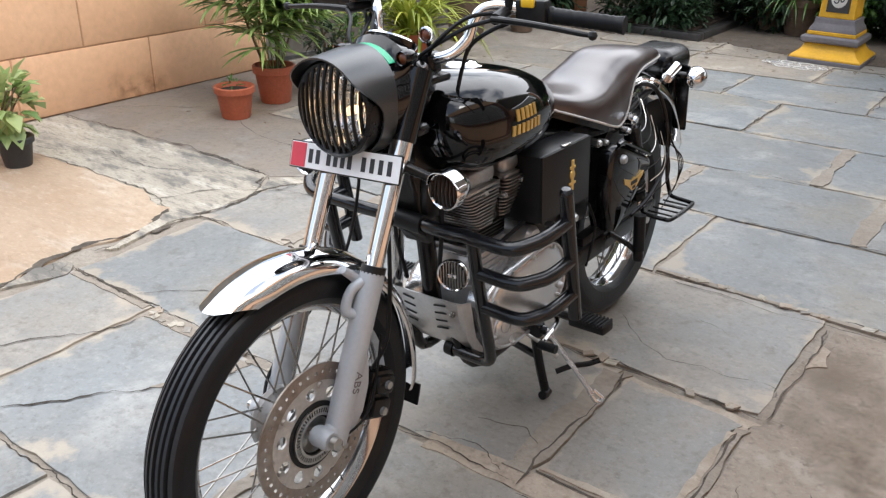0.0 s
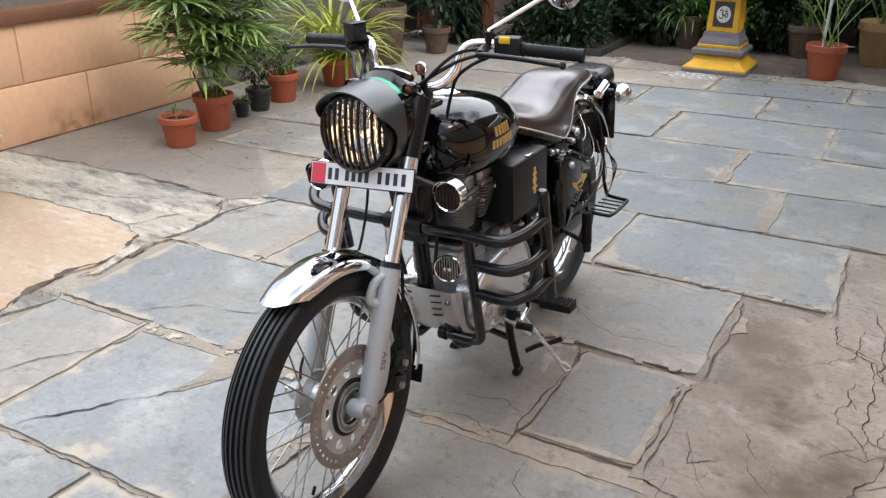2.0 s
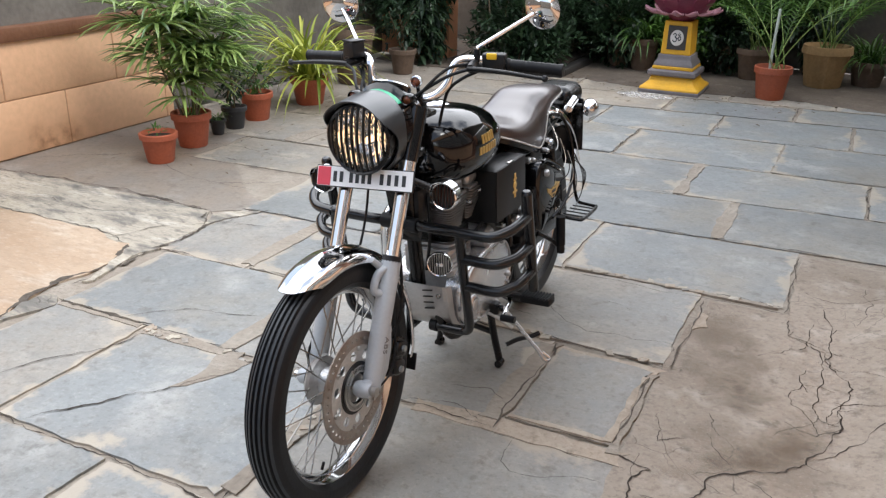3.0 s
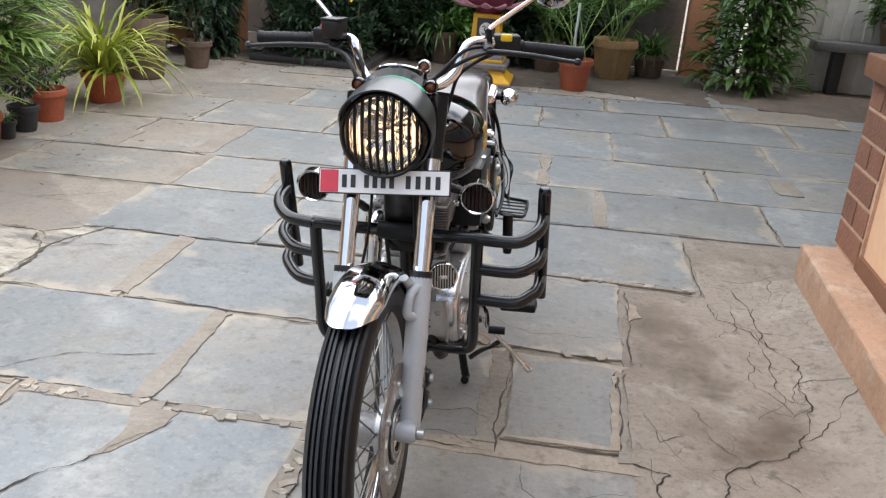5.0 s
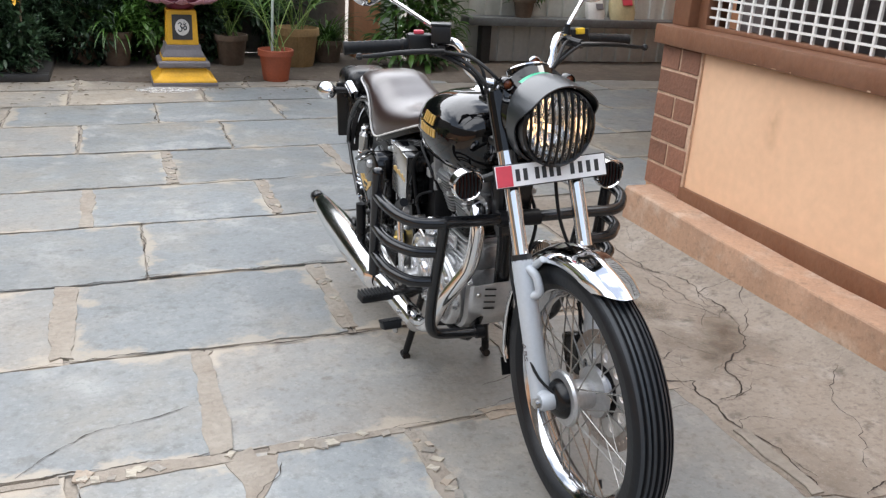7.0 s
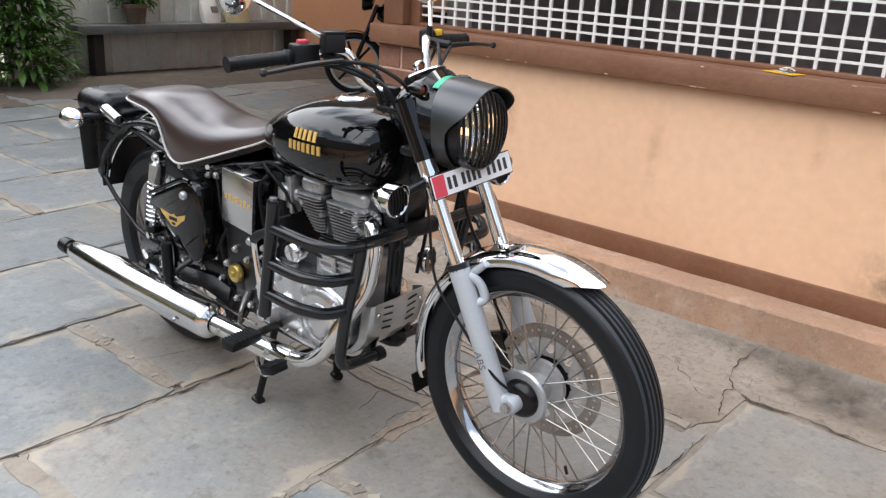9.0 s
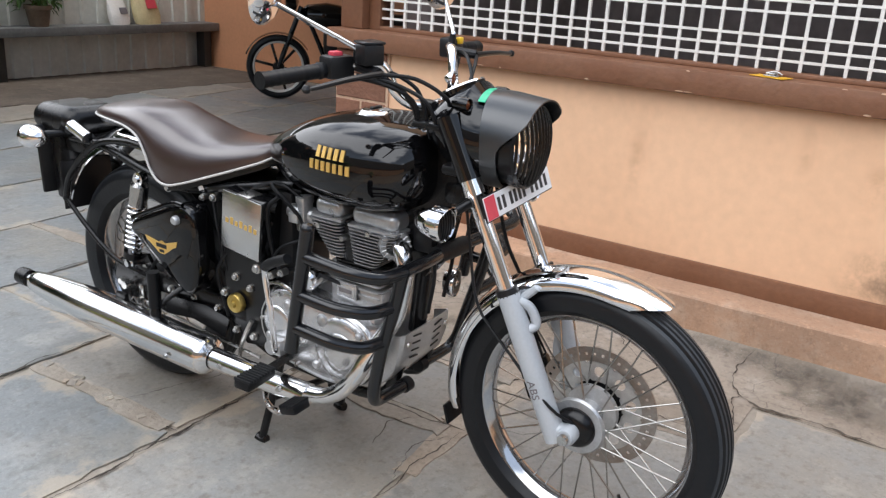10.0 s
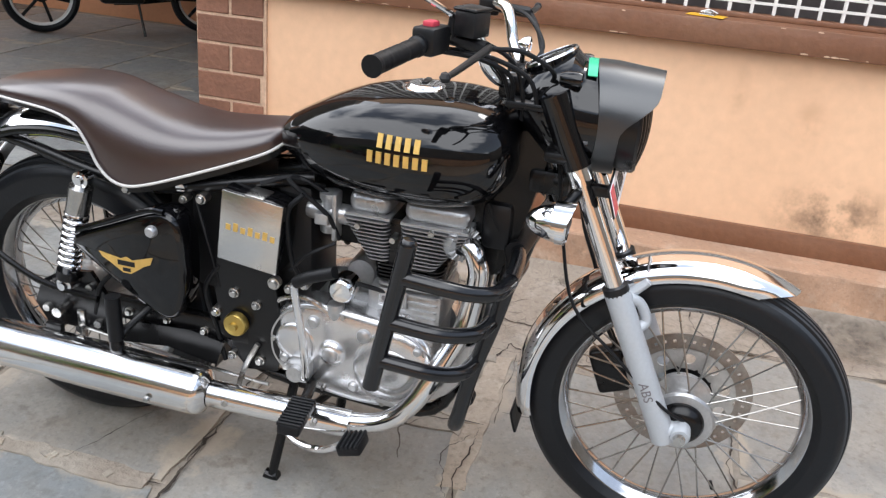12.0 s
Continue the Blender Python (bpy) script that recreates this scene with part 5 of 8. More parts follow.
for i in range(49):
    a = 2 * math.pi * i / 48
    top = math.sin(a)
    peak = max(0.0, min(1.0, (top + 0.05) / 0.75))
    peak = peak * peak * (3 - 2 * peak)
    y_front = 0.225 - 0.006 * top - peak * 0.053
    r0, r1 = 0.0985 + 0.007 * peak, 0.0975 + 0.0005 * peak
    band.append([Vector((r * math.cos(a), y, HZ + r * math.sin(a))) for r, y in ((r0, 0.285 - 0.022 * abs(math.cos(a)) ** 1.5), (r0, 0.25), (r0 * 0.5 + r1 * 0.5, (0.25 + y_front) / 2), (r1, y_front), (r1 - 0.003, y_front), (r0 - 0.003, 0.25), (r0 - 0.003, 0.285 - 0.022 * abs(math.cos(a)) ** 1.5))])
add("visor", loft(band, caps=False), VISOR, headlight, "matt black peaked headlight cover", sharp=60)
add("headlight_rim", moved(lathe([(0.080, -0.004), (0.085, -0.008), (0.0905, -0.003), (0.0905, 0.05), (0.080, 0.05)], 48, True), Matrix.Translation((0, HY, HZ)) @ ALONG_Y), SATIN, headlight)
for i in range(10):
    x = -0.072 + i * 0.016
    h = math.sqrt(0.083 ** 2 - x * x)
    pts = [(x, HY - 0.003 - 0.016 * max(0, 1 - (x * x + z * z) / 0.0069), HZ + z) for z in [h * (-1 + 2 * k / 8) for k in range(9)]]
    bm = tube(pts, 0.0038, 8)
    add("grille_bar", bm, SATIN, headlight)
bm = lathe([(0.081, 0.012), (0.079, 0.022), (0.075, 0.034), (0.068, 0.047), (0.058, 0.058), (0.046, 0.067), (0.032, 0.073), (0.02, 0.0765), (0.01, 0.078), (0, 0.078)], 120)
for v in bm.verts:
    v.co.z += 0.0022 * math.sin(v.co.x * 2 * math.pi / 0.0135) * (v.co.length < 0.0815)
add("reflector", moved(bm, Matrix.Translation((0, HY, HZ)) @ ALONG_Y), REFLECTOR, headlight, "fluted mirror reflector")
for k in range(11):
    x = -0.070 + 0.014 * k
    h = math.sqrt(0.078 ** 2 - x * x)
    add("lens_rib", tube([(x, HY + 0.012, HZ - h), (x, HY + 0.006, HZ), (x, HY + 0.012, HZ + h)], 0.0028, 6, per=3), LENS, headlight).visible_shadow = False
add("bulb", moved(lathe([(0, -0.012), (0.007, -0.01), (0.009, 0), (0.007, 0.02), (0, 0.022)], 14), Matrix.Translation((0, HY + 0.045, HZ - 0.012)) @ ALONG_Y), BULB, headlight)
lens = add("lens", moved(lathe([(0, -0.004), (0.04, -0.001), (0.07, 0.005), (0.080, 0.010), (0.080, 0.013), (0.07, 0.008), (0.04, 0.002), (0, -0.001)], 40), Matrix.Translation((0, HY, HZ)) @ ALONG_Y), LENS, headlight)
lens.visible_shadow = False
add("tape", moved(loft([[Vector((0.0992 * math.cos(a) * q, y, 0.0992 * math.sin(a) * q)) for q in (1.0, 1.022)] + [Vector((0.0992 * math.cos(a) * q, y + 0.017, 0.0992 * math.sin(a) * q)) for q in (1.022, 1.0)] for a, y in [(radians(v), 0.286 - 0.012 * abs(math.cos(radians(v)))) for v in range(46, 130, 6)]]), Matrix.Translation((0, 0, HZ + 0.003))), GREENTAPE, headlight)
for s in (1, -1):
    lamp = add("pilot_lamp", moved(lathe([(0.010, 0.03), (0.014, 0.02), (0.0152, 0.0), (0.013, -0.008), (0.0112, -0.006), (0.0112, 0.0)], 24), Matrix.Translation((s * 0.078, 0.310, 0.982)) @ ALONG_Y), BLACK, headlight)
    add("pilot_lens", moved(lathe([(0, -0.008), (0.006, -0.006), (0.0112, -0.002), (0.0112, 0.004), (0, 0.004)], 20), Matrix.Translation((s * 0.078, 0.310, 0.982)) @ ALONG_Y), AMBER, lamp)
gauge_pose = Matrix.Translation((0, 0.366, 0.992)) @ Matrix.Rotation(radians(-27), 4, "X")
gauge = add("speedometer", moved(lathe([(0.046, -0.035), (0.050, 0.0), (0.052, 0.008), (0.049, 0.012), (0.045, 0.010), (0.045, 0.004)], 36), gauge_pose), BLACK, motorcycle, "round speedometer with white dial")
add("gauge_ring", moved(lathe([(0.0465, 0.010), (0.0495, 0.0125), (0.0515, 0.009), (0.0505, 0.006), (0.0465, 0.007)], 36, True), gauge_pose), CHROME, gauge)
add("dial", moved(lathe([(0, 0.006), (0.045, 0.006), (0.045, 0.003), (0, 0.003)], 36), gauge_pose), PLATEWHITE, gauge)
add("dial_glass", moved(lathe([(0, 0.0115), (0.02, 0.011), (0.0455, 0.008), (0.0455, 0.007), (0, 0.009)], 36), gauge_pose), LENS, gauge).visible_shadow = False
tell = add("indicator_lamp", moved(lathe([(0.006, 0.018), (0.014, 0.008), (0.0165, 0.0), (0.0155, -0.004), (0.013, -0.005), (0.0115, -0.002)], 26), Matrix.Translation((0.044, 0.422, 1.006)) @ ALONG_Y), CHROME, motorcycle, "small round amber lamp in a chrome ring")
add("indicator_lens", moved(lathe([(0, -0.005), (0.006, -0.004), (0.0105, -0.001), (0.0105, 0.003), (0, 0.003)], 18), Matrix.Translation((0.044, 0.422, 1.006)) @ ALONG_Y), AMBER, tell)
add("indicator_stem", tube([(0.044, 0.43, 0.995), (0.046, 0.432, 0.955)], 0.005, 8, False), SATIN, tell)

# -- number plate: unreadable by rule, plain bars --
plate_pose = Matrix.Translation((-0.003, 0.216, 0.797)) @ Matrix.Rotation(radians(-1.8), 4, "Y") @ Matrix.Rotation(radians(-19), 4, "X")
number_plate = add("number_plate", moved(box(-0.142, 0.142, 0, 0.004, -0.0272, 0.0272, 0.0018), plate_pose), PLASTIC, motorcycle, "white number plate with a red end panel")
add("plate_face", moved(box(-0.139, 0.139, -0.0012, 0.0005, -0.0245, 0.0245, 0.0005, 1), plate_pose), PLATEWHITE, number_plate)
add("plate_panel", moved(box(-0.137, -0.098, -0.0024, -0.001, -0.0235, 0.0235, 0.0005, 1), plate_pose), RED, number_plate)
for x0, x1 in [(x, x + 0.0105) for x in (-0.090, -0.071, -0.042, -0.024, -0.006, 0.012, 0.047, 0.068, 0.089, 0.110)]:
    add("plate_bar", moved(box(x0, x1, -0.0022, -0.001, -0.0135, 0.0135, 0.0003, 1), plate_pose), PLATEINK, number_plate)
for x in (-0.09, 0.07):
    add("plate_bracket", box(x, x + 0.02, 0.220, 0.266, 0.782, 0.802, 0.003), SATIN, number_plate)

# -- front signal lamps with barred grilles --
for s in (1, -1):
    c = (0.188, 0.288, 0.754) if s > 0 else (-0.179, 0.298, 0.757)
    sig = add("signal_lamp", moved(lathe([(0, 0.058), (0.008, 0.0565), (0.017, 0.050), (0.025, 0.037), (0.031, 0.019), (0.0342, 0.0), (0.0345, -0.008), (0.031, -0.008), (0.031, 0.0)], 40), Matrix.Translation(c) @ ALONG_Y), CHROME, motorcycle, "chrome bullet signal lamp with a black barred face")
    add("signal_rim", moved(lathe([(0.0300, -0.013), (0.0330, -0.0165), (0.0360, -0.013), (0.0365, 0.002), (0.030, 0.002)], 44, True), Matrix.Translation(c) @ ALONG_Y), CHROME, sig)
    add("signal_lens", moved(lathe([(0, -0.006), (0.018, -0.005), (0.031, -0.002), (0.031, 0.004), (0, 0.004)], 26), Matrix.Translation(c) @ ALONG_Y), REDLENS, sig)
    hood = [[Vector((c[0] + r * math.cos(a), y, c[2] + r * math.sin(a))) for r, y in ((0.0385, c[1] + 0.010), (0.0395, c[1] - 0.010 - 0.016 * math.sin(a)), (0.0380, c[1] - 0.010 - 0.016 * math.sin(a)), (0.0370, c[1] + 0.010))] for a in (radians(v) for v in range(5, 176, 5))]
    add("signal_hood", loft(hood), CHROME, sig)
    for i in range(7):
        x = -0.0264 + 0.0088 * i
        h = math.sqrt(0.0297 ** 2 - x * x)
        add("signal_bar", tube([(c[0] + x, c[1] - 0.010 - 0.006 * (1 - (z / 0.031) ** 2), c[2] + z) for z in (-h, -h / 2, 0, h / 2, h)], 0.0029, 6, per=3), SATIN, sig)
    add("signal_stalk", tube([(c[0] - s * 0.024, c[1] + 0.022, 0.757), (s * 0.13, 0.300, 0.767), (s * 0.085, 0.275, 0.79)], 0.010, 12), SATIN, sig)

# -- handlebar --
BAR = [(0.0, 0.425, 0.958), (0.05, 0.428, 0.960), (0.088, 0.445, 0.972), (0.112, 0.464, 1.000), (0.122, 0.474, 1.035), (0.138, 0.488, 1.057), (0.172, 0.515, 1.059), (0.24, 0.546, 1.047), (0.385, 0.570, 1.039)]
handlebar = add("handlebar", tube([(-x, y, z) for x, y, z in BAR[:0:-1]] + BAR, 0.0112, 14), CHROME, motorcycle, "high chrome handlebar")
for s in (1, -1):
    grip_a, grip_b = Vector((s * 0.238, 0.548, 1.047)), Vector((s * 0.390, 0.572, 1.038))
    g = tube([grip_a + (grip_b - grip_a) * k / 26 for k in range(27)], 0.0145, 16, False)
    for v in g.verts:
        t = (v.co - grip_a).dot((grip_b - grip_a).normalized())
        c = grip_a + (grip_b - grip_a).normalized() * t
        v.co = c + (v.co - c) * (1.0 + (0.08 if int(t / 0.0066) % 2 else 0) + (0.12 if t > 0.147 or t < 0.012 else 0))
    add("grip", g, RUBBER, handlebar, "ribbed black rubber grip")
    sw = moved(box(-0.028, 0.034, -0.021, 0.021, -0.022, 0.024, 0.007), Matrix.Translation((s * 0.212, 0.538, 1.052)) @ Matrix.Rotation(radians(s * 12), 4, "Z"))
    switch = add("switch_box", sw, PLASTIC, handlebar, "black switch housing")
    btn = moved(box(-0.013, 0.013, -0.026, -0.014, 0.004, 0.020, 0.003), Matrix.Translation((s * 0.212, 0.536, 1.058)) @ Matrix.Rotation(radians(s * 12), 4, "Z"))
    add("switch_button", btn if s > 0 else moved(box(-0.012, 0.012, -0.010, 0.010, 0.02, 0.032, 0.003), Matrix.Translation((s * 0.212, 0.538, 1.052)) @ Matrix.Rotation(radians(s * 12), 4, "Z")), YELLOWPLASTIC if s > 0 else RED, switch)
    add("lever_perch", tube([(s * 0.172, 0.52, 1.054), (s * 0.176, 0.485, 1.049), (s * 0.186, 0.450, 1.046)], 0.011, 10), PLASTIC, handlebar)
    lever = add("lever", tube([(s * 0.180, 0.448, 1.046), (s * 0.23, 0.447, 1.046), (s * 0.29, 0.451, 1.043), (s * 0.352, 0.460, 1.036), (s * 0.375, 0.464, 1.034)], (0.007, 0.0044), 10), SATIN if s > 0 else PLASTIC, handlebar, "brake lever" if s < 0 else "clutch lever")
    add("lever_ball", moved(lathe([(0, -0.009), (0.006, -0.0065), (0.009, 0), (0.006, 0.0065), (0, 0.009)], 14), Matrix.Translation((s * 0.380, 0.465, 1.034))), PLASTIC, lever)
    mirror = add("mirror", tube([(s * 0.176, 0.512, 1.060), (s * 0.178, 0.510, 1.085), (s * 0.190, 0.520, 1.098), (s * 0.275, 0.60, 1.158), (s * 0.292, 0.615, 1.170)], 0.0052, 10, per=4), CHROME, handlebar, "round chrome mirror on a thin stem")
    mp = Matrix.Translation((s * 0.308, 0.628, 1.182)) @ Matrix.Rotation(radians(s * -14), 4, "Z") @ Matrix.Rotation(radians(8), 4, "X") @ ALONG_Y
    add("mirror_shell", moved(lathe([(0, -0.020), (0.02, -0.018), (0.042, -0.010), (0.053, 0.001), (0.054, 0.006), (0.051, 0.008)], 36), mp), CHROME, mirror)
    add("mirror_glass", moved(lathe([(0, 0.0075), (0.051, 0.0075), (0.051, 0.004), (0, 0.004)], 36), mp), MIRROR, mirror)
    add("mirror_boot", tube([(s * 0.176, 0.513, 1.056), (s * 0.177, 0.511, 1.088)], (0.010, 0.007), 12, False), RUBBER, mirror)
reservoir = add("brake_reservoir", moved(box(-0.023, 0.023, -0.021, 0.021, -0.018, 0.024, 0.005), Matrix.Translation((-0.176, 0.480, 1.078)) @ Matrix.Rotation(radians(-22), 4, "Z")), PLASTIC, handlebar, "square black brake fluid reservoir")
add("reservoir_lid", moved(box(-0.025, 0.025, -0.023, 0.023, 0.023, 0.029, 0.003), Matrix.Translation((-0.176, 0.480, 1.078)) @ Matrix.Rotation(radians(-22), 4, "Z")), SATIN, reservoir)
add("bar_clamp", join(box(-0.062, -0.036, 0.405, 0.450, 0.930, 0.975, 0.007), box(0.036, 0.062, 0.405, 0.450, 0.930, 0.975, 0.007), box(-0.1, 0.1, 0.33, 0.43, 0.925, 0.942, 0.008)), SATIN, handlebar)
for i, pts in enumerate((
    [(-0.184, 0.448, 1.046), (-0.13, 0.40, 1.035), (-0.09, 0.35, 0.995), (-0.05, 0.37, 0.95)],
    [(0.186, 0.448, 1.046), (0.14, 0.425, 1.03), (0.09, 0.405, 1.0), (0.05, 0.39, 0.97), (0.03, 0.39, 0.94)],
    [(-0.20, 0.52, 1.035), (-0.15, 0.47, 1.02), (-0.11, 0.42, 0.985), (-0.08, 0.42, 0.92)],
    [(0.19, 0.50, 1.035), (0.15, 0.480, 1.015), (0.115, 0.468, 0.985), (0.10, 0.462, 0.94), (0.09, 0.460, 0.90)],
    [(-0.16, 0.505, 1.045), (-0.125, 0.468, 1.04), (-0.095, 0.42, 1.005), (-0.09, 0.40, 0.95), (-0.07, 0.40, 0.90)],
    [(-0.165, 0.50, 1.03), (-0.13, 0.45, 1.018), (-0.105, 0.39, 0.985), (-0.09, 0.37, 0.93)],
    [(-0.175, 0.515, 1.035), (-0.135, 0.478, 1.028), (-0.10, 0.44, 0.99), (-0.085, 0.42, 0.93)],
    [(0.175, 0.49, 1.052), (0.13, 0.44, 1.045), (0.085, 0.40, 1.0), (0.05, 0.42, 0.96), (0.03, 0.45, 0.90)])):
    add("cable", tube(pts, 0.0042, 8), RUBBER, handlebar)

# the bars are turned a little in their clamps, and one side hangs lower
for ob in [handlebar] + [c for a in handlebar.children for c in [a] + list(a.children)]:
    for v in ob.data.vertices:
        v.co.z -= 0.030 * v.co.x
        if v.co.x < 0:
            v.co.z -= 0.012 * min(1, -v.co.x / 0.16)

# -- fuel tank --
TANK = ((0.402, 0.072, 0.872, 0.79), (0.412, 0.109, 0.886, 0.762), (0.432, 0.137, 0.900, 0.735), (0.47, 0.157, 0.912, 0.713), (0.53, 0.169, 0.918, 0.702), (0.60, 0.170, 0.916, 0.700), (0.67, 0.162, 0.908, 0.702), (0.73, 0.149, 0.894, 0.708), (0.785, 0.128, 0.872, 0.720), (0.83, 0.103, 0.849, 0.738), (0.862, 0.077, 0.828, 0.758), (0.88, 0.047, 0.812, 0.775))


def tank_point(y, a):
    """The tank's skin at y, and the angle a about its axis (0: left side, 90: top)."""
    for p, q in zip(TANK, TANK[1:]):
        if p[0] <= y <= q[0]:
            t = (y - p[0]) / (q[0] - p[0])
            w, top, bot = (p[i] + (q[i] - p[i]) * t for i in (1, 2, 3))
            break
    mid = bot + (top - bot) * 0.50
    c, s = math.cos(a), math.sin(a)
    x = w * math.copysign(abs(c) ** 0.72, c)
    z = mid + ((top - mid) if s > 0 else (mid - bot)) * math.copysign(abs(s) ** 0.85, s)
    return Vector((x, y, z))


ys = [0.402, 0.406, 0.412, 0.421, 0.432] + [0.432 + 0.43 * k / 22 for k in range(1, 23)] + [0.868, 0.875, 0.88]
rings = [[tank_point(y, 2 * math.pi * (k + 0.5) / 56) for k in range(56)] for y in ys]
bm = loft(rings)
for _ in range(3):
    bmesh.ops.smooth_vert(bm, verts=[v for v in bm.verts if 0.41 < v.co.y < 0.87], factor=0.4, use_axis_x=True, use_axis_y=False, use_axis_z=True)
fuel_tank = add("fuel_tank", bm, BLACK, motorcycle, "glossy black teardrop fuel tank", sharp=60)
cap = add("fuel_cap", moved(lathe([(0, 0.013), (0.022, 0.0125), (0.033, 0.010), (0.037, 0.005), (0.046, 0.002), (0.048, -0.006)], 32), Matrix.Translation((0, 0.60, 0.911))), CHROME, fuel_tank, "chrome filler cap")
add("cap_key", box(-0.018, 0.018, 0.594, 0.606, 0.921, 0.928, 0.003), SATIN, cap)


def tank_angle(y, z):
    """The angle at which the tank's side stands at the height z."""
    lo, hi = -1.2, 1.4
    for _ in range(30):
        mid = (lo + hi) / 2
        lo, hi = (mid, hi) if tank_point(y, mid).z < z else (lo, mid)
    return lo


def emblem_block(y0, y1, z0, z1, s, lift=0.0022):
    quad = []
    for y, z in ((y0, z0), (y1, z0), (y1, z1), (y0, z1)):
        p = tank_point(y, tank_angle(y, z))
        quad.append(Vector((p.x * s, p.y, p.z)))
    n = (quad[1] - quad[0]).cross(quad[3] - quad[0]).normalized()
    n = -n if n.x * s < 0 else n
    return loft([[p - n * 0.008 for p in quad], [p + n * lift for p in quad]])


for s in (1, -1):
    for count, y0, y1, z0, z1 in ((5, 0.555, 0.643, 0.816, 0.840), (7, 0.538, 0.660, 0.788, 0.809)):
        for k in range(count):
            w = (y1 - y0) / count
            add("emblem_bar", emblem_block(y0 + k * w + 0.0036, y0 + (k + 1) * w - 0.0036, (0.020 if s < 0 else 0.004) + z0, (0.020 if s < 0 else 0.004) + z1, s), GOLD, fuel_tank, smooth=False)

# -- seat --
SEAT_LINE = ((0.872, 0.045, 0.800, 0.772), (0.895, 0.075, 0.802, 0.758), (0.94, 0.098, 0.797, 0.742), (1.00, 0.116, 0.791, 0.722), (1.08, 0.132, 0.789, 0.696), (1.15, 0.141, 0.800, 0.674), (1.205, 0.144, 0.818, 0.662), (1.25, 0.142, 0.833, 0.668), (1.285, 0.138, 0.843, 0.695), (1.31, 0.134, 0.848, 0.735), (1.345, 0.130, 0.852, 0.775), (1.40, 0.125, 0.853, 0.795), (1.48, 0.115, 0.846, 0.800), (1.56, 0.098, 0.833, 0.799), (1.61, 0.076, 0.822, 0.797), (1.635, 0.045, 0.812, 0.797))
line = smooth_line([(p[1], p[0], 0) for p in SEAT_LINE], 3)
tops = smooth_line([(p[2], p[0], p[3]) for p in SEAT_LINE], 3)
rings, edge = [], []
for p, q in zip(line, tops):
    w, y, top, bot = p.x, p.y, q.x, q.z
    ring = []
    for k in range(29):
        a = math.pi * k / 28
        c, s = math.cos(a), math.sin(a)
        ring.append(Vector((w * math.copysign(abs(c) ** 0.62, c) * (0.97 + 0.03 * s), y, bot + (top - bot) * abs(s) ** 0.72)))
    ring += [Vector((w * u, y, bot - 0.002)) for u in (-0.8, -0.3, 0.3, 0.8)]
    rings.append(ring)
    edge.append(Vector((w + 0.001, y, bot + 0.001)))
seat = add("seat", loft(rings), SEAT, motorcycle, "brown leather single seat with white piping", sharp=60)
for s in (1, -1):
    add("seat_piping", tube([(s * p.x, p.y, p.z) for p in edge], 0.0032, 8, False), PIPING, seat)
add("seat_base", loft([[Vector((u * p.x * 0.92, p.y, p.z - 0.018)) for u in (-1, 1)] + [Vector((u * p.x * 0.92, p.y, p.z + 0.004)) for u in (1, -1)] for p in edge]), SATIN, seat)
add("seat_strap_ring", tube([(-0.045, 0.86, 0.80), (-0.055, 0.84, 0.815), (-0.03, 0.835, 0.825), (-0.02, 0.86, 0.815)], 0.003, 6), SATIN, seat)

# -- frame --
frame_tubes = add("frame_tube", tube([(0, 0.395, 0.93), (0, 0.445, 0.62), (0, 0.472, 0.40)], 0.021, 14), SATIN, motorcycle, "black tubular frame")
add("head_tube", tube([(0, fork_y(0.74) + 0.065, 0.74), (0, fork_y(0.94) + 0.05, 0.94)], 0.032, 18, False), BLACK, frame_tubes)
add("fork_yoke", join(box(-0.108, 0.108, 0.285, 0.35, 0.835, 0.858, 0.01), box(-0.045, 0.045, 0.30, 0.38, 0.75, 0.80, 0.012)), SATIN, frame_tubes)
add("gusset", moved(slab_shape([(0.335, 0.88), (0.42, 0.86), (0.49, 0.72), (0.475, 0.60), (0.43, 0.56), (0.40, 0.60), (0.37, 0.72)], 0.07, 0.008), Matrix.Translation((-0.035, 0, 0)) @ SIDE), SATIN, frame_tubes)
add("wiring_box", box(-0.05, 0.05, 0.40, 0.46, 0.62, 0.72, 0.015), PLASTIC, frame_tubes)
add("backbone", tube([(0, 0.41, 0.80), (0, 0.60, 0.745), (0, 0.90, 0.70)], 0.022, 12), SATIN, frame_tubes)
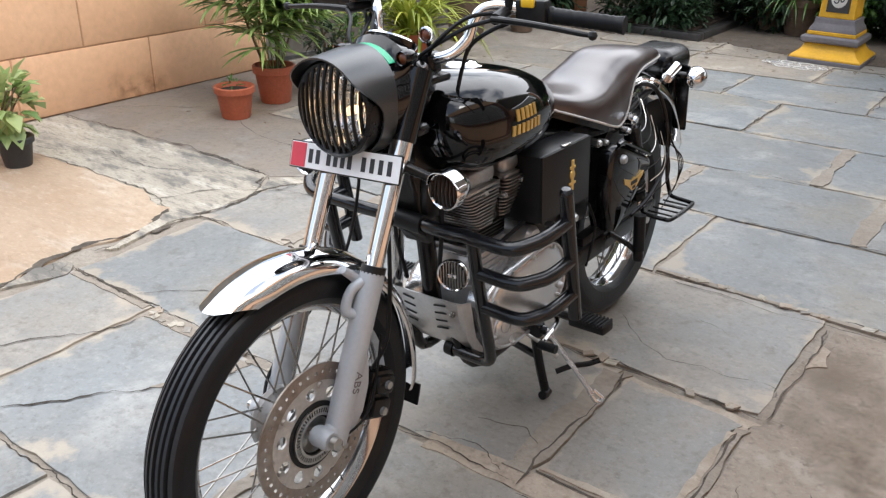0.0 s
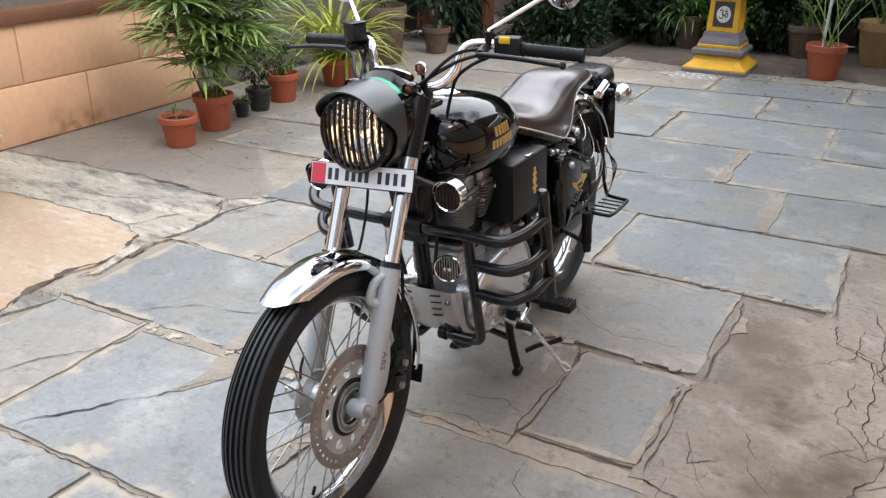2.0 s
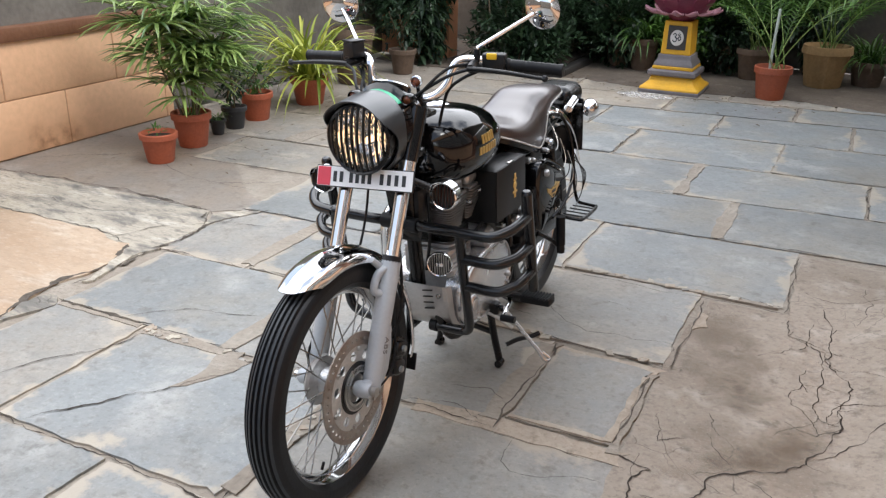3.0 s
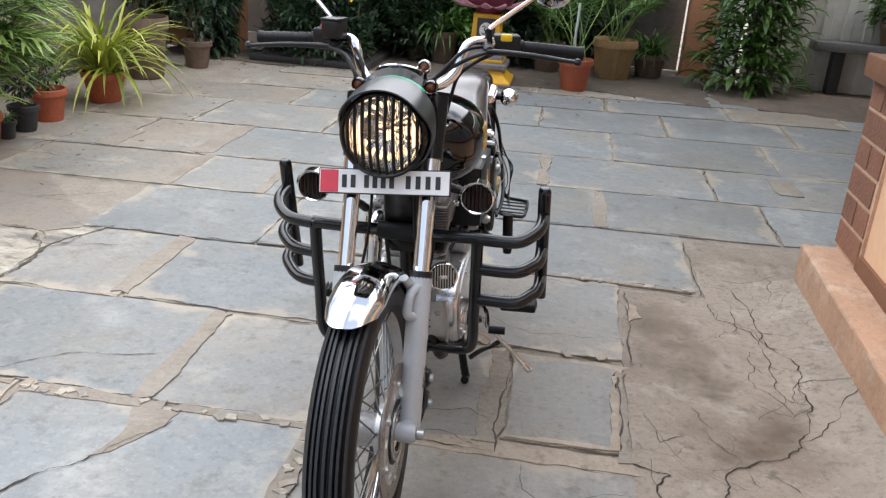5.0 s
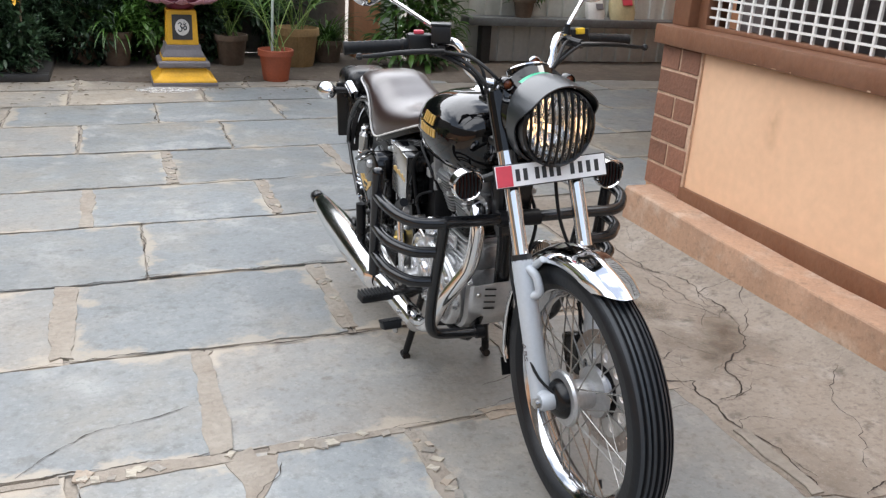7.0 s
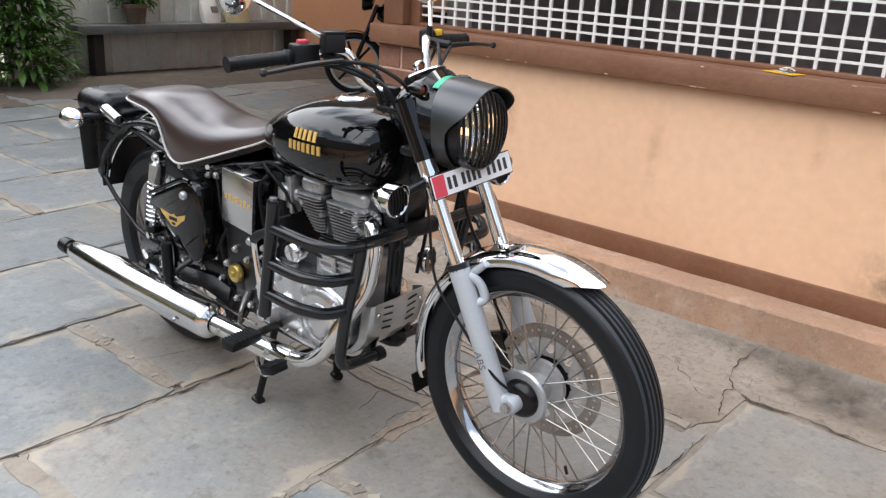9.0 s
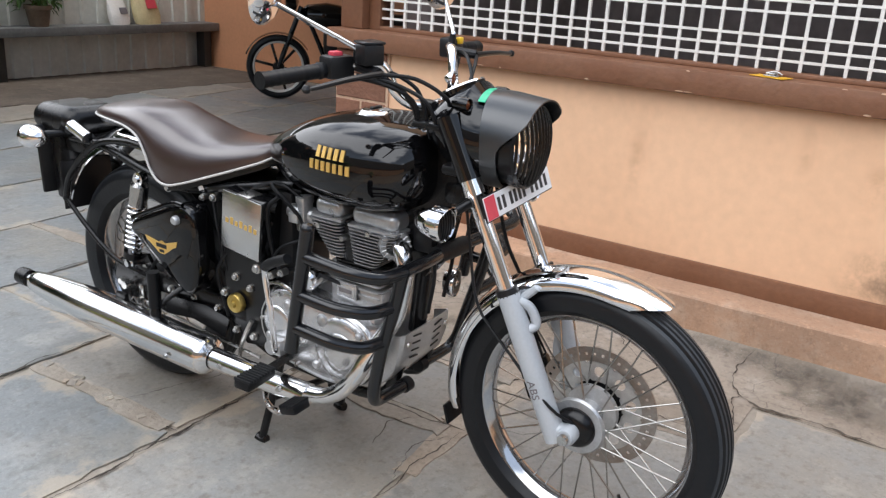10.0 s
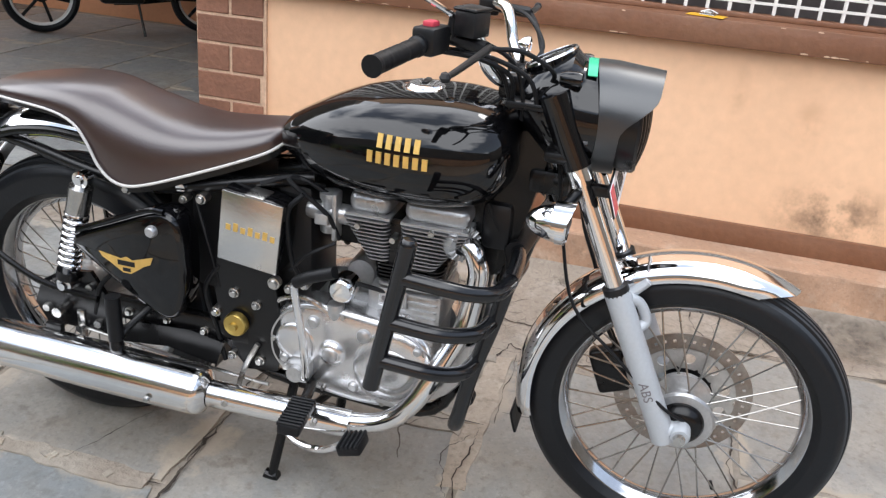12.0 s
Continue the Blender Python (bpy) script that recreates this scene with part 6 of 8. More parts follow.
for s in (1, -1):
    k = 0.62 if s > 0 else 1.0
    add("seat_rail", tube([(s * 0.06, 0.80, 0.715), (s * 0.095 * k, 0.95, 0.690), (s * 0.10 * k, 1.15, 0.650), (s * 0.10 * k, 1.30, 0.665), (s * 0.085 * k, 1.50, 0.70), (s * 0.08 * k, 1.66, 0.70)], 0.013, 12), SATIN, frame_tubes)
    if s < 0:
        add("rear_loop", tube([(s * 0.098, 1.29, 0.732), (s * 0.10, 1.40, 0.735), (s * 0.105, 1.52, 0.705), (s * 0.105, 1.65, 0.60), (s * 0.10, 1.70, 0.51)], 0.010, 10), SATIN, frame_tubes)
    add("seat_tube", tube([(s * 0.055, 0.86, 0.70), (s * 0.085, 0.93, 0.50), (s * 0.09, 0.935, 0.38)], 0.014, 12), SATIN, frame_tubes)
    add("lower_rail", tube([(s * 0.05, 0.46, 0.38), (s * 0.075, 0.52, 0.24), (s * 0.085, 0.70, 0.235), (s * 0.085, 0.92, 0.26), (s * 0.09, 0.95, 0.38)], 0.014, 12), SATIN, frame_tubes)
    add("swing_arm", box(*sorted((s * 0.095, s * 0.122)), 0.92, 1.44, 0.325, 0.378, 0.008), SATIN, frame_tubes)
    if s > 0:
        continue
    add("pivot_plate", moved(slab_shape([(0.87, 0.56), (0.99, 0.56), (1.0, 0.44), (0.985, 0.33), (0.93, 0.27), (0.86, 0.28), (0.85, 0.38)], 0.008, 0.002), Matrix.Translation((s * 0.118 - (0.004 if s > 0 else 0.004), 0, 0)) @ SIDE), SATIN, frame_tubes)
    add("pivot_cap", moved(lathe([(0, 0.016), (0.008, 0.016), (0.010, 0.009), (0.024, 0.007), (0.0265, 0.003), (0.0265, -0.01), (0, -0.01)], 28), Matrix.Translation((s * 0.138, 0.948, 0.386)) @ (ALONG_X if s > 0 else Matrix.Rotation(radians(-90), 4, "Y"))), BRASS, frame_tubes, "brass swing arm pivot cap")
    add("axle_plate", moved(slab_shape([(1.27, 0.285), (1.43, 0.285), (1.455, 0.33), (1.43, 0.39), (1.37, 0.425), (1.30, 0.435), (1.265, 0.38)], 0.012, 0.002), Matrix.Translation((s * 0.125 - 0.006, 0, 0)) @ SIDE), SATIN, frame_tubes)
for s in (1, -1):
    if s > 0:
        continue
    for y, z, r in ((1.30, 0.40, 0.010), (1.42, 0.325, 0.011), (1.29, 0.31, 0.011), (1.395, 0.392, 0.009)):
        add("plate_bolt", moved(lathe([(0, 0.010), (r * 0.8, 0.010), (r, 0.004), (r, -0.004), (0, -0.004)], 12), Matrix.Translation((s * 0.133, y, z)) @ (ALONG_X if s > 0 else Matrix.Rotation(radians(-90), 4, "Y"))), STEEL, frame_tubes)
    add("hanger_plate", moved(slab_shape([(0.98, 0.33), (1.06, 0.345), (1.20, 0.335), (1.26, 0.30), (1.25, 0.275), (1.12, 0.29), (1.0, 0.27)], 0.010, 0.002), Matrix.Translation((s * 0.130 - 0.005, 0, 0)) @ SIDE), SATIN, frame_tubes)
add("inner_fender", loft([[Vector((x, 1.373 + r * math.cos(a), 0.335 + r * math.sin(a))) for x, r in ((-0.07, 0.35), (0.07, 0.35), (0.07, 0.354), (-0.07, 0.354))] for a in (radians(v) for v in range(110, 206, 6))]), PLASTIC, frame_tubes)
add("battery_case", join(box(-0.075, 0.075, 0.80, 1.08, 0.42, 0.70, 0.02), box(-0.06, 0.06, 1.05, 1.14, 0.45, 0.67, 0.02)), PLASTIC, motorcycle, "black plastic case under the seat")

for s in (1, -1):
    shock_a, shock_b = (Vector((-0.142, 1.282, 0.660)), Vector((-0.142, 1.357, 0.400))) if s < 0 else (Vector((0.108, 1.250, 0.665)), Vector((0.108, 1.335, 0.395)))
    d = (shock_b - shock_a)
    shock = add("shock_absorber", tube([shock_a + d * 0.02, shock_a + d * 0.98], 0.013, 14, False), CHROME, motorcycle, "chrome sprung rear shock absorber")
    u = d.normalized().orthogonal().normalized()
    v = d.normalized().cross(u)
    coil = [shock_a + d * (0.30 + 0.52 * k / 96) + (u * math.cos(k / 96 * 2 * math.pi * 9) + v * math.sin(k / 96 * 2 * math.pi * 9)) * 0.0225 for k in range(97)]
    add("spring", tube(coil, 0.0042, 7, False), CHROME if s < 0 else SATIN, shock)
    add("shock_sleeve", tube([shock_a + d * 0.07, shock_a + d * 0.30], 0.0245, 20, False), STEEL if s < 0 else SATIN, shock)
    add("shock_foot", tube([shock_a + d * 0.85, shock_a + d * 0.93], 0.024, 18, False), SATIN, shock)
    for q in (shock_a, shock_b):
        add("shock_nut", moved(lathe([(0, 0.018), (0.009, 0.018), (0.011, 0.010), (0.018, 0.009), (0.018, -0.012), (0, -0.012)], 16), Matrix.Translation(q) @ (ALONG_X if s > 0 else Matrix.Rotation(radians(-90), 4, "Y"))), CHROME, shock)

# -- side covers and boxes --
SIDE_OUTLINE = [(1.312, 0.530), (1.292, 0.556), (1.215, 0.590), (1.125, 0.628), (1.085, 0.632), (1.060, 0.61), (1.050, 0.55), (1.054, 0.46), (1.072, 0.405), (1.096, 0.388), (1.125, 0.396), (1.19, 0.436), (1.26, 0.485), (1.302, 0.515)]
for s in (1, -1):
    outline = smooth_line([(y, z, 0) for y, z in SIDE_OUTLINE], 3, True)
    bm = slab_shape([(p.x, p.y) for p in outline], 0.062, 0.012)
    bm = moved(bm, Matrix.Translation((0.088, 0, 0)) @ SIDE)
    cover = add("side_cover", bm if s > 0 else mirrored(bm), BLACK, motorcycle, "black triangular side cover with gold winged badge", sharp=60)
    wing = [(1.27, 0.505), (1.215, 0.497), (1.20, 0.503), (1.185, 0.497), (1.13, 0.513), (1.138, 0.495), (1.155, 0.488), (1.17, 0.478), (1.19, 0.466), (1.21, 0.466), (1.228, 0.476), (1.245, 0.486), (1.262, 0.494)]
    bm = moved(slab_shape([(1.196 + (y - 1.20) * 0.90, 0.490 + (z - 0.488) * 1.0) for y, z in wing], 0.0025), Matrix.Translation((0.1495, 0, 0.016)) @ SIDE)
    add("winged_badge", bm if s > 0 else mirrored(bm), GOLD, cover, "gold winged badge", smooth=False)
    bm = moved(join(*(box(y0, y1, z0, z1, 0, 0.0012) for y0, y1, z0, z1 in ((1.176, 1.216, 0.485, 0.496), (1.187, 1.205, 0.472, 0.480)))), Matrix.Translation((0.1516, 0, 0.016)) @ SIDE)
    add("badge_bar", bm if s > 0 else mirrored(bm), PLASTIC, cover, smooth=False)
    add("cover_knob", moved(lathe([(0, 0.012), (0.009, 0.011), (0.0125, 0.006), (0.0125, -0.01), (0, -0.01)], 18), Matrix.Translation((s * 0.152, 1.115, 0.592)) @ (ALONG_X if s > 0 else Matrix.Rotation(radians(-90), 4, "Y"))), ALLOY, cover)
    rail = [(s * 0.152, y, z) for y, z in ((1.292, 0.562), (1.215, 0.597), (1.125, 0.635), (1.085, 0.638))]
    add("cover_trim", tube(rail, 0.006, 8), BLACK, cover)
    y_box, deep = ((0.697, 0.932), 0.03) if s > 0 else ((0.836, 0.970), 0.075)
    bm = box(deep, 0.146, *y_box, 0.540 if s > 0 else 0.522, 0.703 if s > 0 else 0.697, 0.006)
    side_box = add("side_box", bm if s > 0 else mirrored(bm), PLASTIC if s > 0 else BLACK, motorcycle, "black metal side box" + (" with gold emblem" if s > 0 else " with a mirror-polished face"))
    bm = box(0.1455, 0.1495, y_box[0] + 0.002, y_box[1] - 0.002, 0.542 if s > 0 else 0.524, 0.701 if s > 0 else 0.695, 0.0015)
    if s < 0:
        add("box_face", mirrored(bm), PLATEMETAL, side_box, "dull silver steel plate")
        add("box_mark", mirrored(join(*(box(0.1492, 0.1502, 0.848 + 0.016 * k, 0.858 + 0.016 * k, 0.603, 0.617 + 0.006 * (k % 2)) for k in range(7)))), GOLD, side_box, smooth=False)
    else:
        add("box_face", bm, PLASTIC, side_box)
        crest = moved(lathe([(0, 0.003), (0.010, 0.003), (0.012, 0.0), (0, 0)], 12), Matrix.Translation((0.1495, 0.84, 0.625)) @ ALONG_X)
        add("crest", join(crest, box(0.149, 0.152, 0.834, 0.846, 0.585, 0.662, 0.001, 1), box(0.149, 0.152, 0.824, 0.856, 0.60, 0.607, 0.001, 1), box(0.149, 0.152, 0.827, 0.853, 0.64, 0.647, 0.001, 1)), GOLD, side_box, "gold crest emblem")
    add("box_bolt", moved(lathe([(0, 0.012), (0.008, 0.012), (0.010, 0.006), (0.013, 0.005), (0.013, -0.01), (0, -0.01)], 14), Matrix.Translation((s * 0.150, 0.85, 0.512)) @ (ALONG_X if s > 0 else Matrix.Rotation(radians(-90), 4, "Y"))), STEEL, side_box)
    add("box_lid_bar", box(*((0.135, 0.148) if s > 0 else (-0.15, -0.10)), *((0.80, 0.84) if s > 0 else (0.88, 0.92)), 0.702 if s > 0 else 0.694, 0.706 if s > 0 else 0.700, 0.002), STEEL, side_box)

# the cover on the exhaust side stands further out
for ob in [o for o in motorcycle.children if o.name.startswith("side_cover") and o.data.vertices[0].co.x < 0]:
    for piece in [ob] + list(ob.children):
        for v in piece.data.vertices:
            v.co.x -= 0.030
            v.co.y -= 0.028 if "badge" in piece.name else 0.014

# the plated box hangs a little askew
for ob in [side_box] + [c for c in side_box.children if not c.name.startswith("box_bolt")]:
    for v in ob.data.vertices:
        y, z = v.co.y - 0.903, (v.co.z - 0.610) * 0.89
        v.co.y, v.co.z = 0.903 + y * math.cos(radians(7)) - z * math.sin(radians(7)), 0.612 + y * math.sin(radians(7)) + z * math.cos(radians(7))

# -- engine --
engine = add("engine", join(box(-0.09, 0.09, 0.53, 0.88, 0.255, 0.45, 0.03), box(-0.075, 0.075, 0.52, 0.68, 0.43, 0.505, 0.012)), ALLOY, motorcycle, "single cylinder air cooled engine in polished and cast alloy")
CASE = [(0.886, 0.365), (0.875, 0.31), (0.83, 0.272), (0.76, 0.252), (0.66, 0.243), (0.57, 0.256), (0.527, 0.30), (0.512, 0.36), (0.53, 0.415), (0.59, 0.448), (0.66, 0.455), (0.73, 0.462), (0.80, 0.462), (0.86, 0.43)]
for s in (1, -1):
    outline = smooth_line([(y, z, 0) for y, z in CASE], 4, True)
    dome = [[Vector((h, 0.70 + (p.x - 0.70) * k, 0.355 + (p.y - 0.355) * k)) for p in outline] for k, h in ((1.0, 0.062), (1.0, 0.104), (0.985, 0.112), (0.95, 0.117), (0.86, 0.121), (0.70, 0.1245), (0.48, 0.127), (0.25, 0.128), (0.05, 0.1285))]
    bm = loft(dome)
    cover = add("engine_cover", bm if s > 0 else mirrored(bm), POLISHED, engine, "polished alloy engine side cover", sharp=50)
    turn = ALONG_X if s > 0 else Matrix.Rotation(radians(-90), 4, "Y")
    for y, z, r, h, mat in (((0.603, 0.345, 0.090, 0.012, POLISHED), (0.603, 0.345, 0.060, 0.019, POLISHED), (0.733, 0.362, 0.031, 0.020, POLISHED), (0.733, 0.362, 0.022, 0.024, ALLOY), (0.815, 0.365, 0.048, 0.010, POLISHED)) if s < 0 else ((0.575, 0.325, 0.034, 0.010, POLISHED), (0.575, 0.325, 0.020, 0.013, ALLOY))):
        add("cover_boss", moved(lathe([(0, h), (r * 0.55, h * 0.97), (r * 0.8, h * 0.8), (r * 0.93, h * 0.5), (r, h * 0.1), (r * 1.03, -0.012), (0, -0.012)], 36), Matrix.Translation((s * 0.122, y, z)) @ turn), mat, cover)
    for k in range(9):
        p = outline[k * len(outline) // 9]
        c = Vector((0.70 + (p.x - 0.70) * 0.90, 0.355 + (p.y - 0.355) * 0.88))
        add("cover_screw", moved(lathe([(0, 0.006), (0.005, 0.006), (0.006, 0.002), (0.006, -0.02), (0, -0.02)], 10), Matrix.Translation((s * 0.122, c.x, c.y)) @ turn), STEEL, cover)
for s in (1, -1):
    turn = ALONG_X if s > 0 else Matrix.Rotation(radians(-90), 4, "Y")
    rim_line = [(s * 0.1195, 0.70 + (p.x - 0.70) * 0.93, 0.355 + (p.y - 0.355) * 0.92) for p in outline[::3]]
    add("cover_seam", tube(rim_line, 0.0035, 6, closed=True, per=3), ALLOY, engine)
    for y, z, r in ((0.665, 0.415, 0.016), (0.55, 0.405, 0.010), (0.685, 0.288, 0.012), (0.84, 0.325, 0.012), (0.775, 0.425, 0.014)) if s < 0 else ((0.84, 0.325, 0.010),):
        add("case_boss", moved(lathe([(0, 0.010), (r * 0.6, 0.0095), (r * 0.9, 0.006), (r, 0), (r, -0.02), (0, -0.02)], 18), Matrix.Translation((s * 0.124, y, z)) @ turn), ALLOY, engine)
add("points_cover", moved(lathe([(0, 0.012), (0.018, 0.011), (0.023, 0.005), (0.0245, -0.002), (0.022, -0.03), (0, -0.03)], 28), Matrix.Translation((-0.112, 0.719, 0.505)) @ Matrix.Rotation(radians(-90), 4, "Y") @ Matrix.Scale(1.22, 4)), CHROME, engine, "round chrome cover")
add("filler_cap", moved(lathe([(0, 0.018), (0.016, 0.018), (0.018, 0.012), (0.018, 0), (0.013, -0.02), (0, -0.02)], 20), Matrix.Translation((-0.110, 0.733, 0.452))), ALLOY, engine)
add("starter_motor", moved(lathe([(0, -0.06), (0.03, -0.06), (0.034, -0.05), (0.034, 0.05), (0.026, 0.06), (0, 0.06)], 24), Matrix.Translation((0.06, 0.72, 0.49)) @ ALONG_X), ALLOY, engine)
def fin_stack(z0, z1, count, low, high, mat, name, thin=0.0034, round_=0.016):
    """Cooling fins whose outline (half width, y from, y to) goes from low to high."""
    a, b = Vector(low), Vector(high)
    for i in range(count):
        hx, y0, y1 = a + (b - a) * (i / max(1, count - 1))
        z = z0 + (z1 - z0) * (i + 0.5) / count
        bm = box(-hx, hx, y0, y1, z - thin / 2, z + thin / 2)
        bmesh.ops.bevel(bm, geom=[e for e in bm.edges if abs(e.verts[0].co.z - e.verts[1].co.z) > thin / 2], offset=round_, segments=4, affect="EDGES", profile=0.5)
        add("fin", bm, mat, engine, sharp=40)
    hx, y0, y1 = (a + b) / 2
    # The head's core goes black to stand in for shade between its fins.
    return add(name, box(-min(a.x, b.x) + 0.018, min(a.x, b.x) - 0.018, max(low[1], high[1]) + 0.014, min(low[2], high[2]) - 0.012, z0, z1, 0.003), SATIN if mat is FINS else mat, engine)


fin_stack(0.430, 0.528, 6, (0.080, 0.528, 0.652), (0.082, 0.526, 0.655), ALLOY, "cylinder_base", 0.0045, 0.012)
fin_stack(0.526, 0.566, 5, (0.078, 0.528, 0.665), (0.078, 0.524, 0.668), SATIN, "cylinder_barrel", 0.0030, 0.02)
fin_stack(0.562, 0.662, 11, (0.080, 0.538, 0.610), (0.100, 0.472, 0.610), FINS, "cylinder_head", 0.0026)
fin_stack(0.566, 0.662, 11, (0.080, 0.634, 0.684), (0.098, 0.634, 0.730), FINS, "cylinder_head", 0.0026)
add("head_web", box(-0.074, 0.074, 0.606, 0.638, 0.56, 0.665, 0.004), SATIN, engine)
for s in (1, -1):
    for y, z in ((0.622, 0.628), (0.695, 0.645), (0.545, 0.655)):
        add("head_bolt", moved(lathe([(0, 0.008), (0.006, 0.008), (0.0075, 0.005), (0.0075, -0.03), (0, -0.03)], 10), Matrix.Translation((s * 0.094, y, z)) @ (ALONG_X if s > 0 else Matrix.Rotation(radians(-90), 4, "Y"))), STEEL, engine)
for y0, y1, hx in ((0.476, 0.606, 0.088), (0.636, 0.722, 0.084)):
    add("rocker_flange", box(-hx - 0.006, hx + 0.006, y0 - 0.004, y1 + 0.004, 0.660, 0.668, 0.003), ALLOY, engine)
    add("rocker_cover", box(-hx, hx, y0, y1, 0.665, 0.710, 0.019, 5), ALLOY, engine, "smooth alloy rocker cover", sharp=60)
add("engine_plate", box(-0.0865, -0.080, 0.590, 0.654, 0.470, 0.512, 0.003), ALLOY, engine, "cast maker's plate")
add("plate_rim", box(-0.0880, -0.0862, 0.595, 0.649, 0.474, 0.508, 0.001), POLISHED, engine)
add("plate_bar", box(-0.0892, -0.0878, 0.602, 0.642, 0.486, 0.497, 0.0004, 1), GREYPAINT, engine)
port = Matrix.Translation((-0.070, 0.490, 0.636)) @ Vector((0, 0, 1)).rotation_difference(Vector((-0.66, -0.74, -0.08))).to_matrix().to_4x4()
boss = add("exhaust_port", moved(lathe([(0.020, -0.04), (0.036, -0.03), (0.038, 0.0), (0.034, 0.010), (0.024, 0.012), (0.0225, 0.0)], 28, True), port), ALLOY, engine)
for k in range(16):
    add("port_rib", moved(box(0.022, 0.037, -0.0016, 0.0016, -0.004, 0.014, 0.0008, 1), port @ Matrix.Rotation(2 * math.pi * k / 16, 4, "Z")), ALLOY, engine, smooth=False)
add("throttle_body", join(moved(lathe([(0, -0.05), (0.026, -0.05), (0.028, -0.03), (0.022, -0.02), (0.022, 0.03), (0.028, 0.04), (0.028, 0.055), (0, 0.055)], 22), Matrix.Translation((-0.065, 0.765, 0.650)) @ Matrix.Scale(0.8, 4)), moved(lathe([(0.02, -0.06), (0.026, -0.05), (0.024, 0.05), (0.02, 0.06)], 20, True), Matrix.Translation((-0.065, 0.765, 0.650)) @ ALONG_Y @ Matrix.Scale(0.8, 4)), box(-0.105, -0.085, 0.755, 0.785, 0.635, 0.66, 0.004), box(-0.095, -0.06, 0.742, 0.752, 0.60, 0.70, 0.003)), ALLOY, engine, "cast throttle body")
add("intake_hose", tube([(-0.04, 0.70, 0.635), (-0.045, 0.765, 0.645), (-0.045, 0.85, 0.64)], 0.022, 14), RUBBER, engine)
for pts in ([(-0.06, 0.78, 0.70), (-0.1, 0.84, 0.72), (-0.1, 0.76, 0.66), (-0.08, 0.74, 0.60)], [(-0.10, 0.90, 0.70), (-0.085, 0.83, 0.72), (-0.07, 0.77, 0.69)], [(-0.08, 0.62, 0.50), (-0.10, 0.72, 0.52), (-0.09, 0.80, 0.50), (-0.08, 0.86, 0.46)], [(0.08, 0.60, 0.50), (0.10, 0.70, 0.54), (0.08, 0.80, 0.56)], [(0.05, 0.45, 0.70), (0.07, 0.42, 0.60), (0.05, 0.43, 0.48)], [(-0.05, 0.45, 0.72), (-0.04, 0.40, 0.60), (-0.03, 0.42, 0.47)]):
    add("hose", tube(pts, 0.005, 8), RUBBER, engine)

horn_pose = Matrix.Translation((0.093, 0.426, 0.504)) @ Matrix.Rotation(radians(14), 4, "Z") @ ALONG_Y @ Matrix.Scale(0.86, 4)
horn = add("horn", moved(lathe([(0, 0.03), (0.03, 0.028), (0.040, 0.012), (0.043, 0.0), (0.041, -0.006), (0.037, -0.004)], 32), horn_pose), CHROME, motorcycle, "round chrome horn with a slotted face")
add("horn_face", moved(lathe([(0, -0.002), (0.037, -0.002), (0.037, 0.004), (0, 0.004)], 28), horn_pose), PLASTIC, horn)
for i in range(9):
    x = -0.030 + 0.0075 * i
    h = math.sqrt(0.036 ** 2 - x * x)
    add("horn_bar", moved(box(x - 0.0016, x + 0.0016, -h, h, -0.0075, -0.001), horn_pose), STEEL, horn, smooth=False)
add("horn_hub", moved(box(-0.012, 0.012, -0.006, 0.006, -0.009, -0.004, 0.002), horn_pose), CHROME, horn)
# bash plate with pressed slots
PLATE_LINE = ((0.438, 0.428, 0.098), (0.440, 0.405, 0.100), (0.446, 0.37, 0.100), (0.458, 0.33, 0.098), (0.485, 0.295, 0.094), (0.53, 0.262, 0.088), (0.60, 0.240, 0.078))
plate = []
for y, z, w in PLATE_LINE:
    xs = (-w, -w, -w + 0.008, -0.03, 0.03, w - 0.008, w, w)
    dy = (0.040, 0.010, 0.002, 0, 0, 0.002, 0.010, 0.045)
    plate.append([Vector((x, y + b, z - 0.3 * b)) for x, b in zip(xs, dy)] + [Vector((x * 0.975, y + b + 0.003, z - 0.3 * b)) for x, b in list(zip(xs, dy))[::-1]])
bash = add("bash_plate", loft(plate), BRUSHED, motorcycle, "thin brushed alloy bash plate with slots", sharp=40)
for i in range(4):
    z = 0.412 - 0.020 * i
    y = 0.4385 + 0.0036 * i
    for x in (-0.062, 0.026):
        add("plate_slot", moved(box(-0.016, 0.016, -0.0016, 0.001, -0.0016, 0.0016), Matrix.Translation((x + 0.018, y, z)) @ Matrix.Rotation(radians(8 if x < 0 else -8), 4, "Y")), PLASTIC, bash, smooth=False)
for x in (-0.078, 0.078):
    add("plate_screw", moved(lathe([(0, 0.005), (0.006, 0.004), (0.008, 0), (0, 0)], 12), Matrix.Translation((x, 0.4395, 0.398)) @ Matrix.Rotation(radians(90), 4, "X")), STEEL, bash)

# -- exhaust --
exhaust = add("exhaust_pipe", tube([(-0.058, 0.502, 0.636), (-0.073, 0.470, 0.630), (-0.081, 0.453, 0.603), (-0.083, 0.449, 0.570), (-0.090, 0.456, 0.510), (-0.100, 0.465, 0.466), (-0.117, 0.480, 0.430), (-0.147, 0.510, 0.369), (-0.163, 0.538, 0.314), (-0.169, 0.582, 0.264), (-0.171, 0.650, 0.236), (-0.176, 0.82, 0.228), (-0.186, 1.02, 0.234)], 0.0205, 18, per=8), EXHAUST, motorcycle, "chrome exhaust pipe")
add("heat_shield", tube([(-0.173, 0.67, 0.227), (-0.179, 0.82, 0.229), (-0.187, 0.99, 0.234)], 0.0300, 20), EXHAUST, exhaust)
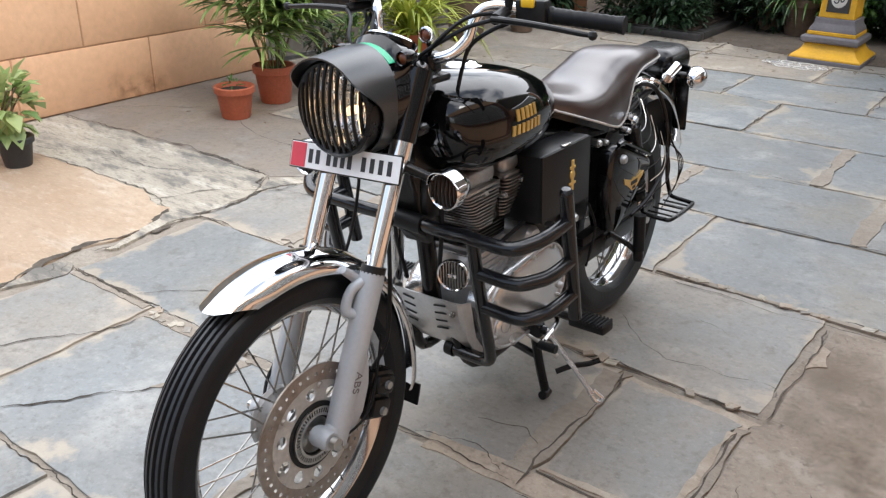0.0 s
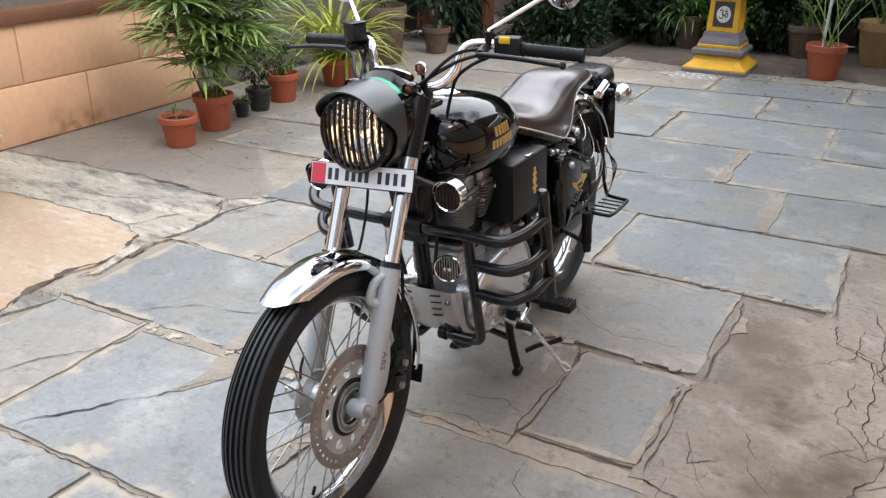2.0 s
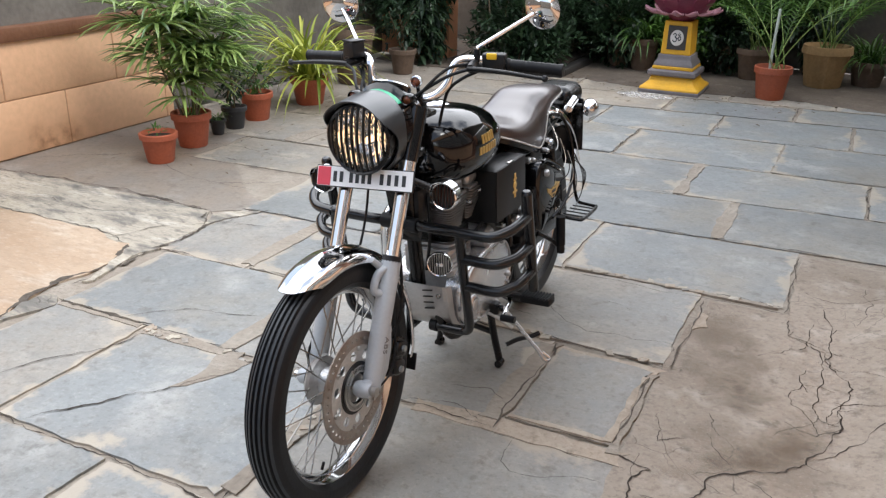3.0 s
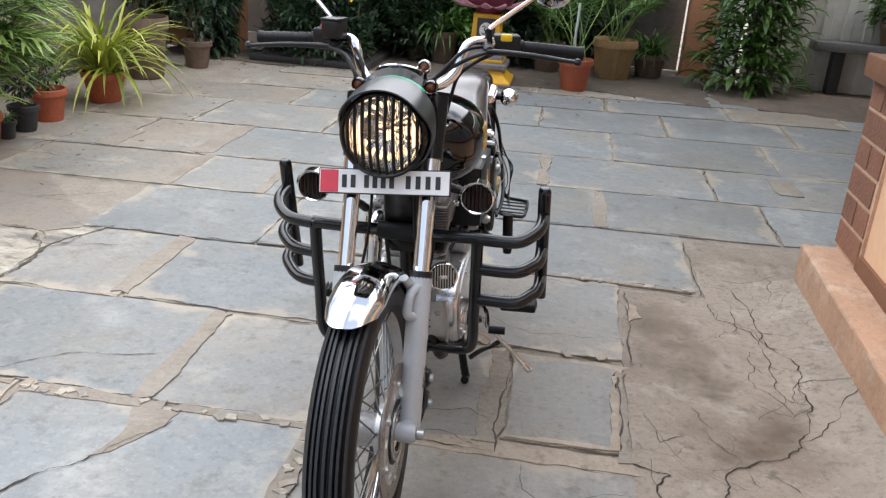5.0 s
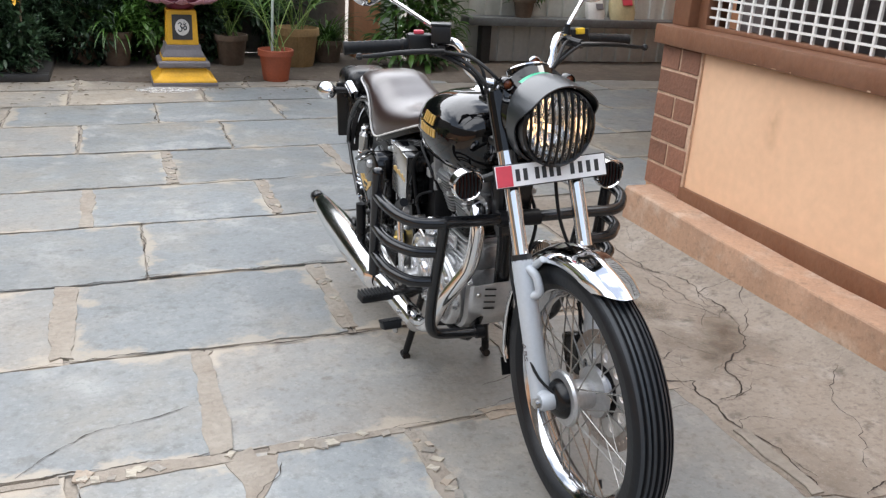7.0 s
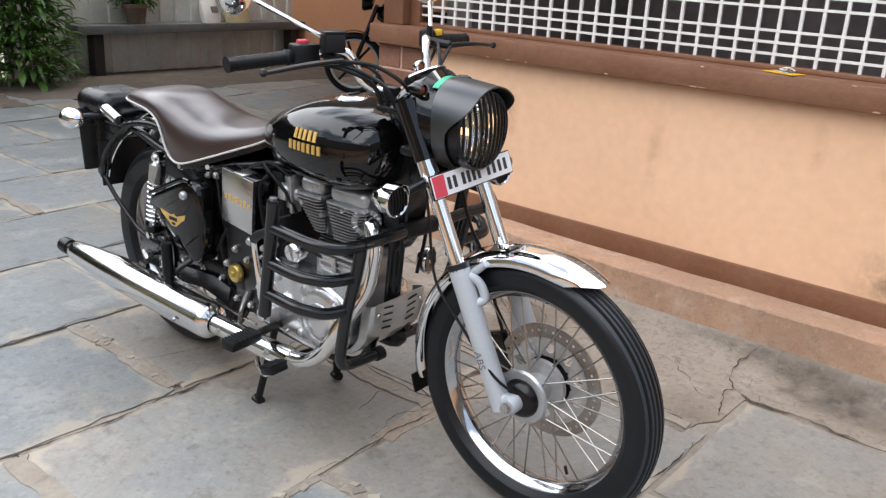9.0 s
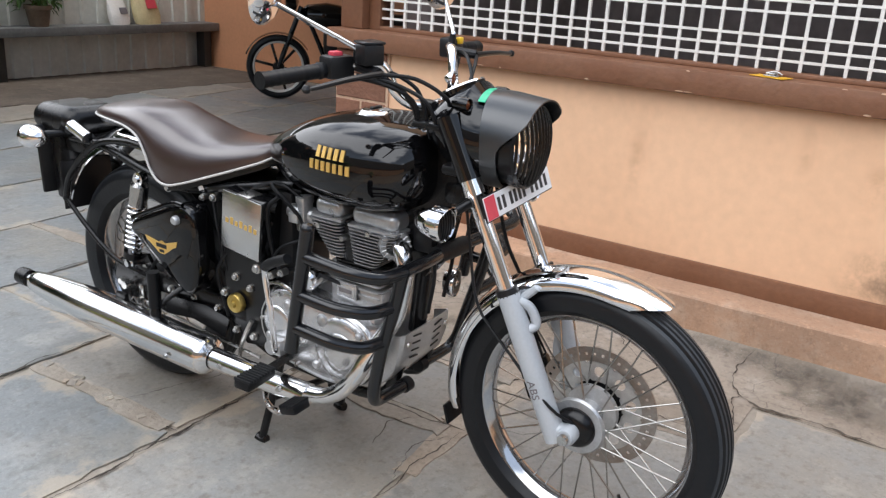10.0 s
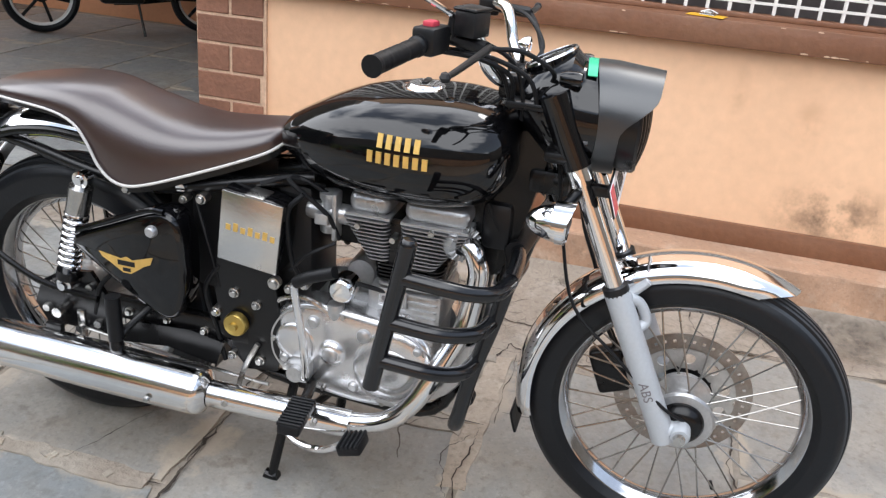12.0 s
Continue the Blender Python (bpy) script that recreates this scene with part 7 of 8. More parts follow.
for y in (0.74, 0.94):
    add("shield_bolt", moved(lathe([(0, 0.006), (0.007, 0.005), (0.008, 0), (0.008, -0.01), (0, -0.01)], 12), Matrix.Translation((-0.207 - 0.02 * (y - 0.74), y, 0.236)) @ Matrix.Rotation(radians(-90), 4, "Y")), STEEL, exhaust)
muffler_way = Vector((-0.214, 1.800, 0.270)) - Vector((-0.190, 0.985, 0.236))
muffler_axis = Matrix.Translation((-0.190, 0.985, 0.236)) @ Vector((0, 0, 1)).rotation_difference(muffler_way).to_matrix().to_4x4() @ Matrix.Diagonal((1, 1, 0.955, 1))
add("muffler", moved(lathe([(0.030, 0.0), (0.034, 0.004), (0.046, 0.011), (0.0525, 0.022), (0.054, 0.036), (0.0545, 0.30), (0.052, 0.52), (0.043, 0.68), (0.034, 0.765), (0.031, 0.785), (0.027, 0.79), (0, 0.79)], 40), muffler_axis), EXHAUST, exhaust, "long chrome muffler")
add("muffler_tip", moved(lathe([(0.016, 0.78), (0.017, 0.81), (0.026, 0.815), (0.0275, 0.83), (0.026, 0.86), (0.022, 0.862), (0.020, 0.82)], 24), muffler_axis), SATIN, exhaust)
add("muffler_pipe", moved(lathe([(0.0185, 0.76), (0.0185, 0.83), (0.015, 0.83), (0.015, 0.76)], 20, True), muffler_axis), CHROME, exhaust)
add("muffler_strap", box(-0.175, -0.160, 1.36, 1.40, 0.24, 0.31, 0.003), SATIN, exhaust)
add("muffler_bolt", moved(lathe([(0, 0.007), (0.006, 0.006), (0.008, 0), (0, 0)], 10), Matrix.Translation((-0.252, 1.10, 0.232)) @ Matrix.Rotation(radians(-90), 4, "Y")), STEEL, exhaust)

# -- footrests, pedals, stands --
def ribbed_pad(name, a, b, hw, hh, ribs, parent, label=""):
    """A rubber pad from a to b with raised ribs."""
    a, d = Vector(a), Vector(b) - Vector(a)
    m = Matrix.Translation(a) @ Vector((0, 1, 0)).rotation_difference(d).to_matrix().to_4x4()
    pad = add(name, moved(box(-hw, hw, 0, d.length, -hh, hh, hh * 0.5), m), RUBBER, parent, label)
    for i in range(ribs):
        add("rib", moved(box(-hw * 1.05, hw * 1.05, d.length * (i + 0.2) / ribs, d.length * (i + 0.7) / ribs, hh * 0.6, hh * 1.35, 0.001, 1), m), RUBBER, pad if parent is motorcycle else parent, smooth=False)
    return pad


for s in (1, -1):
    reach = 0.312 if s > 0 else 0.325
    rest = ribbed_pad("footrest", (s * (reach - 0.10), 0.752, 0.294), (s * reach, 0.742, 0.298), 0.023, 0.012, 10, motorcycle, "ribbed black rubber footrest")
    add("footrest_bar", tube([(s * 0.09, 0.80, 0.262), (s * 0.15, 0.77, 0.285), (s * (reach - 0.09), 0.752, 0.294)], 0.011, 10), SATIN, rest)
    py = 1.205 if s < 0 else 1.165
    peg = add("pillion_footrest", tube([(s * 0.192, py, 0.322), (s * 0.190, py, 0.425)], 0.0165, 16, False), RUBBER, motorcycle, "folded rubber pillion footrest")
    add("pillion_bracket", join(tube([(s * 0.12, py - 0.04, 0.37), (s * 0.165, py - 0.01, 0.335), (s * 0.192, py, 0.308)], 0.008, 10), moved(lathe([(0, -0.016), (0.014, -0.016), (0.016, 0), (0.012, 0.018), (0, 0.018)], 14), Matrix.Translation((s * 0.192, py, 0.308)))), SATIN, peg)
kick = add("kick_lever", tube([(-0.135, 0.795, 0.325), (-0.165, 0.785, 0.315), (-0.185, 0.768, 0.335), (-0.188, 0.772, 0.42), (-0.185, 0.79, 0.52), (-0.188, 0.785, 0.548)], 0.0080, 12), CHROME, motorcycle, "chrome kick start lever")
add("kick_pad", tube([(-0.188, 0.785, 0.545), (-0.195, 0.755, 0.565), (-0.20, 0.70, 0.59)], 0.0125, 12), RUBBER, kick)
add("kick_boss", join(box(-0.16, -0.12, 0.775, 0.825, 0.29, 0.335, 0.008), moved(lathe([(0, -0.03), (0.018, -0.03), (0.02, 0.02), (0, 0.02)], 16), Matrix.Translation((-0.14, 0.80, 0.315)) @ ALONG_X)), ALLOY, kick)
brake = add("brake_pedal", tube([(-0.13, 0.86, 0.20), (-0.190, 0.80, 0.172), (-0.222, 0.72, 0.184), (-0.248, 0.65, 0.240)], 0.008, 10), CHROME, motorcycle, "chrome rear brake pedal")
ribbed_pad("pedal_pad", (-0.265, 0.607, 0.262), (-0.265, 0.655, 0.247), 0.027, 0.011, 5, brake)
gear = add("gear_lever", tube([(0.13, 0.80, 0.275), (0.17, 0.75, 0.27), (0.185, 0.66, 0.265), (0.20, 0.63, 0.27)], 0.007, 10), CHROME, motorcycle, "chrome gear lever")
add("gear_rubber", tube([(0.19, 0.63, 0.27), (0.235, 0.63, 0.27)], 0.011, 12, False), RUBBER, gear)
centre_stand = add("centre_stand", join(tube([(0.085, 0.775, 0.255), (0.095, 0.790, 0.13), (0.108, 0.806, 0.026)], 0.0125, 10), tube([(-0.095, 0.83, 0.255), (-0.12, 0.85, 0.13), (-0.146, 0.866, 0.018)], 0.0110, 10), tube([(-0.115, 0.85, 0.13), (0.095, 0.79, 0.13)], 0.010, 10, False)), SATIN, motorcycle, "black steel centre stand on the slabs")
for s in (1, -1):
    fx, fy, fz = (0.108, 0.806, 0.010) if s > 0 else (-0.146, 0.866, 0.012)
    add("stand_foot", tube([(fx, fy - 0.014, fz + 0.003), (fx, fy, fz), (fx, fy + 0.018, fz + 0.004)], 0.0125, 10), SATIN, centre_stand)
add("stand_tang", tube([(0.115, 0.85, 0.06), (0.145, 0.88, 0.072), (0.175, 0.92, 0.07), (0.20, 0.94, 0.08)], 0.008, 8), SATIN, centre_stand)
side_stand = add("side_stand", tube([(0.118, 0.715, 0.258), (0.155, 0.718, 0.262), (0.185, 0.720, 0.232), (0.235, 0.721, 0.178), (0.288, 0.722, 0.120)], 0.0066, 10), STANDMETAL, motorcycle, "chrome side stand, half lowered")
add("side_stand_foot", tube([(0.280, 0.718, 0.128), (0.300, 0.720, 0.104), (0.306, 0.744, 0.100), (0.284, 0.734, 0.123)], 0.0055, 8), STANDMETAL, side_stand)
add("side_stand_spring", tube([(0.110, 0.700, 0.245), (0.150, 0.706, 0.228), (0.195, 0.712, 0.200)], 0.006, 8), STEEL, side_stand)

add("side_stand_pivot", join(box(0.108, 0.150, 0.700, 0.730, 0.238, 0.276, 0.006), moved(lathe([(0, 0.007), (0.009, 0.006), (0.011, 0), (0.011, -0.012), (0, -0.012)], 14), Matrix.Translation((0.156, 0.716, 0.258)) @ ALONG_X)), SATIN, side_stand)

# -- crash guard --
guard = add("crash_guard", join(tube([(0.03, 0.385, 0.628), (0.10, 0.382, 0.632), (0.181, 0.388, 0.636)], 0.0145, 14), tube([(-0.03, 0.385, 0.628), (-0.10, 0.372, 0.632), (-0.205, 0.366, 0.636)], 0.0145, 14)), GUARD, motorcycle, "black tubular crash guard")
add("guard_clamp", tube([(-0.055, 0.385, 0.628), (0.055, 0.385, 0.628)], 0.021, 14, False), RUBBER, guard)
UPRIGHT = {1: [(0.181, 0.390, 0.638), (0.175, 0.422, 0.510), (0.169, 0.454, 0.398), (0.166, 0.472, 0.335), (0.156, 0.484, 0.303), (0.125, 0.489, 0.290), (0.034, 0.489, 0.284)],
           -1: [(-0.204, 0.366, 0.645), (-0.209, 0.388, 0.545), (-0.214, 0.415, 0.445), (-0.217, 0.430, 0.365), (-0.213, 0.438, 0.320), (-0.192, 0.446, 0.296), (-0.145, 0.450, 0.288), (-0.064, 0.452, 0.283)]}
for s in (1, -1):
    add("guard_post", tube([(s * 0.325, 0.522, 0.725), (s * 0.325, 0.53, 0.68), (s * 0.325, 0.565, 0.50), (s * 0.325, 0.578, 0.432)], 0.0155, 14), GUARD, guard)
    add("guard_upright", tube(UPRIGHT[s], 0.0145, 14), GUARD, guard)
    add("post_cap", moved(lathe([(0.0155, 0), (0.0145, 0.006), (0.010, 0.0115), (0, 0.0135)], 14), Matrix.Translation((s * 0.325, 0.522, 0.724)) @ Matrix.Rotation(radians(8), 4, "X")), GUARD, guard)
    end = Vector(UPRIGHT[s][-1])
    add("guard_cap", tube([end + Vector((s * 0.016, 0, 0)), end - Vector((s * 0.006, 0, 0))], 0.0185, 16, False), RUBBER, guard)
    x_in = 0.178 if s > 0 else 0.208
    for y_post, z_post, y_in, z_in in ((0.533, 0.662, 0.366, 0.634), (0.549, 0.572, 0.390, 0.55), (0.565, 0.492, 0.412, 0.462)):
        soft, y_in = (0.0, y_in + 0.022) if s > 0 else (0.012, y_in)
        add("guard_rail", tube([(s * 0.325, y_post, z_post), (s * 0.322, y_post - 0.07, z_post - 0.006), (s * 0.305, y_in + 0.038 + soft, (z_post + z_in) / 2 - 0.002), (s * 0.268, y_in + 0.006 + soft * 0.7, z_in + 0.002), (s * x_in, y_in, z_in)], 0.0145, 14), GUARD, guard)

# the guard sits a little askew on the frame
for ob in [guard] + list(guard.children):
    for v in ob.data.vertices:
        v.co.y -= 0.05 * v.co.x + 0.05 * abs(v.co.x)
        v.co.z -= 0.037 * v.co.x

# -- rear end --
fender(CHROME, (1.385, 0.36), 0.405, 0.078, 0.05, 112, 16, "rear_fender", "chrome rear mudguard", bead=0.003)
tail_light = add("tail_light", box(-0.088, 0.088, 1.600, 1.800, 0.700, 0.790, 0.042, 6), SATIN, motorcycle, "rounded black tail housing")
add("tail_lens", box(-0.06, 0.06, 1.785, 1.800, 0.725, 0.775, 0.006), REDLENS, tail_light)
add("tail_chrome", tube([(-0.096, 1.572, 0.752), (-0.092, 1.507, 0.724)], 0.017, 16, False), CHROME, tail_light)
add("tail_chrome", tube([(0.104, 1.625, 0.748), (0.100, 1.562, 0.722)], 0.017, 16, False), CHROME, tail_light)
tail_board = add("tail_board", join(box(-0.105, 0.105, 1.733, 1.746, 0.52, 0.73, 0.006), box(-0.05, 0.05, 1.60, 1.74, 0.65, 0.71, 0.01), box(-0.07, 0.07, 1.695, 1.736, 0.50, 0.70, 0.01)), SATIN, motorcycle, "black rear plate holder")
add("rear_plate", box(-0.10, 0.10, 1.7465, 1.7495, 0.54, 0.64, 0.001), PLATEWHITE, tail_board)
add("splash_guard", box(-0.075, 0.075, 1.688, 1.696, 0.47, 0.62, 0.003), PLASTIC, tail_board)
for s in (1, -1):
    ind = add("rear_signal", moved(lathe([(0, -0.05), (0.012, -0.047), (0.024, -0.036), (0.032, -0.018), (0.0345, 0.002), (0.033, 0.01)], 28), Matrix.Translation((s * 0.160, 1.660, 0.715)) @ ALONG_Y), CHROME, motorcycle, "chrome bullet rear signal lamp")
    add("signal_lens", moved(lathe([(0, 0.02), (0.02, 0.017), (0.033, 0.008), (0.033, 0.0), (0, 0.0)], 24), Matrix.Translation((s * 0.160, 1.660, 0.715)) @ ALONG_Y), REDLENS, ind)
    add("signal_stalk", tube([(s * 0.05, 1.645, 0.715), (s * 0.135, 1.66, 0.715)], 0.012, 12, False), SATIN, ind)
add("rear_stay", tube([(-0.10, 1.698, 0.515), (-0.115, 1.60, 0.458), (-0.13, 1.49, 0.408), (-0.145, 1.40, 0.390), (-0.155, 1.27, 0.385)], 0.0075, 8), SATIN, motorcycle, "black rear stay")
for i, z in enumerate((0.60, 0.655)):
    add("seat_bolt", moved(lathe([(0, 0.016), (0.010, 0.015), (0.013, 0.006), (0.013, -0.02), (0, -0.02)], 14), Matrix.Translation((-0.105, 1.07 + 0.16 * i, 0.668)) @ Matrix.Rotation(radians(-90), 4, "Y")), CHROME, frame_tubes)

# the tail sits a little askew, and the seat is fuller on one side
for ob in [tail_light, tail_board] + [o for o in motorcycle.children if o.name.startswith("rear_signal")]:
    for piece in [ob] + list(ob.children):
        for v in piece.data.vertices:
            v.co.x -= 0.020
            v.co.y += 0.005 - 0.22 * v.co.x
for ob in [seat] + list(seat.children):
    for v in ob.data.vertices:
        v.co.y = 0.88 + (v.co.y - 0.88) * 0.90 if v.co.y > 0.88 else v.co.y
        f = max(0, min(1, (v.co.y - 0.92) / 0.28))
        if v.co.x > 0:
            v.co.x *= 1 - 0.27 * f
        v.co.z -= 0.012 * f * max(0, min(1, (v.co.z - 0.76) / 0.07))

# saree guard with folding tray, left side
saree = add("saree_guard", tube([(0.070, 1.30, 0.715), (0.082, 1.36, 0.738), (0.100, 1.425, 0.715), (0.122, 1.455, 0.64), (0.135, 1.46, 0.54), (0.143, 1.455, 0.45), (0.152, 1.46, 0.40)], 0.0062, 8), SATIN, motorcycle, "black wire saree guard with a foot tray")
add("lower_bar", tube([(0.148, 1.20, 0.405), (0.158, 1.28, 0.43), (0.152, 1.38, 0.47), (0.138, 1.452, 0.52)], 0.0060, 8), SATIN, saree)
for k in range(7):
    f = k / 6
    top = Vector((0.078 + 0.052 * f, 1.335 + 0.115 * f, 0.725 - 0.16 * f))
    foot = Vector((0.100 + 0.050 * f, 1.235 + 0.12 * f, 0.655 - 0.225 * f))
    add("guard_wire", tube([top, (top * 2 + foot) / 3 + Vector((0.022, 0.010, -0.020)), (top + foot * 2) / 3 + Vector((0.022, 0.012, -0.018)), foot], 0.0017, 6), STEEL if k % 2 else SATIN, saree)
for k in range(4):
    f = k / 3
    add("guard_wire", tube([(0.130, 1.458, 0.60 - 0.04 * f), (0.165 + 0.01 * f, 1.475 + 0.012 * f, 0.50), (0.168, 1.470, 0.43), (0.160 + 0.02 * f, 1.44 - 0.10 * f, 0.392)], 0.0016, 6), SATIN, saree)
tray = add("foot_tray", tube([(0.145, 1.28, 0.405), (0.158, 1.272, 0.390), (0.213, 1.272, 0.384), (0.235, 1.288, 0.384), (0.237, 1.425, 0.384), (0.22, 1.447, 0.384), (0.165, 1.452, 0.390), (0.152, 1.46, 0.402)], 0.0064, 8), SATIN, saree)
for k in range(4):
    add("tray_wire", tube([(0.153, 1.305 + 0.036 * k, 0.388), (0.237, 1.305 + 0.036 * k, 0.384)], 0.0030, 6, False), SATIN, tray)
# small fittings low on the right side: brake rod, links, bolts, pipes
fit_out = Matrix.Rotation(radians(-90), 4, "Y")
add("brake_rod", tube([(-0.128, 0.88, 0.245), (-0.130, 1.10, 0.262), (-0.132, 1.34, 0.290)], 0.0042, 8, False), STEEL, motorcycle, "thin steel rear brake rod")
add("brake_arm", join(box(-0.138, -0.128, 1.325, 1.345, 0.265, 0.335, 0.004), moved(lathe([(0, -0.012), (0.010, -0.012), (0.011, 0.012), (0, 0.012)], 12), Matrix.Translation((-0.134, 1.335, 0.29)) @ ALONG_X)), STEEL, motorcycle, "steel brake arm")
add("pedal_link", tube([(-0.132, 0.90, 0.345), (-0.136, 0.915, 0.315), (-0.138, 0.935, 0.27), (-0.134, 0.95, 0.225)], 0.006, 8), STEEL, motorcycle, "cast pedal pivot link")
add("oil_pipe", tube([(-0.115, 0.735, 0.44), (-0.125, 0.79, 0.475), (-0.118, 0.85, 0.46), (-0.11, 0.89, 0.41)], 0.0055, 8), STEEL, engine, "thin steel oil pipe")
for y, z, r in ((0.905, 0.435, 0.008), (0.955, 0.455, 0.009), (0.90, 0.30, 0.009), (0.965, 0.30, 0.008), (1.0, 0.40, 0.009), (1.03, 0.345, 0.008), (1.12, 0.352, 0.007), (1.215, 0.352, 0.008), (0.83, 0.49, 0.008), (0.795, 0.505, 0.007), (1.02, 0.655, 0.009), (1.06, 0.648, 0.007), (1.19, 0.648, 0.009)):
    for s in (1, -1) if z > 0.5 else (-1,):
        add("hex_bolt", moved(lathe([(0, 0.009), (r * 0.75, 0.009), (r, 0.006), (r, 0.002), (r * 1.3, 0.0015), (r * 1.3, -0.02), (0, -0.02)], 8), Matrix.Translation((s * 0.126, y, z)) @ (ALONG_X if s > 0 else fit_out)), STEEL, frame_tubes)
for i, pts in enumerate(([(-0.12, 0.99, 0.51), (-0.128, 1.02, 0.45), (-0.124, 1.0, 0.36), (-0.12, 0.985, 0.28)], [(-0.11, 1.04, 0.64), (-0.125, 1.01, 0.56), (-0.12, 0.99, 0.46)], [(-0.118, 0.80, 0.70), (-0.128, 0.83, 0.66), (-0.122, 0.825, 0.56), (-0.118, 0.80, 0.50)], [(-0.10, 0.74, 0.60), (-0.125, 0.79, 0.575), (-0.12, 0.83, 0.53)], [(-0.12, 1.25, 0.44), (-0.132, 1.28, 0.40), (-0.128, 1.30, 0.33)], [(0.12, 0.99, 0.50), (0.128, 1.02, 0.42), (0.12, 0.99, 0.32)])):
    add("cable", tube(pts, 0.0038 if i % 2 else 0.0055, 8), RUBBER, frame_tubes)
add("chain_guard", moved(slab_shape([(0.98, 0.40), (1.30, 0.415), (1.42, 0.40), (1.44, 0.36), (1.30, 0.375), (0.98, 0.355)], 0.03, 0.005), Matrix.Translation((0.085, 0, 0)) @ SIDE), SATIN, motorcycle, "black chain guard")

# ---- plants ----
class Leaves:
    """Gathers blades and leaves, then makes one mesh of them."""

    def __init__(self, seed):
        self.v, self.f, self.rnd = [], [], random.Random(seed)

    def blade(self, base, way, length, width, droop, segs=4, fold=0.25):
        d = Vector(way).normalized()
        side = d.cross(Vector((0, 0, 1)))
        if side.length < 0.05:
            side = Vector((self.rnd.uniform(-1, 1), self.rnd.uniform(-1, 1), 0))
        side.normalize()
        p, n0 = Vector(base), len(self.v)
        for i in range(segs + 1):
            t = i / segs
            w = width * (math.sin(math.pi * min(1, 0.14 + t * 0.86)) ** 0.8 + 0.03)
            nrm = side.cross(d).normalized()
            self.v += [tuple(p - side * w / 2 + nrm * fold * w), tuple(p), tuple(p + side * w / 2 + nrm * fold * w)]
            d = (d + Vector((0, 0, -droop / segs * (0.5 + t)))).normalized()
            p = p + d * length / segs
        for i in range(segs):
            a = n0 + 3 * i
            self.f += [(a, a + 1, a + 4, a + 3), (a + 1, a + 2, a + 5, a + 4)]

    def finish(self, name, mat, parent, label=""):
        me = bpy.data.meshes.new(name)
        me.from_pydata(self.v, [], self.f)
        me.materials.append(mat)
        for p in me.polygons:
            p.use_smooth = True
        ob = new(name, me)
        ob.parent = parent
        return tagged(ob, label)


def pot(parent, r, h, mat, rim=0.012, flute=0):
    prof = [(0, 0), (r * 0.70, 0), (r * 0.74, 0.01), (r * 0.93, h * 0.78), (r * 0.95, h * 0.80), (r + rim * 0.4, h * 0.81), (r + rim * 0.5, h * 0.98), (r + rim * 0.2, h), (r - 0.008, h), (r - 0.016, h * 0.9), (r * 0.9 - 0.014, h * 0.84), (0, h * 0.84)]
    bm = lathe(prof, 40)
    if flute:
        for v in bm.verts:
            a = math.atan2(v.co.y, v.co.x)
            if v.co.z < h * 0.97:
                k = 1 + 0.035 * math.cos(flute * a)
                v.co.x, v.co.y = v.co.x * k, v.co.y * k
    body = part("pot", bm, mat, parent)
    part("soil", lathe([(r * 0.9 - 0.012, h * 0.86), (r * 0.5, h * 0.885), (0, h * 0.89)], 24), SOIL, parent)
    return body


def stems(parent, lines, r, mat=WOODBARK):
    for pts in lines:
        part("stem", tube(pts, (r, r * 0.6), 6, per=3), mat, parent)


def fan_palm(x, y, r, h, tall, n, seed):
    t = thing("potted_palm", "lady palm with fans of narrow green leaves in a terracotta pot", "potted plant", pose(x, y, 0), "potted plants")
    pot(t, r, h, TERRA)
    L, rnd, lines = Leaves(seed), random.Random(seed), []
    for i in range(n):
        a, lean = rnd.uniform(0, 6.28), rnd.uniform(0.05, 0.42)
        top = h + (tall - h) * rnd.uniform(0.22, 1.0)
        b = Vector((math.cos(a) * r * 0.5 * rnd.random(), math.sin(a) * r * 0.5 * rnd.random(), h * 0.86))
        e = b + Vector((math.cos(a) * lean * (top - h) * 1.0, math.sin(a) * lean * (top - h) * 1.0, top - h))
        m = (b + e) / 2 + Vector((rnd.uniform(-.02, .02), rnd.uniform(-.02, .02), 0.02))
        lines.append([b, m, e])
        for j in range(rnd.randint(4, 6)):
            c = b + (e - b) * rnd.uniform(0.6, 1.0)
            fa = rnd.uniform(0, 6.28)
            out = Vector((math.cos(fa), math.sin(fa), rnd.uniform(0.1, 0.7))).normalized()
            hub = c + out * rnd.uniform(0.06, 0.14)
            lines.append([c, (c + hub) / 2 + Vector((0, 0, 0.01)), hub])
            sidev = out.cross(Vector((0, 0, 1))).normalized()
            for k in range(9):
                u = -1.15 + 2.3 * k / 8
                d = out * math.cos(u) + sidev * math.sin(u) + Vector((0, 0, rnd.uniform(-0.1, 0.12)))
                L.blade(hub, d, rnd.uniform(0.22, 0.34), rnd.uniform(0.019, 0.028), rnd.uniform(0.35, 1.0), 4)
    stems(t, lines[:n], 0.007)
    part("leaf_stalk", join(*(tube(p, 0.0025, 4, per=1) for p in lines[n:])), LEAF_PALM, t)
    L.finish("foliage", LEAF_PALM, t)
    return t


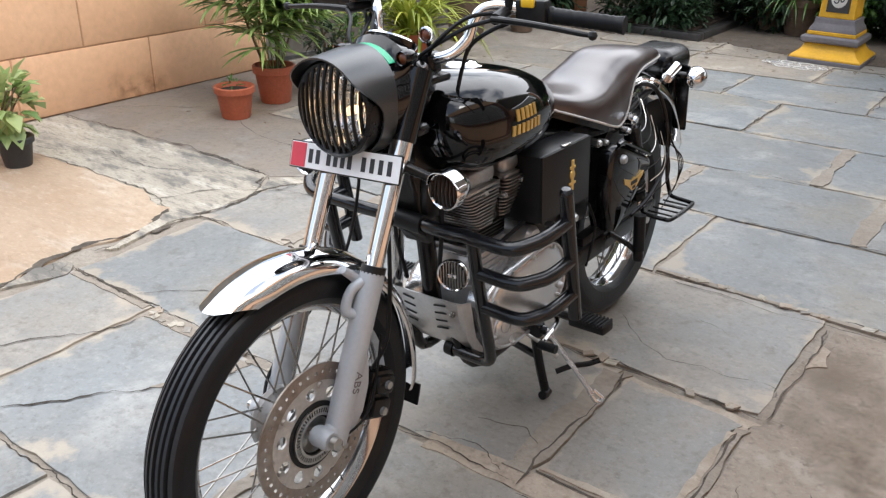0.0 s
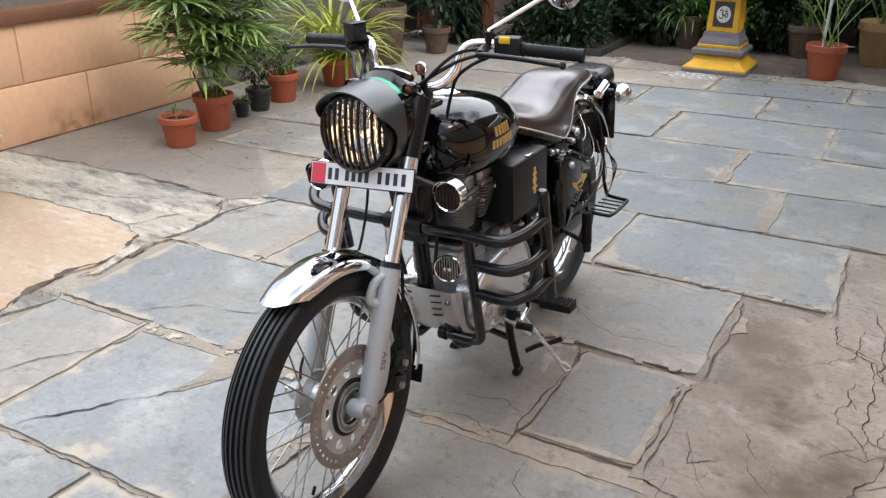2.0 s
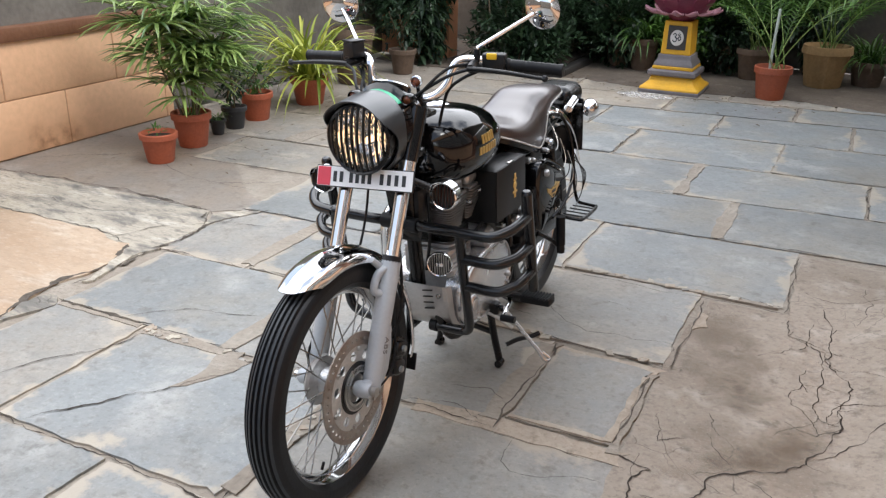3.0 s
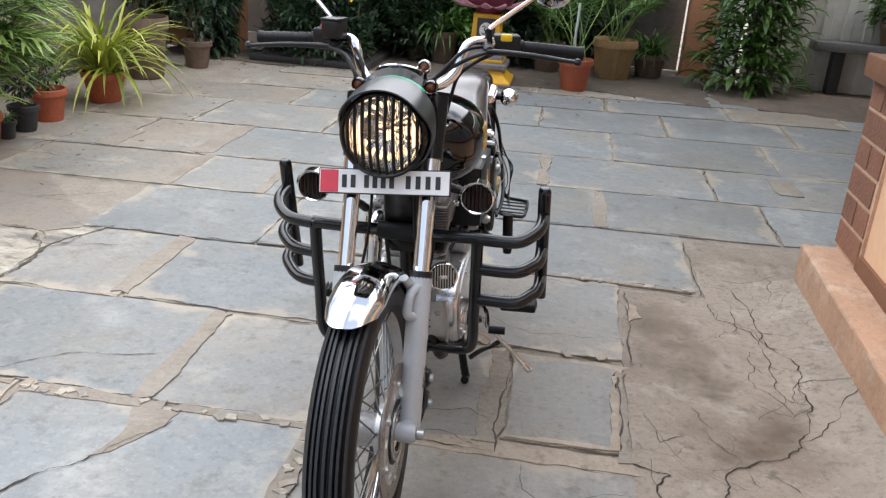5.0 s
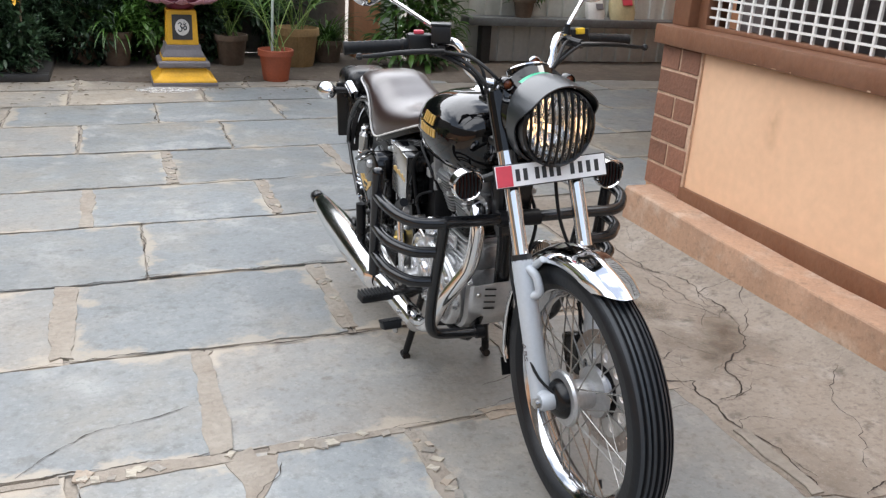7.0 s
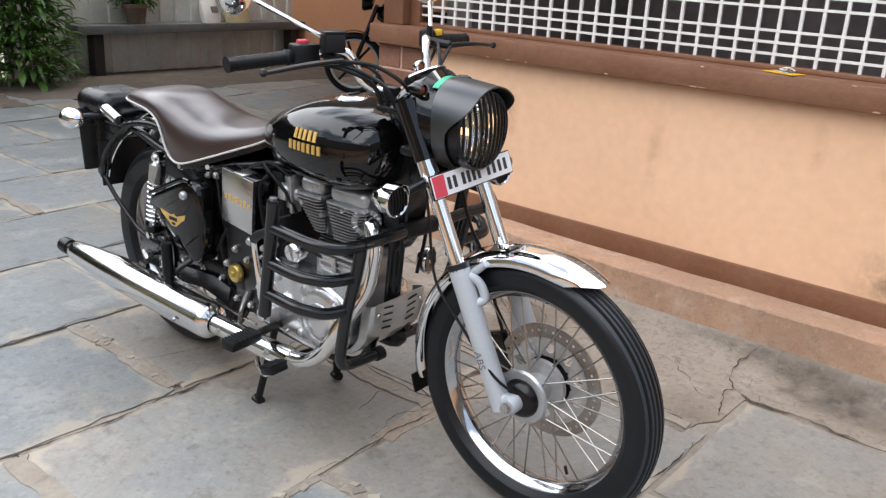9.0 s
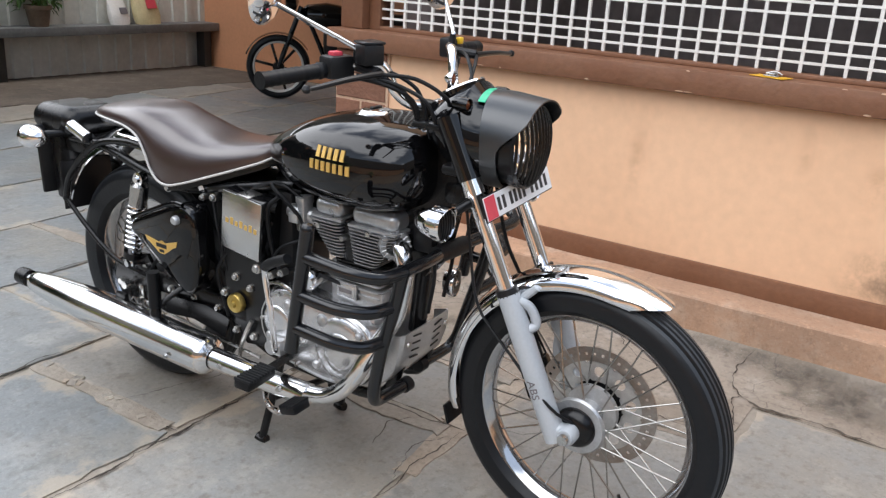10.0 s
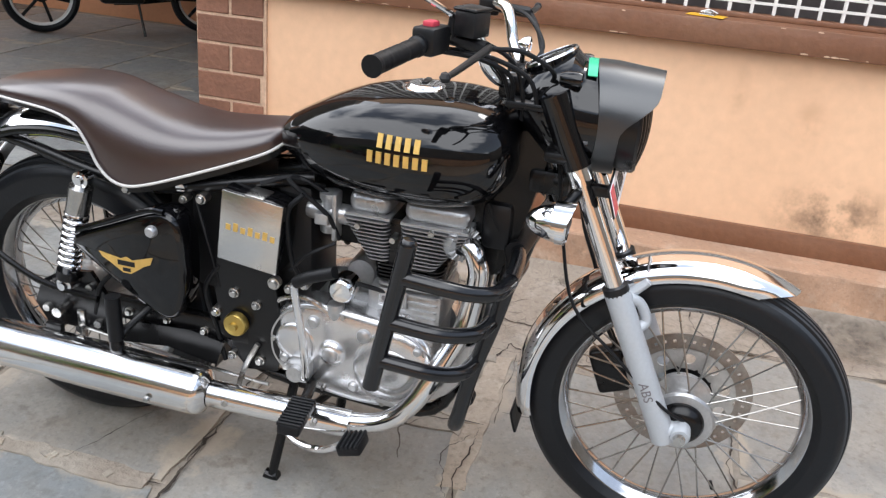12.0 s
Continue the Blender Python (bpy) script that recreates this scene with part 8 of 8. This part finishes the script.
def arching_plant(x, y, r, h, n, length, mat, potmat, seed, label, width=0.014, up=1.2, z0=0.0):
    t = thing("potted_plant", label, "potted plant", pose(x, y, z0), "potted plants")
    pot(t, r, h, potmat)
    L, rnd = Leaves(seed), random.Random(seed)
    for i in range(n):
        a = rnd.uniform(0, 6.28)
        d = Vector((math.cos(a), math.sin(a), rnd.uniform(0.5, up * 2)))
        L.blade((rnd.gauss(0, r * 0.3), rnd.gauss(0, r * 0.3), h * 0.86), d, length * rnd.uniform(0.55, 1.1), width * rnd.uniform(0.7, 1.2), rnd.uniform(1.2, 2.6), 7)
    L.finish("foliage", mat, t)
    return t


def leafy(L, c, rad, n, size, aspect=0.4, up=0.3):
    """Leaves through a lumpy cloud with an uneven outline."""
    rnd = L.rnd
    k = 0
    while k < n:
        p = Vector((rnd.uniform(-1, 1), rnd.uniform(-1, 1), rnd.uniform(-1, 1)))
        lump = 0.72 + 0.5 * noise.noise(p * 2.3 + Vector(c))
        if p.length > lump or p.length < lump * 0.35:
            continue
        q = Vector((c[0] + p.x * rad[0], c[1] + p.y * rad[1], c[2] + p.z * rad[2]))
        if q.z < 0.02:
            continue
        d = p.normalized() + Vector((rnd.gauss(0, 0.6), rnd.gauss(0, 0.6), rnd.gauss(up, 0.5)))
        s = size * rnd.uniform(0.6, 1.3)
        L.blade(q, d, s, s * aspect * rnd.uniform(0.8, 1.2), rnd.uniform(0.2, 1.0), 2)
        k += 1


def shrub(x, y, h_pot, r_pot, potmat, c, rad, n, size, mat, seed, label, aspect=0.4, flute=0, z0=0.0, name="potted_plant"):
    t = thing(name, label, "potted plant", pose(x, y, z0), "potted plants")
    pot(t, r_pot, h_pot, potmat, flute=flute)
    rnd = random.Random(seed)
    stems(t, [[Vector((0, 0, h_pot * 0.85)), Vector((rnd.uniform(-.3, .3) * rad[0], rnd.uniform(-.3, .3) * rad[1], (h_pot + c[2]) / 2)), Vector((rnd.uniform(-.7, .7) * rad[0], rnd.uniform(-.7, .7) * rad[1], c[2] + rad[2] * 0.4))] for _ in range(4)], 0.006)
    L = Leaves(seed)
    leafy(L, c, rad, n, size, aspect)
    L.finish("foliage", mat, t)
    return t


def feather_palm(x, y, r, h, tall, n, potmat, seed, label, mat=LEAF_MID, flute=0, cane=True):
    t = thing("potted_palm", label, "potted plant", pose(x, y, 0), "potted plants")
    pot(t, r, h, potmat, flute=flute)
    L, rnd = Leaves(seed), random.Random(seed)
    lines = []
    for i in range(n):
        a, lean = rnd.uniform(0, 6.28), rnd.uniform(0.15, 0.7)
        b = Vector((rnd.gauss(0, r * .2), rnd.gauss(0, r * .2), h * 0.86))
        ln = (tall - h) * rnd.uniform(0.6, 1.05)
        d = Vector((math.cos(a) * lean, math.sin(a) * lean, 1)).normalized()
        p, pts = b.copy(), [b.copy()]
        for k in range(9):
            p = p + d * ln / 9
            pts.append(p.copy())
            d = (d + Vector((math.cos(a) * 0.05, math.sin(a) * 0.05, -0.10 * k / 5))).normalized()
        lines.append(pts)
        s = Vector((-math.sin(a), math.cos(a), 0))
        for k in range(4, 10):
            for q in (0, 0.5):
                c = pts[k] if q == 0 or k == 9 else (pts[k] + pts[k + 1]) / 2
                dd = (pts[k] - pts[k - 1]).normalized()
                for sg in (-1, 1):
                    L.blade(c, dd * 0.9 + s * sg + Vector((0, 0, 0.1)), ln * rnd.uniform(0.20, 0.30), 0.016, rnd.uniform(0.5, 1.3), 4)
    part("stalk", join(*(tube(p, (0.005, 0.002), 5, False) for p in lines)), LEAF_PALM, t)
    if cane:
        part("cane", tube([(-0.03, 0, h * 0.85), (-0.028, 0.0, h + 0.18), (-0.02, 0.0, h + 0.45)], 0.011, 8), PALE, t)
    L.finish("foliage", mat, t)
    return t


# beside the low wall
t = thing("potted_plant", "small round terracotta pot with a few shoots", "potted plant", pose(-2.58, 2.10, 0), "potted plants")
pot(t, 0.105, 0.175, TERRA)
L = Leaves(3)
leafy(L, (0, 0, 0.185), (0.06, 0.06, 0.03), 26, 0.03)
L.finish("foliage", LEAF_MID, t)
fan_palm(-2.66, 2.47, 0.118, 0.215, 1.10, 22, 5)
arching_plant(-2.715, 2.77, 0.052, 0.10, 40, 0.11, LEAF_MID, BLACKPOT, 7, "tuft of grass in a small black pot", 0.007)
shrub(-2.73, 2.96, 0.15, 0.082, BLACKPOT, (0, 0, 0.30), (0.13, 0.13, 0.15), 160, 0.055, LEAF_DARK, 8, "dark small-leaved plant in a black plastic pot")
shrub(-2.76, 3.24, 0.195, 0.112, TERRA, (0.03, 0, 0.31), (0.16, 0.15, 0.13), 190, 0.05, LEAF_MID, 9, "straggly green plant in a terracotta pot")
arching_plant(-2.74, 3.86, 0.14, 0.20, 150, 0.78, LEAF_YELLOW, TERRA, 11, "yellow-green striped spider plant spilling over its red pot", 0.022, 1.4)
shrub(-2.9, 4.75, 0.46, 0.18, CLAYPOT, (0, 0, 0.75), (0.24, 0.24, 0.26), 240, 0.07, LEAF_DARK, 12, "tall old clay pot with a thin dark plant")
shrub(-2.75, 5.35, 0.22, 0.12, CLAYPOT, (0, 0, 0.45), (0.2, 0.2, 0.25), 170, 0.07, LEAF_DARK, 13, "dark leafy plant in an old clay pot")
shrub(-2.72, 0.93, 0.14, 0.08, BLACKPOT, (0, 0, 0.30), (0.14, 0.14, 0.17), 120, 0.095, LEAF_PALE, 14, "pale yellow-green plant in a black pot", 0.6)

# planting bed in the far corner
bed = thing("planting_bed", "stone edged bed of dense dark green shrubs", "planting bed", pose(-1.95, 6.45, 0))
for i, (x0, x1, y0, y1) in enumerate(((-0.55, 0.55, -0.58, -0.48), (-0.55, -0.45, -0.48, 0.5), (0.45, 0.55, -0.48, 0.5))):
    part("edging", box(x0, x1, y0, y1, 0.0, 0.065, 0.012), DARKSTONE, bed)
part("bed_soil", box(-0.45, 0.45, -0.48, 0.5, 0.0, 0.075, 0.01), SOIL, bed)
L = Leaves(21)
leafy(L, (0.05, -0.10, 0.42), (0.70, 0.58, 0.46), 3200, 0.075)
leafy(L, (-0.2, 0.3, 1.0), (0.6, 0.5, 0.7), 1600, 0.11, 0.2)
leafy(L, (0.1, -0.36, 0.2), (0.78, 0.42, 0.28), 1000, 0.07)
leafy(L, (0.38, -0.3, 0.30), (0.28, 0.28, 0.2), 420, 0.06, 0.45)
L.finish("foliage", LEAF_DARK, bed)
stems(bed, [[(0.02 + 0.15 * k, -0.3 + 0.1 * (k % 2), 0.05), (0.03 + 0.17 * k, -0.28, 0.5), (0.0 + 0.2 * k, -0.2, 1.1)] for k in range(-2, 3)], 0.01)
L = Leaves(22)
leafy(L, (0.35, -0.45, 0.62), (0.05, 0.05, 0.05), 9, 0.04, 0.8)
L.finish("blossom", YELLOW, bed)

# row of pots along the back wall, their clay darkened for the shade
for i, (x, y, hp, rp, mt, fl, kind) in enumerate((
    (-1.25, 6.85, 0.26, 0.13, CLAYPOT, 0, "dark"), (-0.98, 6.75, 0.30, 0.14, CLAYPOT, 0, "grass"), (-0.62, 6.95, 0.24, 0.13, CLAYPOT, 0, "mid"),
    (-0.28, 7.05, 0.26, 0.14, CLAYPOT, 0, "dark"), (0.02, 6.80, 0.28, 0.15, CLAYPOT, 0, "feather"), (0.98, 7.0, 0.22, 0.16, CLAYPOT, 0, "grass"),
    (-1.55, 7.2, 0.3, 0.15, CLAYPOT, 0, "dark"), (-0.9, 7.3, 0.3, 0.15, CLAYPOT, 0, "dark"), (-0.1, 7.35, 0.3, 0.15, CLAYPOT, 0, "mid"))):
    x += 0.09
    if kind == "grass":
        arching_plant(x, y, rp, hp, 110, 0.5, LEAF_MID, mt, 40 + i, "grassy green plant in a weathered clay pot, toned for shade", 0.014)
    elif kind == "feather":
        feather_palm(x, y, rp, hp, 1.1, 11, mt, 40 + i, "feathery green palm in a clay pot", cane=False)
    else:
        shrub(x, y, hp, rp, mt, (0, -0.05, hp + 0.16), (0.44, 0.40, 0.52), 1600, 0.08, LEAF_DARK if kind == "dark" else LEAF_MID, 40 + i, "dense %s green shrub in a weathered clay pot" % ("dark" if kind == "dark" else "mid"))
for i, (x, y, top) in enumerate(((-2.95, 5.98, 2.2), (-2.35, 7.2, 3.0), (-1.75, 7.25, 3.2), (-1.15, 7.3, 2.8), (-0.6, 7.35, 3.0), (-0.05, 7.35, 2.8), (0.5, 7.42, 2.4))):
    t = thing("shrub", "tall dark green shrub against the back wall", "shrub", pose(x, y, 0), "back wall shrubs")
    part("trunk", tube([(0, 0, 0), (0.04, 0.02, 0.4), (0, 0, 1.0)], (0.03, 0.012), 8), WOODBARK, t)
    L = Leaves(60 + i)
    leafy(L, (0, 0, top * 0.5), (0.66, 0.45, top * 0.6), 4600, 0.12, 0.32)
    L.finish("foliage", LEAF_DARK, t)
feather_palm(0.375, 5.95, 0.145, 0.265, 1.35, 9, TERRA, 71, "young palm with a pale cane in a red terracotta pot")
feather_palm(0.72, 6.75, 0.20, 0.36, 1.25, 14, FLUTED, 72, "bushy palm in a fluted old clay pot", flute=22, cane=False)

# climbing plant at the fence
t = thing("climbing_plant", "broad-leaved green climber growing up a pillar", "plant", pose(1.93, 6.70, 0))
stems(t, [[(0.1 * k, 0, 0), (0.12 * k, 0.05, 0.5), (0.08 * k, 0.1, 1.2)] for k in range(-2, 3)], 0.012)
L = Leaves(81)
for i in range(1100):
    a = L.rnd.uniform(0, 6.28)
    z = L.rnd.uniform(0.05, 1.5)
    w = 0.52 - 0.16 * z
    L.blade((math.cos(a) * w * L.rnd.random(), math.sin(a) * w * 0.7 * L.rnd.random(), z), (math.cos(a), math.sin(a), L.rnd.uniform(-0.2, 1.0)), L.rnd.uniform(0.12, 0.24), L.rnd.uniform(0.03, 0.06), L.rnd.uniform(0.6, 1.8), 4)
L.finish("foliage", LEAF_MID, t)

shrub(3.16, 6.94, 0.19, 0.115, CLAYPOT, (0.03, 0, 0.36), (0.36, 0.15, 0.28), 420, 0.08, LEAF_MID, 91, "leafy plant in a brown clay pot on the ledge", z0=0.485)

# dry leaves and dirt on the slabs
t = thing("fallen_leaves", "scattered dry leaves and grit on the slabs", "leaf litter", kind="stuff")
L = Leaves(95)
for i in range(230):
    x, y = L.rnd.uniform(-2.7, 0.8), 5.6 - abs(L.rnd.gauss(0, 0.45)) + 0.5
    L.blade((x, y, 0.008), (L.rnd.uniform(-1, 1), L.rnd.uniform(-1, 1), 0.05), L.rnd.uniform(0.012, 0.045), L.rnd.uniform(0.008, 0.02), 0.02, 2)
for i in range(60):
    L.blade((L.rnd.uniform(-3.2, -2.0), L.rnd.uniform(1.9, 4.6), 0.009), (L.rnd.uniform(-1, 1), L.rnd.uniform(-1, 1), 0.05), L.rnd.uniform(0.01, 0.05), L.rnd.uniform(0.006, 0.014), 0.02, 2)
L.finish("litter", WOODBARK, t)

# ---- shrine pillar with lotus top ----
shrine = thing("shrine_pillar", "yellow and grey painted shrine pillar with a maroon lotus", "shrine", pose(-0.395, 5.90, 0) @ Matrix.Diagonal((0.94, 0.94, 1.10, 1)))


def square_ring(h, z):
    return [Vector((sx * h, sy * h, z)) for sx, sy in ((-1, -1), (1, -1), (1, 1), (-1, 1))]


def square_body(steps):
    bm = loft([square_ring(h, z) for h, z in steps])
    bmesh.ops.bevel(bm, geom=bm.edges[:], offset=0.004, segments=1, affect="EDGES", profile=0.5)
    return bm


part("foot", square_body([(0.268, 0.0), (0.268, 0.028)]), GREYPAINT, shrine, smooth=False)
part("base", square_body([(0.262, 0.028), (0.258, 0.045), (0.222, 0.062), (0.195, 0.09), (0.18, 0.125)]), YELLOW, shrine)
part("slab_step", square_body([(0.20, 0.125), (0.212, 0.135), (0.212, 0.165), (0.195, 0.175)]), GREYPAINT, shrine, smooth=False)
part("band", square_body([(0.178, 0.175), (0.178, 0.20)]), YELLOW, shrine, smooth=False)
part("neck", square_body([(0.175, 0.20), (0.168, 0.222), (0.148, 0.25), (0.145, 0.285)]), GREYPAINT, shrine)
part("shaft", square_body([(0.130, 0.285), (0.120, 0.53)]), YELLOW, shrine, smooth=False)
panel_at = Matrix.Translation((0, -0.128, 0.41)) @ Matrix.Rotation(radians(-2.3), 4, "X")
panel = part("panel", moved(box(-0.082, 0.082, -0.004, 0.004, -0.088, 0.088, 0.002, 1), panel_at), DARKSTONE, shrine, "dark square panel with a white disc")
part("disc", moved(lathe([(0, 0.0), (0.055, 0.0), (0.058, 0.002), (0.058, 0.006), (0, 0.006)], 32), panel_at @ Matrix.Translation((0, -0.009, 0)) @ ALONG_Y), WHITE, panel)
OM = ([(-0.034, 0.022), (-0.018, 0.032), (-0.006, 0.022), (-0.016, 0.006), (-0.004, -0.004), (-0.006, -0.024), (-0.024, -0.028), (-0.036, -0.016)], [(-0.010, 0.004), (0.008, -0.006), (0.02, 0.010), (0.032, 0.006), (0.032, -0.012), (0.018, -0.018), (0.012, -0.008)], [(0.006, 0.026), (0.018, 0.020), (0.032, 0.028)])
part("symbol", join(*(tube([panel_at @ Vector((x, -0.010, z)) for x, z in p], 0.0042, 6, per=4) for p in OM), moved(lathe([(0, -0.005), (0.005, 0), (0, 0.005)], 8), panel_at @ Matrix.Translation((0.018, -0.010, 0.037)))), PLATEINK, panel)
lotus = part("lotus", lathe([(0, 0.53), (0.10, 0.53), (0.13, 0.56), (0.20, 0.60), (0.235, 0.66), (0.24, 0.74), (0.21, 0.80), (0.15, 0.84), (0, 0.85)], 24), MAROON, shrine, "maroon painted lotus bud")
for ring_n, r0, z0, out, up, mat in ((12, 0.15, 0.595, 0.19, 0.01, MAROON_PALE), (12, 0.20, 0.62, 0.10, 0.13, MAROON), (10, 0.19, 0.70, 0.06, 0.16, MAROON)):
    for k in range(ring_n):
        a = 2 * math.pi * (k + 0.5 * (z0 > 0.6)) / ring_n
        w = math.pi * r0 / ring_n * 1.35
        petal = []
        for t, ww in ((0, 0.6), (0.35, 1.0), (0.7, 0.8), (0.92, 0.35), (1.0, 0.05)):
            rr, zz = r0 + out * t, z0 + up * t - 0.02 * math.sin(t * 3.1) + 0.015 * t * t
            petal.append([Vector((rr, -w * ww, zz)), Vector((rr, 0, zz - 0.012)), Vector((rr, w * ww, zz)), Vector((rr - 0.004, w * ww, zz + 0.008)), Vector((rr - 0.004, 0, zz - 0.002)), Vector((rr - 0.004, -w * ww, zz + 0.008))])
        part("petal", moved(loft(petal), Matrix.Rotation(a, 4, "Z")), mat, lotus)
chalk = thing("chalk_drawing", "white looping rangoli chalk drawing on the slab", "floor drawing", pose(-0.55, 5.50, 0.0065))
loops = [(0.0, 0.0, 0.045)] + [(0.13 * math.cos(k * math.pi / 3), 0.085 * math.sin(k * math.pi / 3), 0.05) for k in range(6)] + [(0.2, 0.0, 0.03), (-0.2, 0.0, 0.03)]
bm = join(*(tube([(x + r * math.cos(a), y + r * 0.8 * math.sin(a), 0) for a in (k * math.pi / 8 for k in range(16))], 0.0034, 5, False, True) for x, y, r in loops))
for v in bm.verts:
    v.co.z *= 0.2
part("chalk", bm, WHITE, chalk)
part("chalk_smudge", film_sheet([(0.24 * math.cos(a), 0.13 * math.sin(a)) for a in (k * math.pi / 8 for k in range(16))], 0.0, 0.07), CHALKY, chalk, "smudged chalk dust", smooth=False)

# ---- things on the ledge and the sill ----
def sack(name, x, y, z, w, h, d, mat, label, mark=None):
    rings = []
    for k, (f, g) in enumerate(((0.92, 0.9), (1.0, 1.0), (0.98, 0.95), (0.95, 0.7), (0.9, 0.35), (0.86, 0.08))):
        zz = h * k / 5
        rings.append([Vector((w / 2 * f * math.cos(a) * (1 + 0.05 * noise.noise(Vector((a, zz * 9, w)))), d / 2 * g * math.copysign(abs(math.sin(a)) ** 0.7, math.sin(a)) + zz * 0.25, zz)) for a in (2 * math.pi * j / 20 for j in range(20))])
    t = part(name, loft(rings), mat)
    t.matrix_basis = pose(x, y, z, 0, 0, 8)
    tagged(t, label, "bag")
    if mark:
        part("print", moved(box(-w * 0.2, w * 0.2, -0.004, 0.002, -h * 0.12, h * 0.12, 0.002, 1), Matrix.Translation((0.02, -d * 0.44 + h * 0.1, h * 0.5)) @ Matrix.Rotation(radians(-22), 4, "X")), mark, t)
    return t


sack("sack", 4.36, 6.92, 0.486, 0.34, 0.40, 0.15, CREAM, "yellowish printed grain sack leaning on the fence", RED)
sack("plastic_bag", 4.02, 6.92, 0.486, 0.24, 0.27, 0.13, WHITE, "crumpled white plastic bag on the stone ledge", GREYPAINT)
chip = part("soap_packet", box(-0.062, 0.062, -0.034, 0.034, 0, 0.003, 0.001), YELLOW)
chip.matrix_basis = pose(1.478, 0.075, 0.9515, 0, 0, 74)
tagged(chip, "flat yellow card with a silver clip on the sill", "packet")
part("clip", join(box(-0.028, 0.022, -0.024, 0.016, 0.003, 0.007, 0.002), box(-0.018, 0.012, -0.015, 0.010, 0.007, 0.016, 0.004), tube([(-0.03, -0.02, 0.010), (0.0, -0.024, 0.018), (0.026, -0.012, 0.010)], 0.0025, 8)), STEEL, chip)

# ---- second motorcycle in the parking bay ----
bike = thing("motorcycle", "black commuter motorcycle parked in the dim bay", "motorcycle", pose(4.18, 4.92, 0, 0, 0, 0) @ Matrix.Rotation(radians(134), 4, "Z"))


def bike_part(name, bm, mat, parent=bike, label=""):
    return part(name, bm, mat, parent, label)


for nm, at in (("front_wheel", 0.0), ("rear_wheel", -1.26)):
    w = bike_part(nm, moved(lathe([(0.215, -0.025), (0.228, -0.03), (0.232, 0), (0.228, 0.03), (0.215, 0.025), (0.208, 0)], 48, True), ALONG_Y), PALERIM, bike, "wheel with a pale rim edge and black spokes")
    w.matrix_basis = Matrix.Translation((at, 0, 0.285))
    bike_part("tyre", moved(lathe([(0.226, -0.028), (0.25, -0.038), (0.275, -0.03), (0.285, 0), (0.275, 0.03), (0.25, 0.038), (0.226, 0.028)], 48, True), ALONG_Y), RUBBER, w)
    bike_part("hub", moved(lathe([(0, -0.05), (0.05, -0.05), (0.055, 0), (0.05, 0.05), (0, 0.05)], 24), ALONG_Y), SATIN, w)
    for k in range(6):
        bike_part("spoke", moved(box(-0.012, 0.012, -0.01, 0.01, 0.04, 0.215, 0.003), Matrix.Rotation(k * math.pi / 3 + 0.3, 4, "Y")), SATIN, w)
for s in (1, -1):
    bike_part("fork_leg", tube([(0.0, s * 0.075, 0.285), (-0.11, s * 0.075, 0.58), (-0.2, s * 0.075, 0.82)], 0.02, 10), SATIN)
    bike_part("shock_absorber", tube([(-1.22, s * 0.11, 0.33), (-1.12, s * 0.11, 0.62)], 0.025, 10, False), STEEL)
rings = [[Vector((0.31 * math.cos(a) * q, y, 0.285 + 0.31 * math.sin(a) * q)) for y, q in ((-0.05, 0.97), (0, 1.0), (0.05, 0.97), (0.05, 0.96), (0, 0.985), (-0.05, 0.96))] for a in (radians(v) for v in range(20, 150, 8))]
bike_part("front_fender", loft(rings), BLACK)
bike_part("fuel_tank", loft([[Vector((x, w * math.copysign(abs(math.cos(a)) ** 0.7, math.cos(a)), 0.74 + 0.01 + h * math.sin(a))) for a in (2 * math.pi * k / 24 for k in range(24))] for x, w, h in ((-0.20, 0.05, 0.05), (-0.25, 0.12, 0.09), (-0.42, 0.145, 0.115), (-0.60, 0.12, 0.09), (-0.70, 0.07, 0.05))]), BLACK)
bike_part("seat", box(-1.30, -0.66, -0.12, 0.12, 0.70, 0.79, 0.03, 3), HIDE)
bike_part("engine", join(box(-0.75, -0.42, -0.13, 0.13, 0.24, 0.45, 0.03), box(-0.55, -0.40, -0.09, 0.09, 0.42, 0.62, 0.02)), PLASTIC)
bike_part("side_cover", box(-1.02, -0.72, -0.12, 0.12, 0.48, 0.68, 0.03), BLACK)
bike_part("frame_tube", join(tube([(-0.22, 0, 0.80), (-0.36, 0, 0.50), (-0.45, 0, 0.26)], 0.02, 8), tube([(-0.75, 0.1, 0.30), (-1.26, 0.1, 0.285)], 0.02, 8, False), tube([(-0.75, -0.1, 0.30), (-1.26, -0.1, 0.285)], 0.02, 8, False)), SATIN)
bike_part("headlight", moved(lathe([(0, 0.10), (0.08, 0.07), (0.095, 0.0), (0.085, -0.02), (0, -0.03)], 24), Matrix.Translation((-0.08, 0, 0.86)) @ Matrix.Rotation(radians(-90), 4, "Y")), BLACK)
bike_part("handlebar", tube([(-0.34, 0.36, 0.98), (-0.26, 0.2, 1.0), (-0.2, 0.06, 0.92), (-0.2, -0.06, 0.92), (-0.26, -0.2, 1.0), (-0.34, -0.36, 0.98)], 0.013, 8), SATIN)
bike_part("muffler", tube([(-0.55, -0.12, 0.22), (-0.8, -0.15, 0.24), (-1.4, -0.17, 0.32)], (0.02, 0.045), 12), SATIN)
bike_part("side_stand", tube([(-0.70, 0.12, 0.25), (-0.72, 0.24, 0.01)], 0.01, 8, False), SATIN)
bike_part("tail_light", box(-1.50, -1.38, -0.07, 0.07, 0.62, 0.70, 0.015), REDLENS)
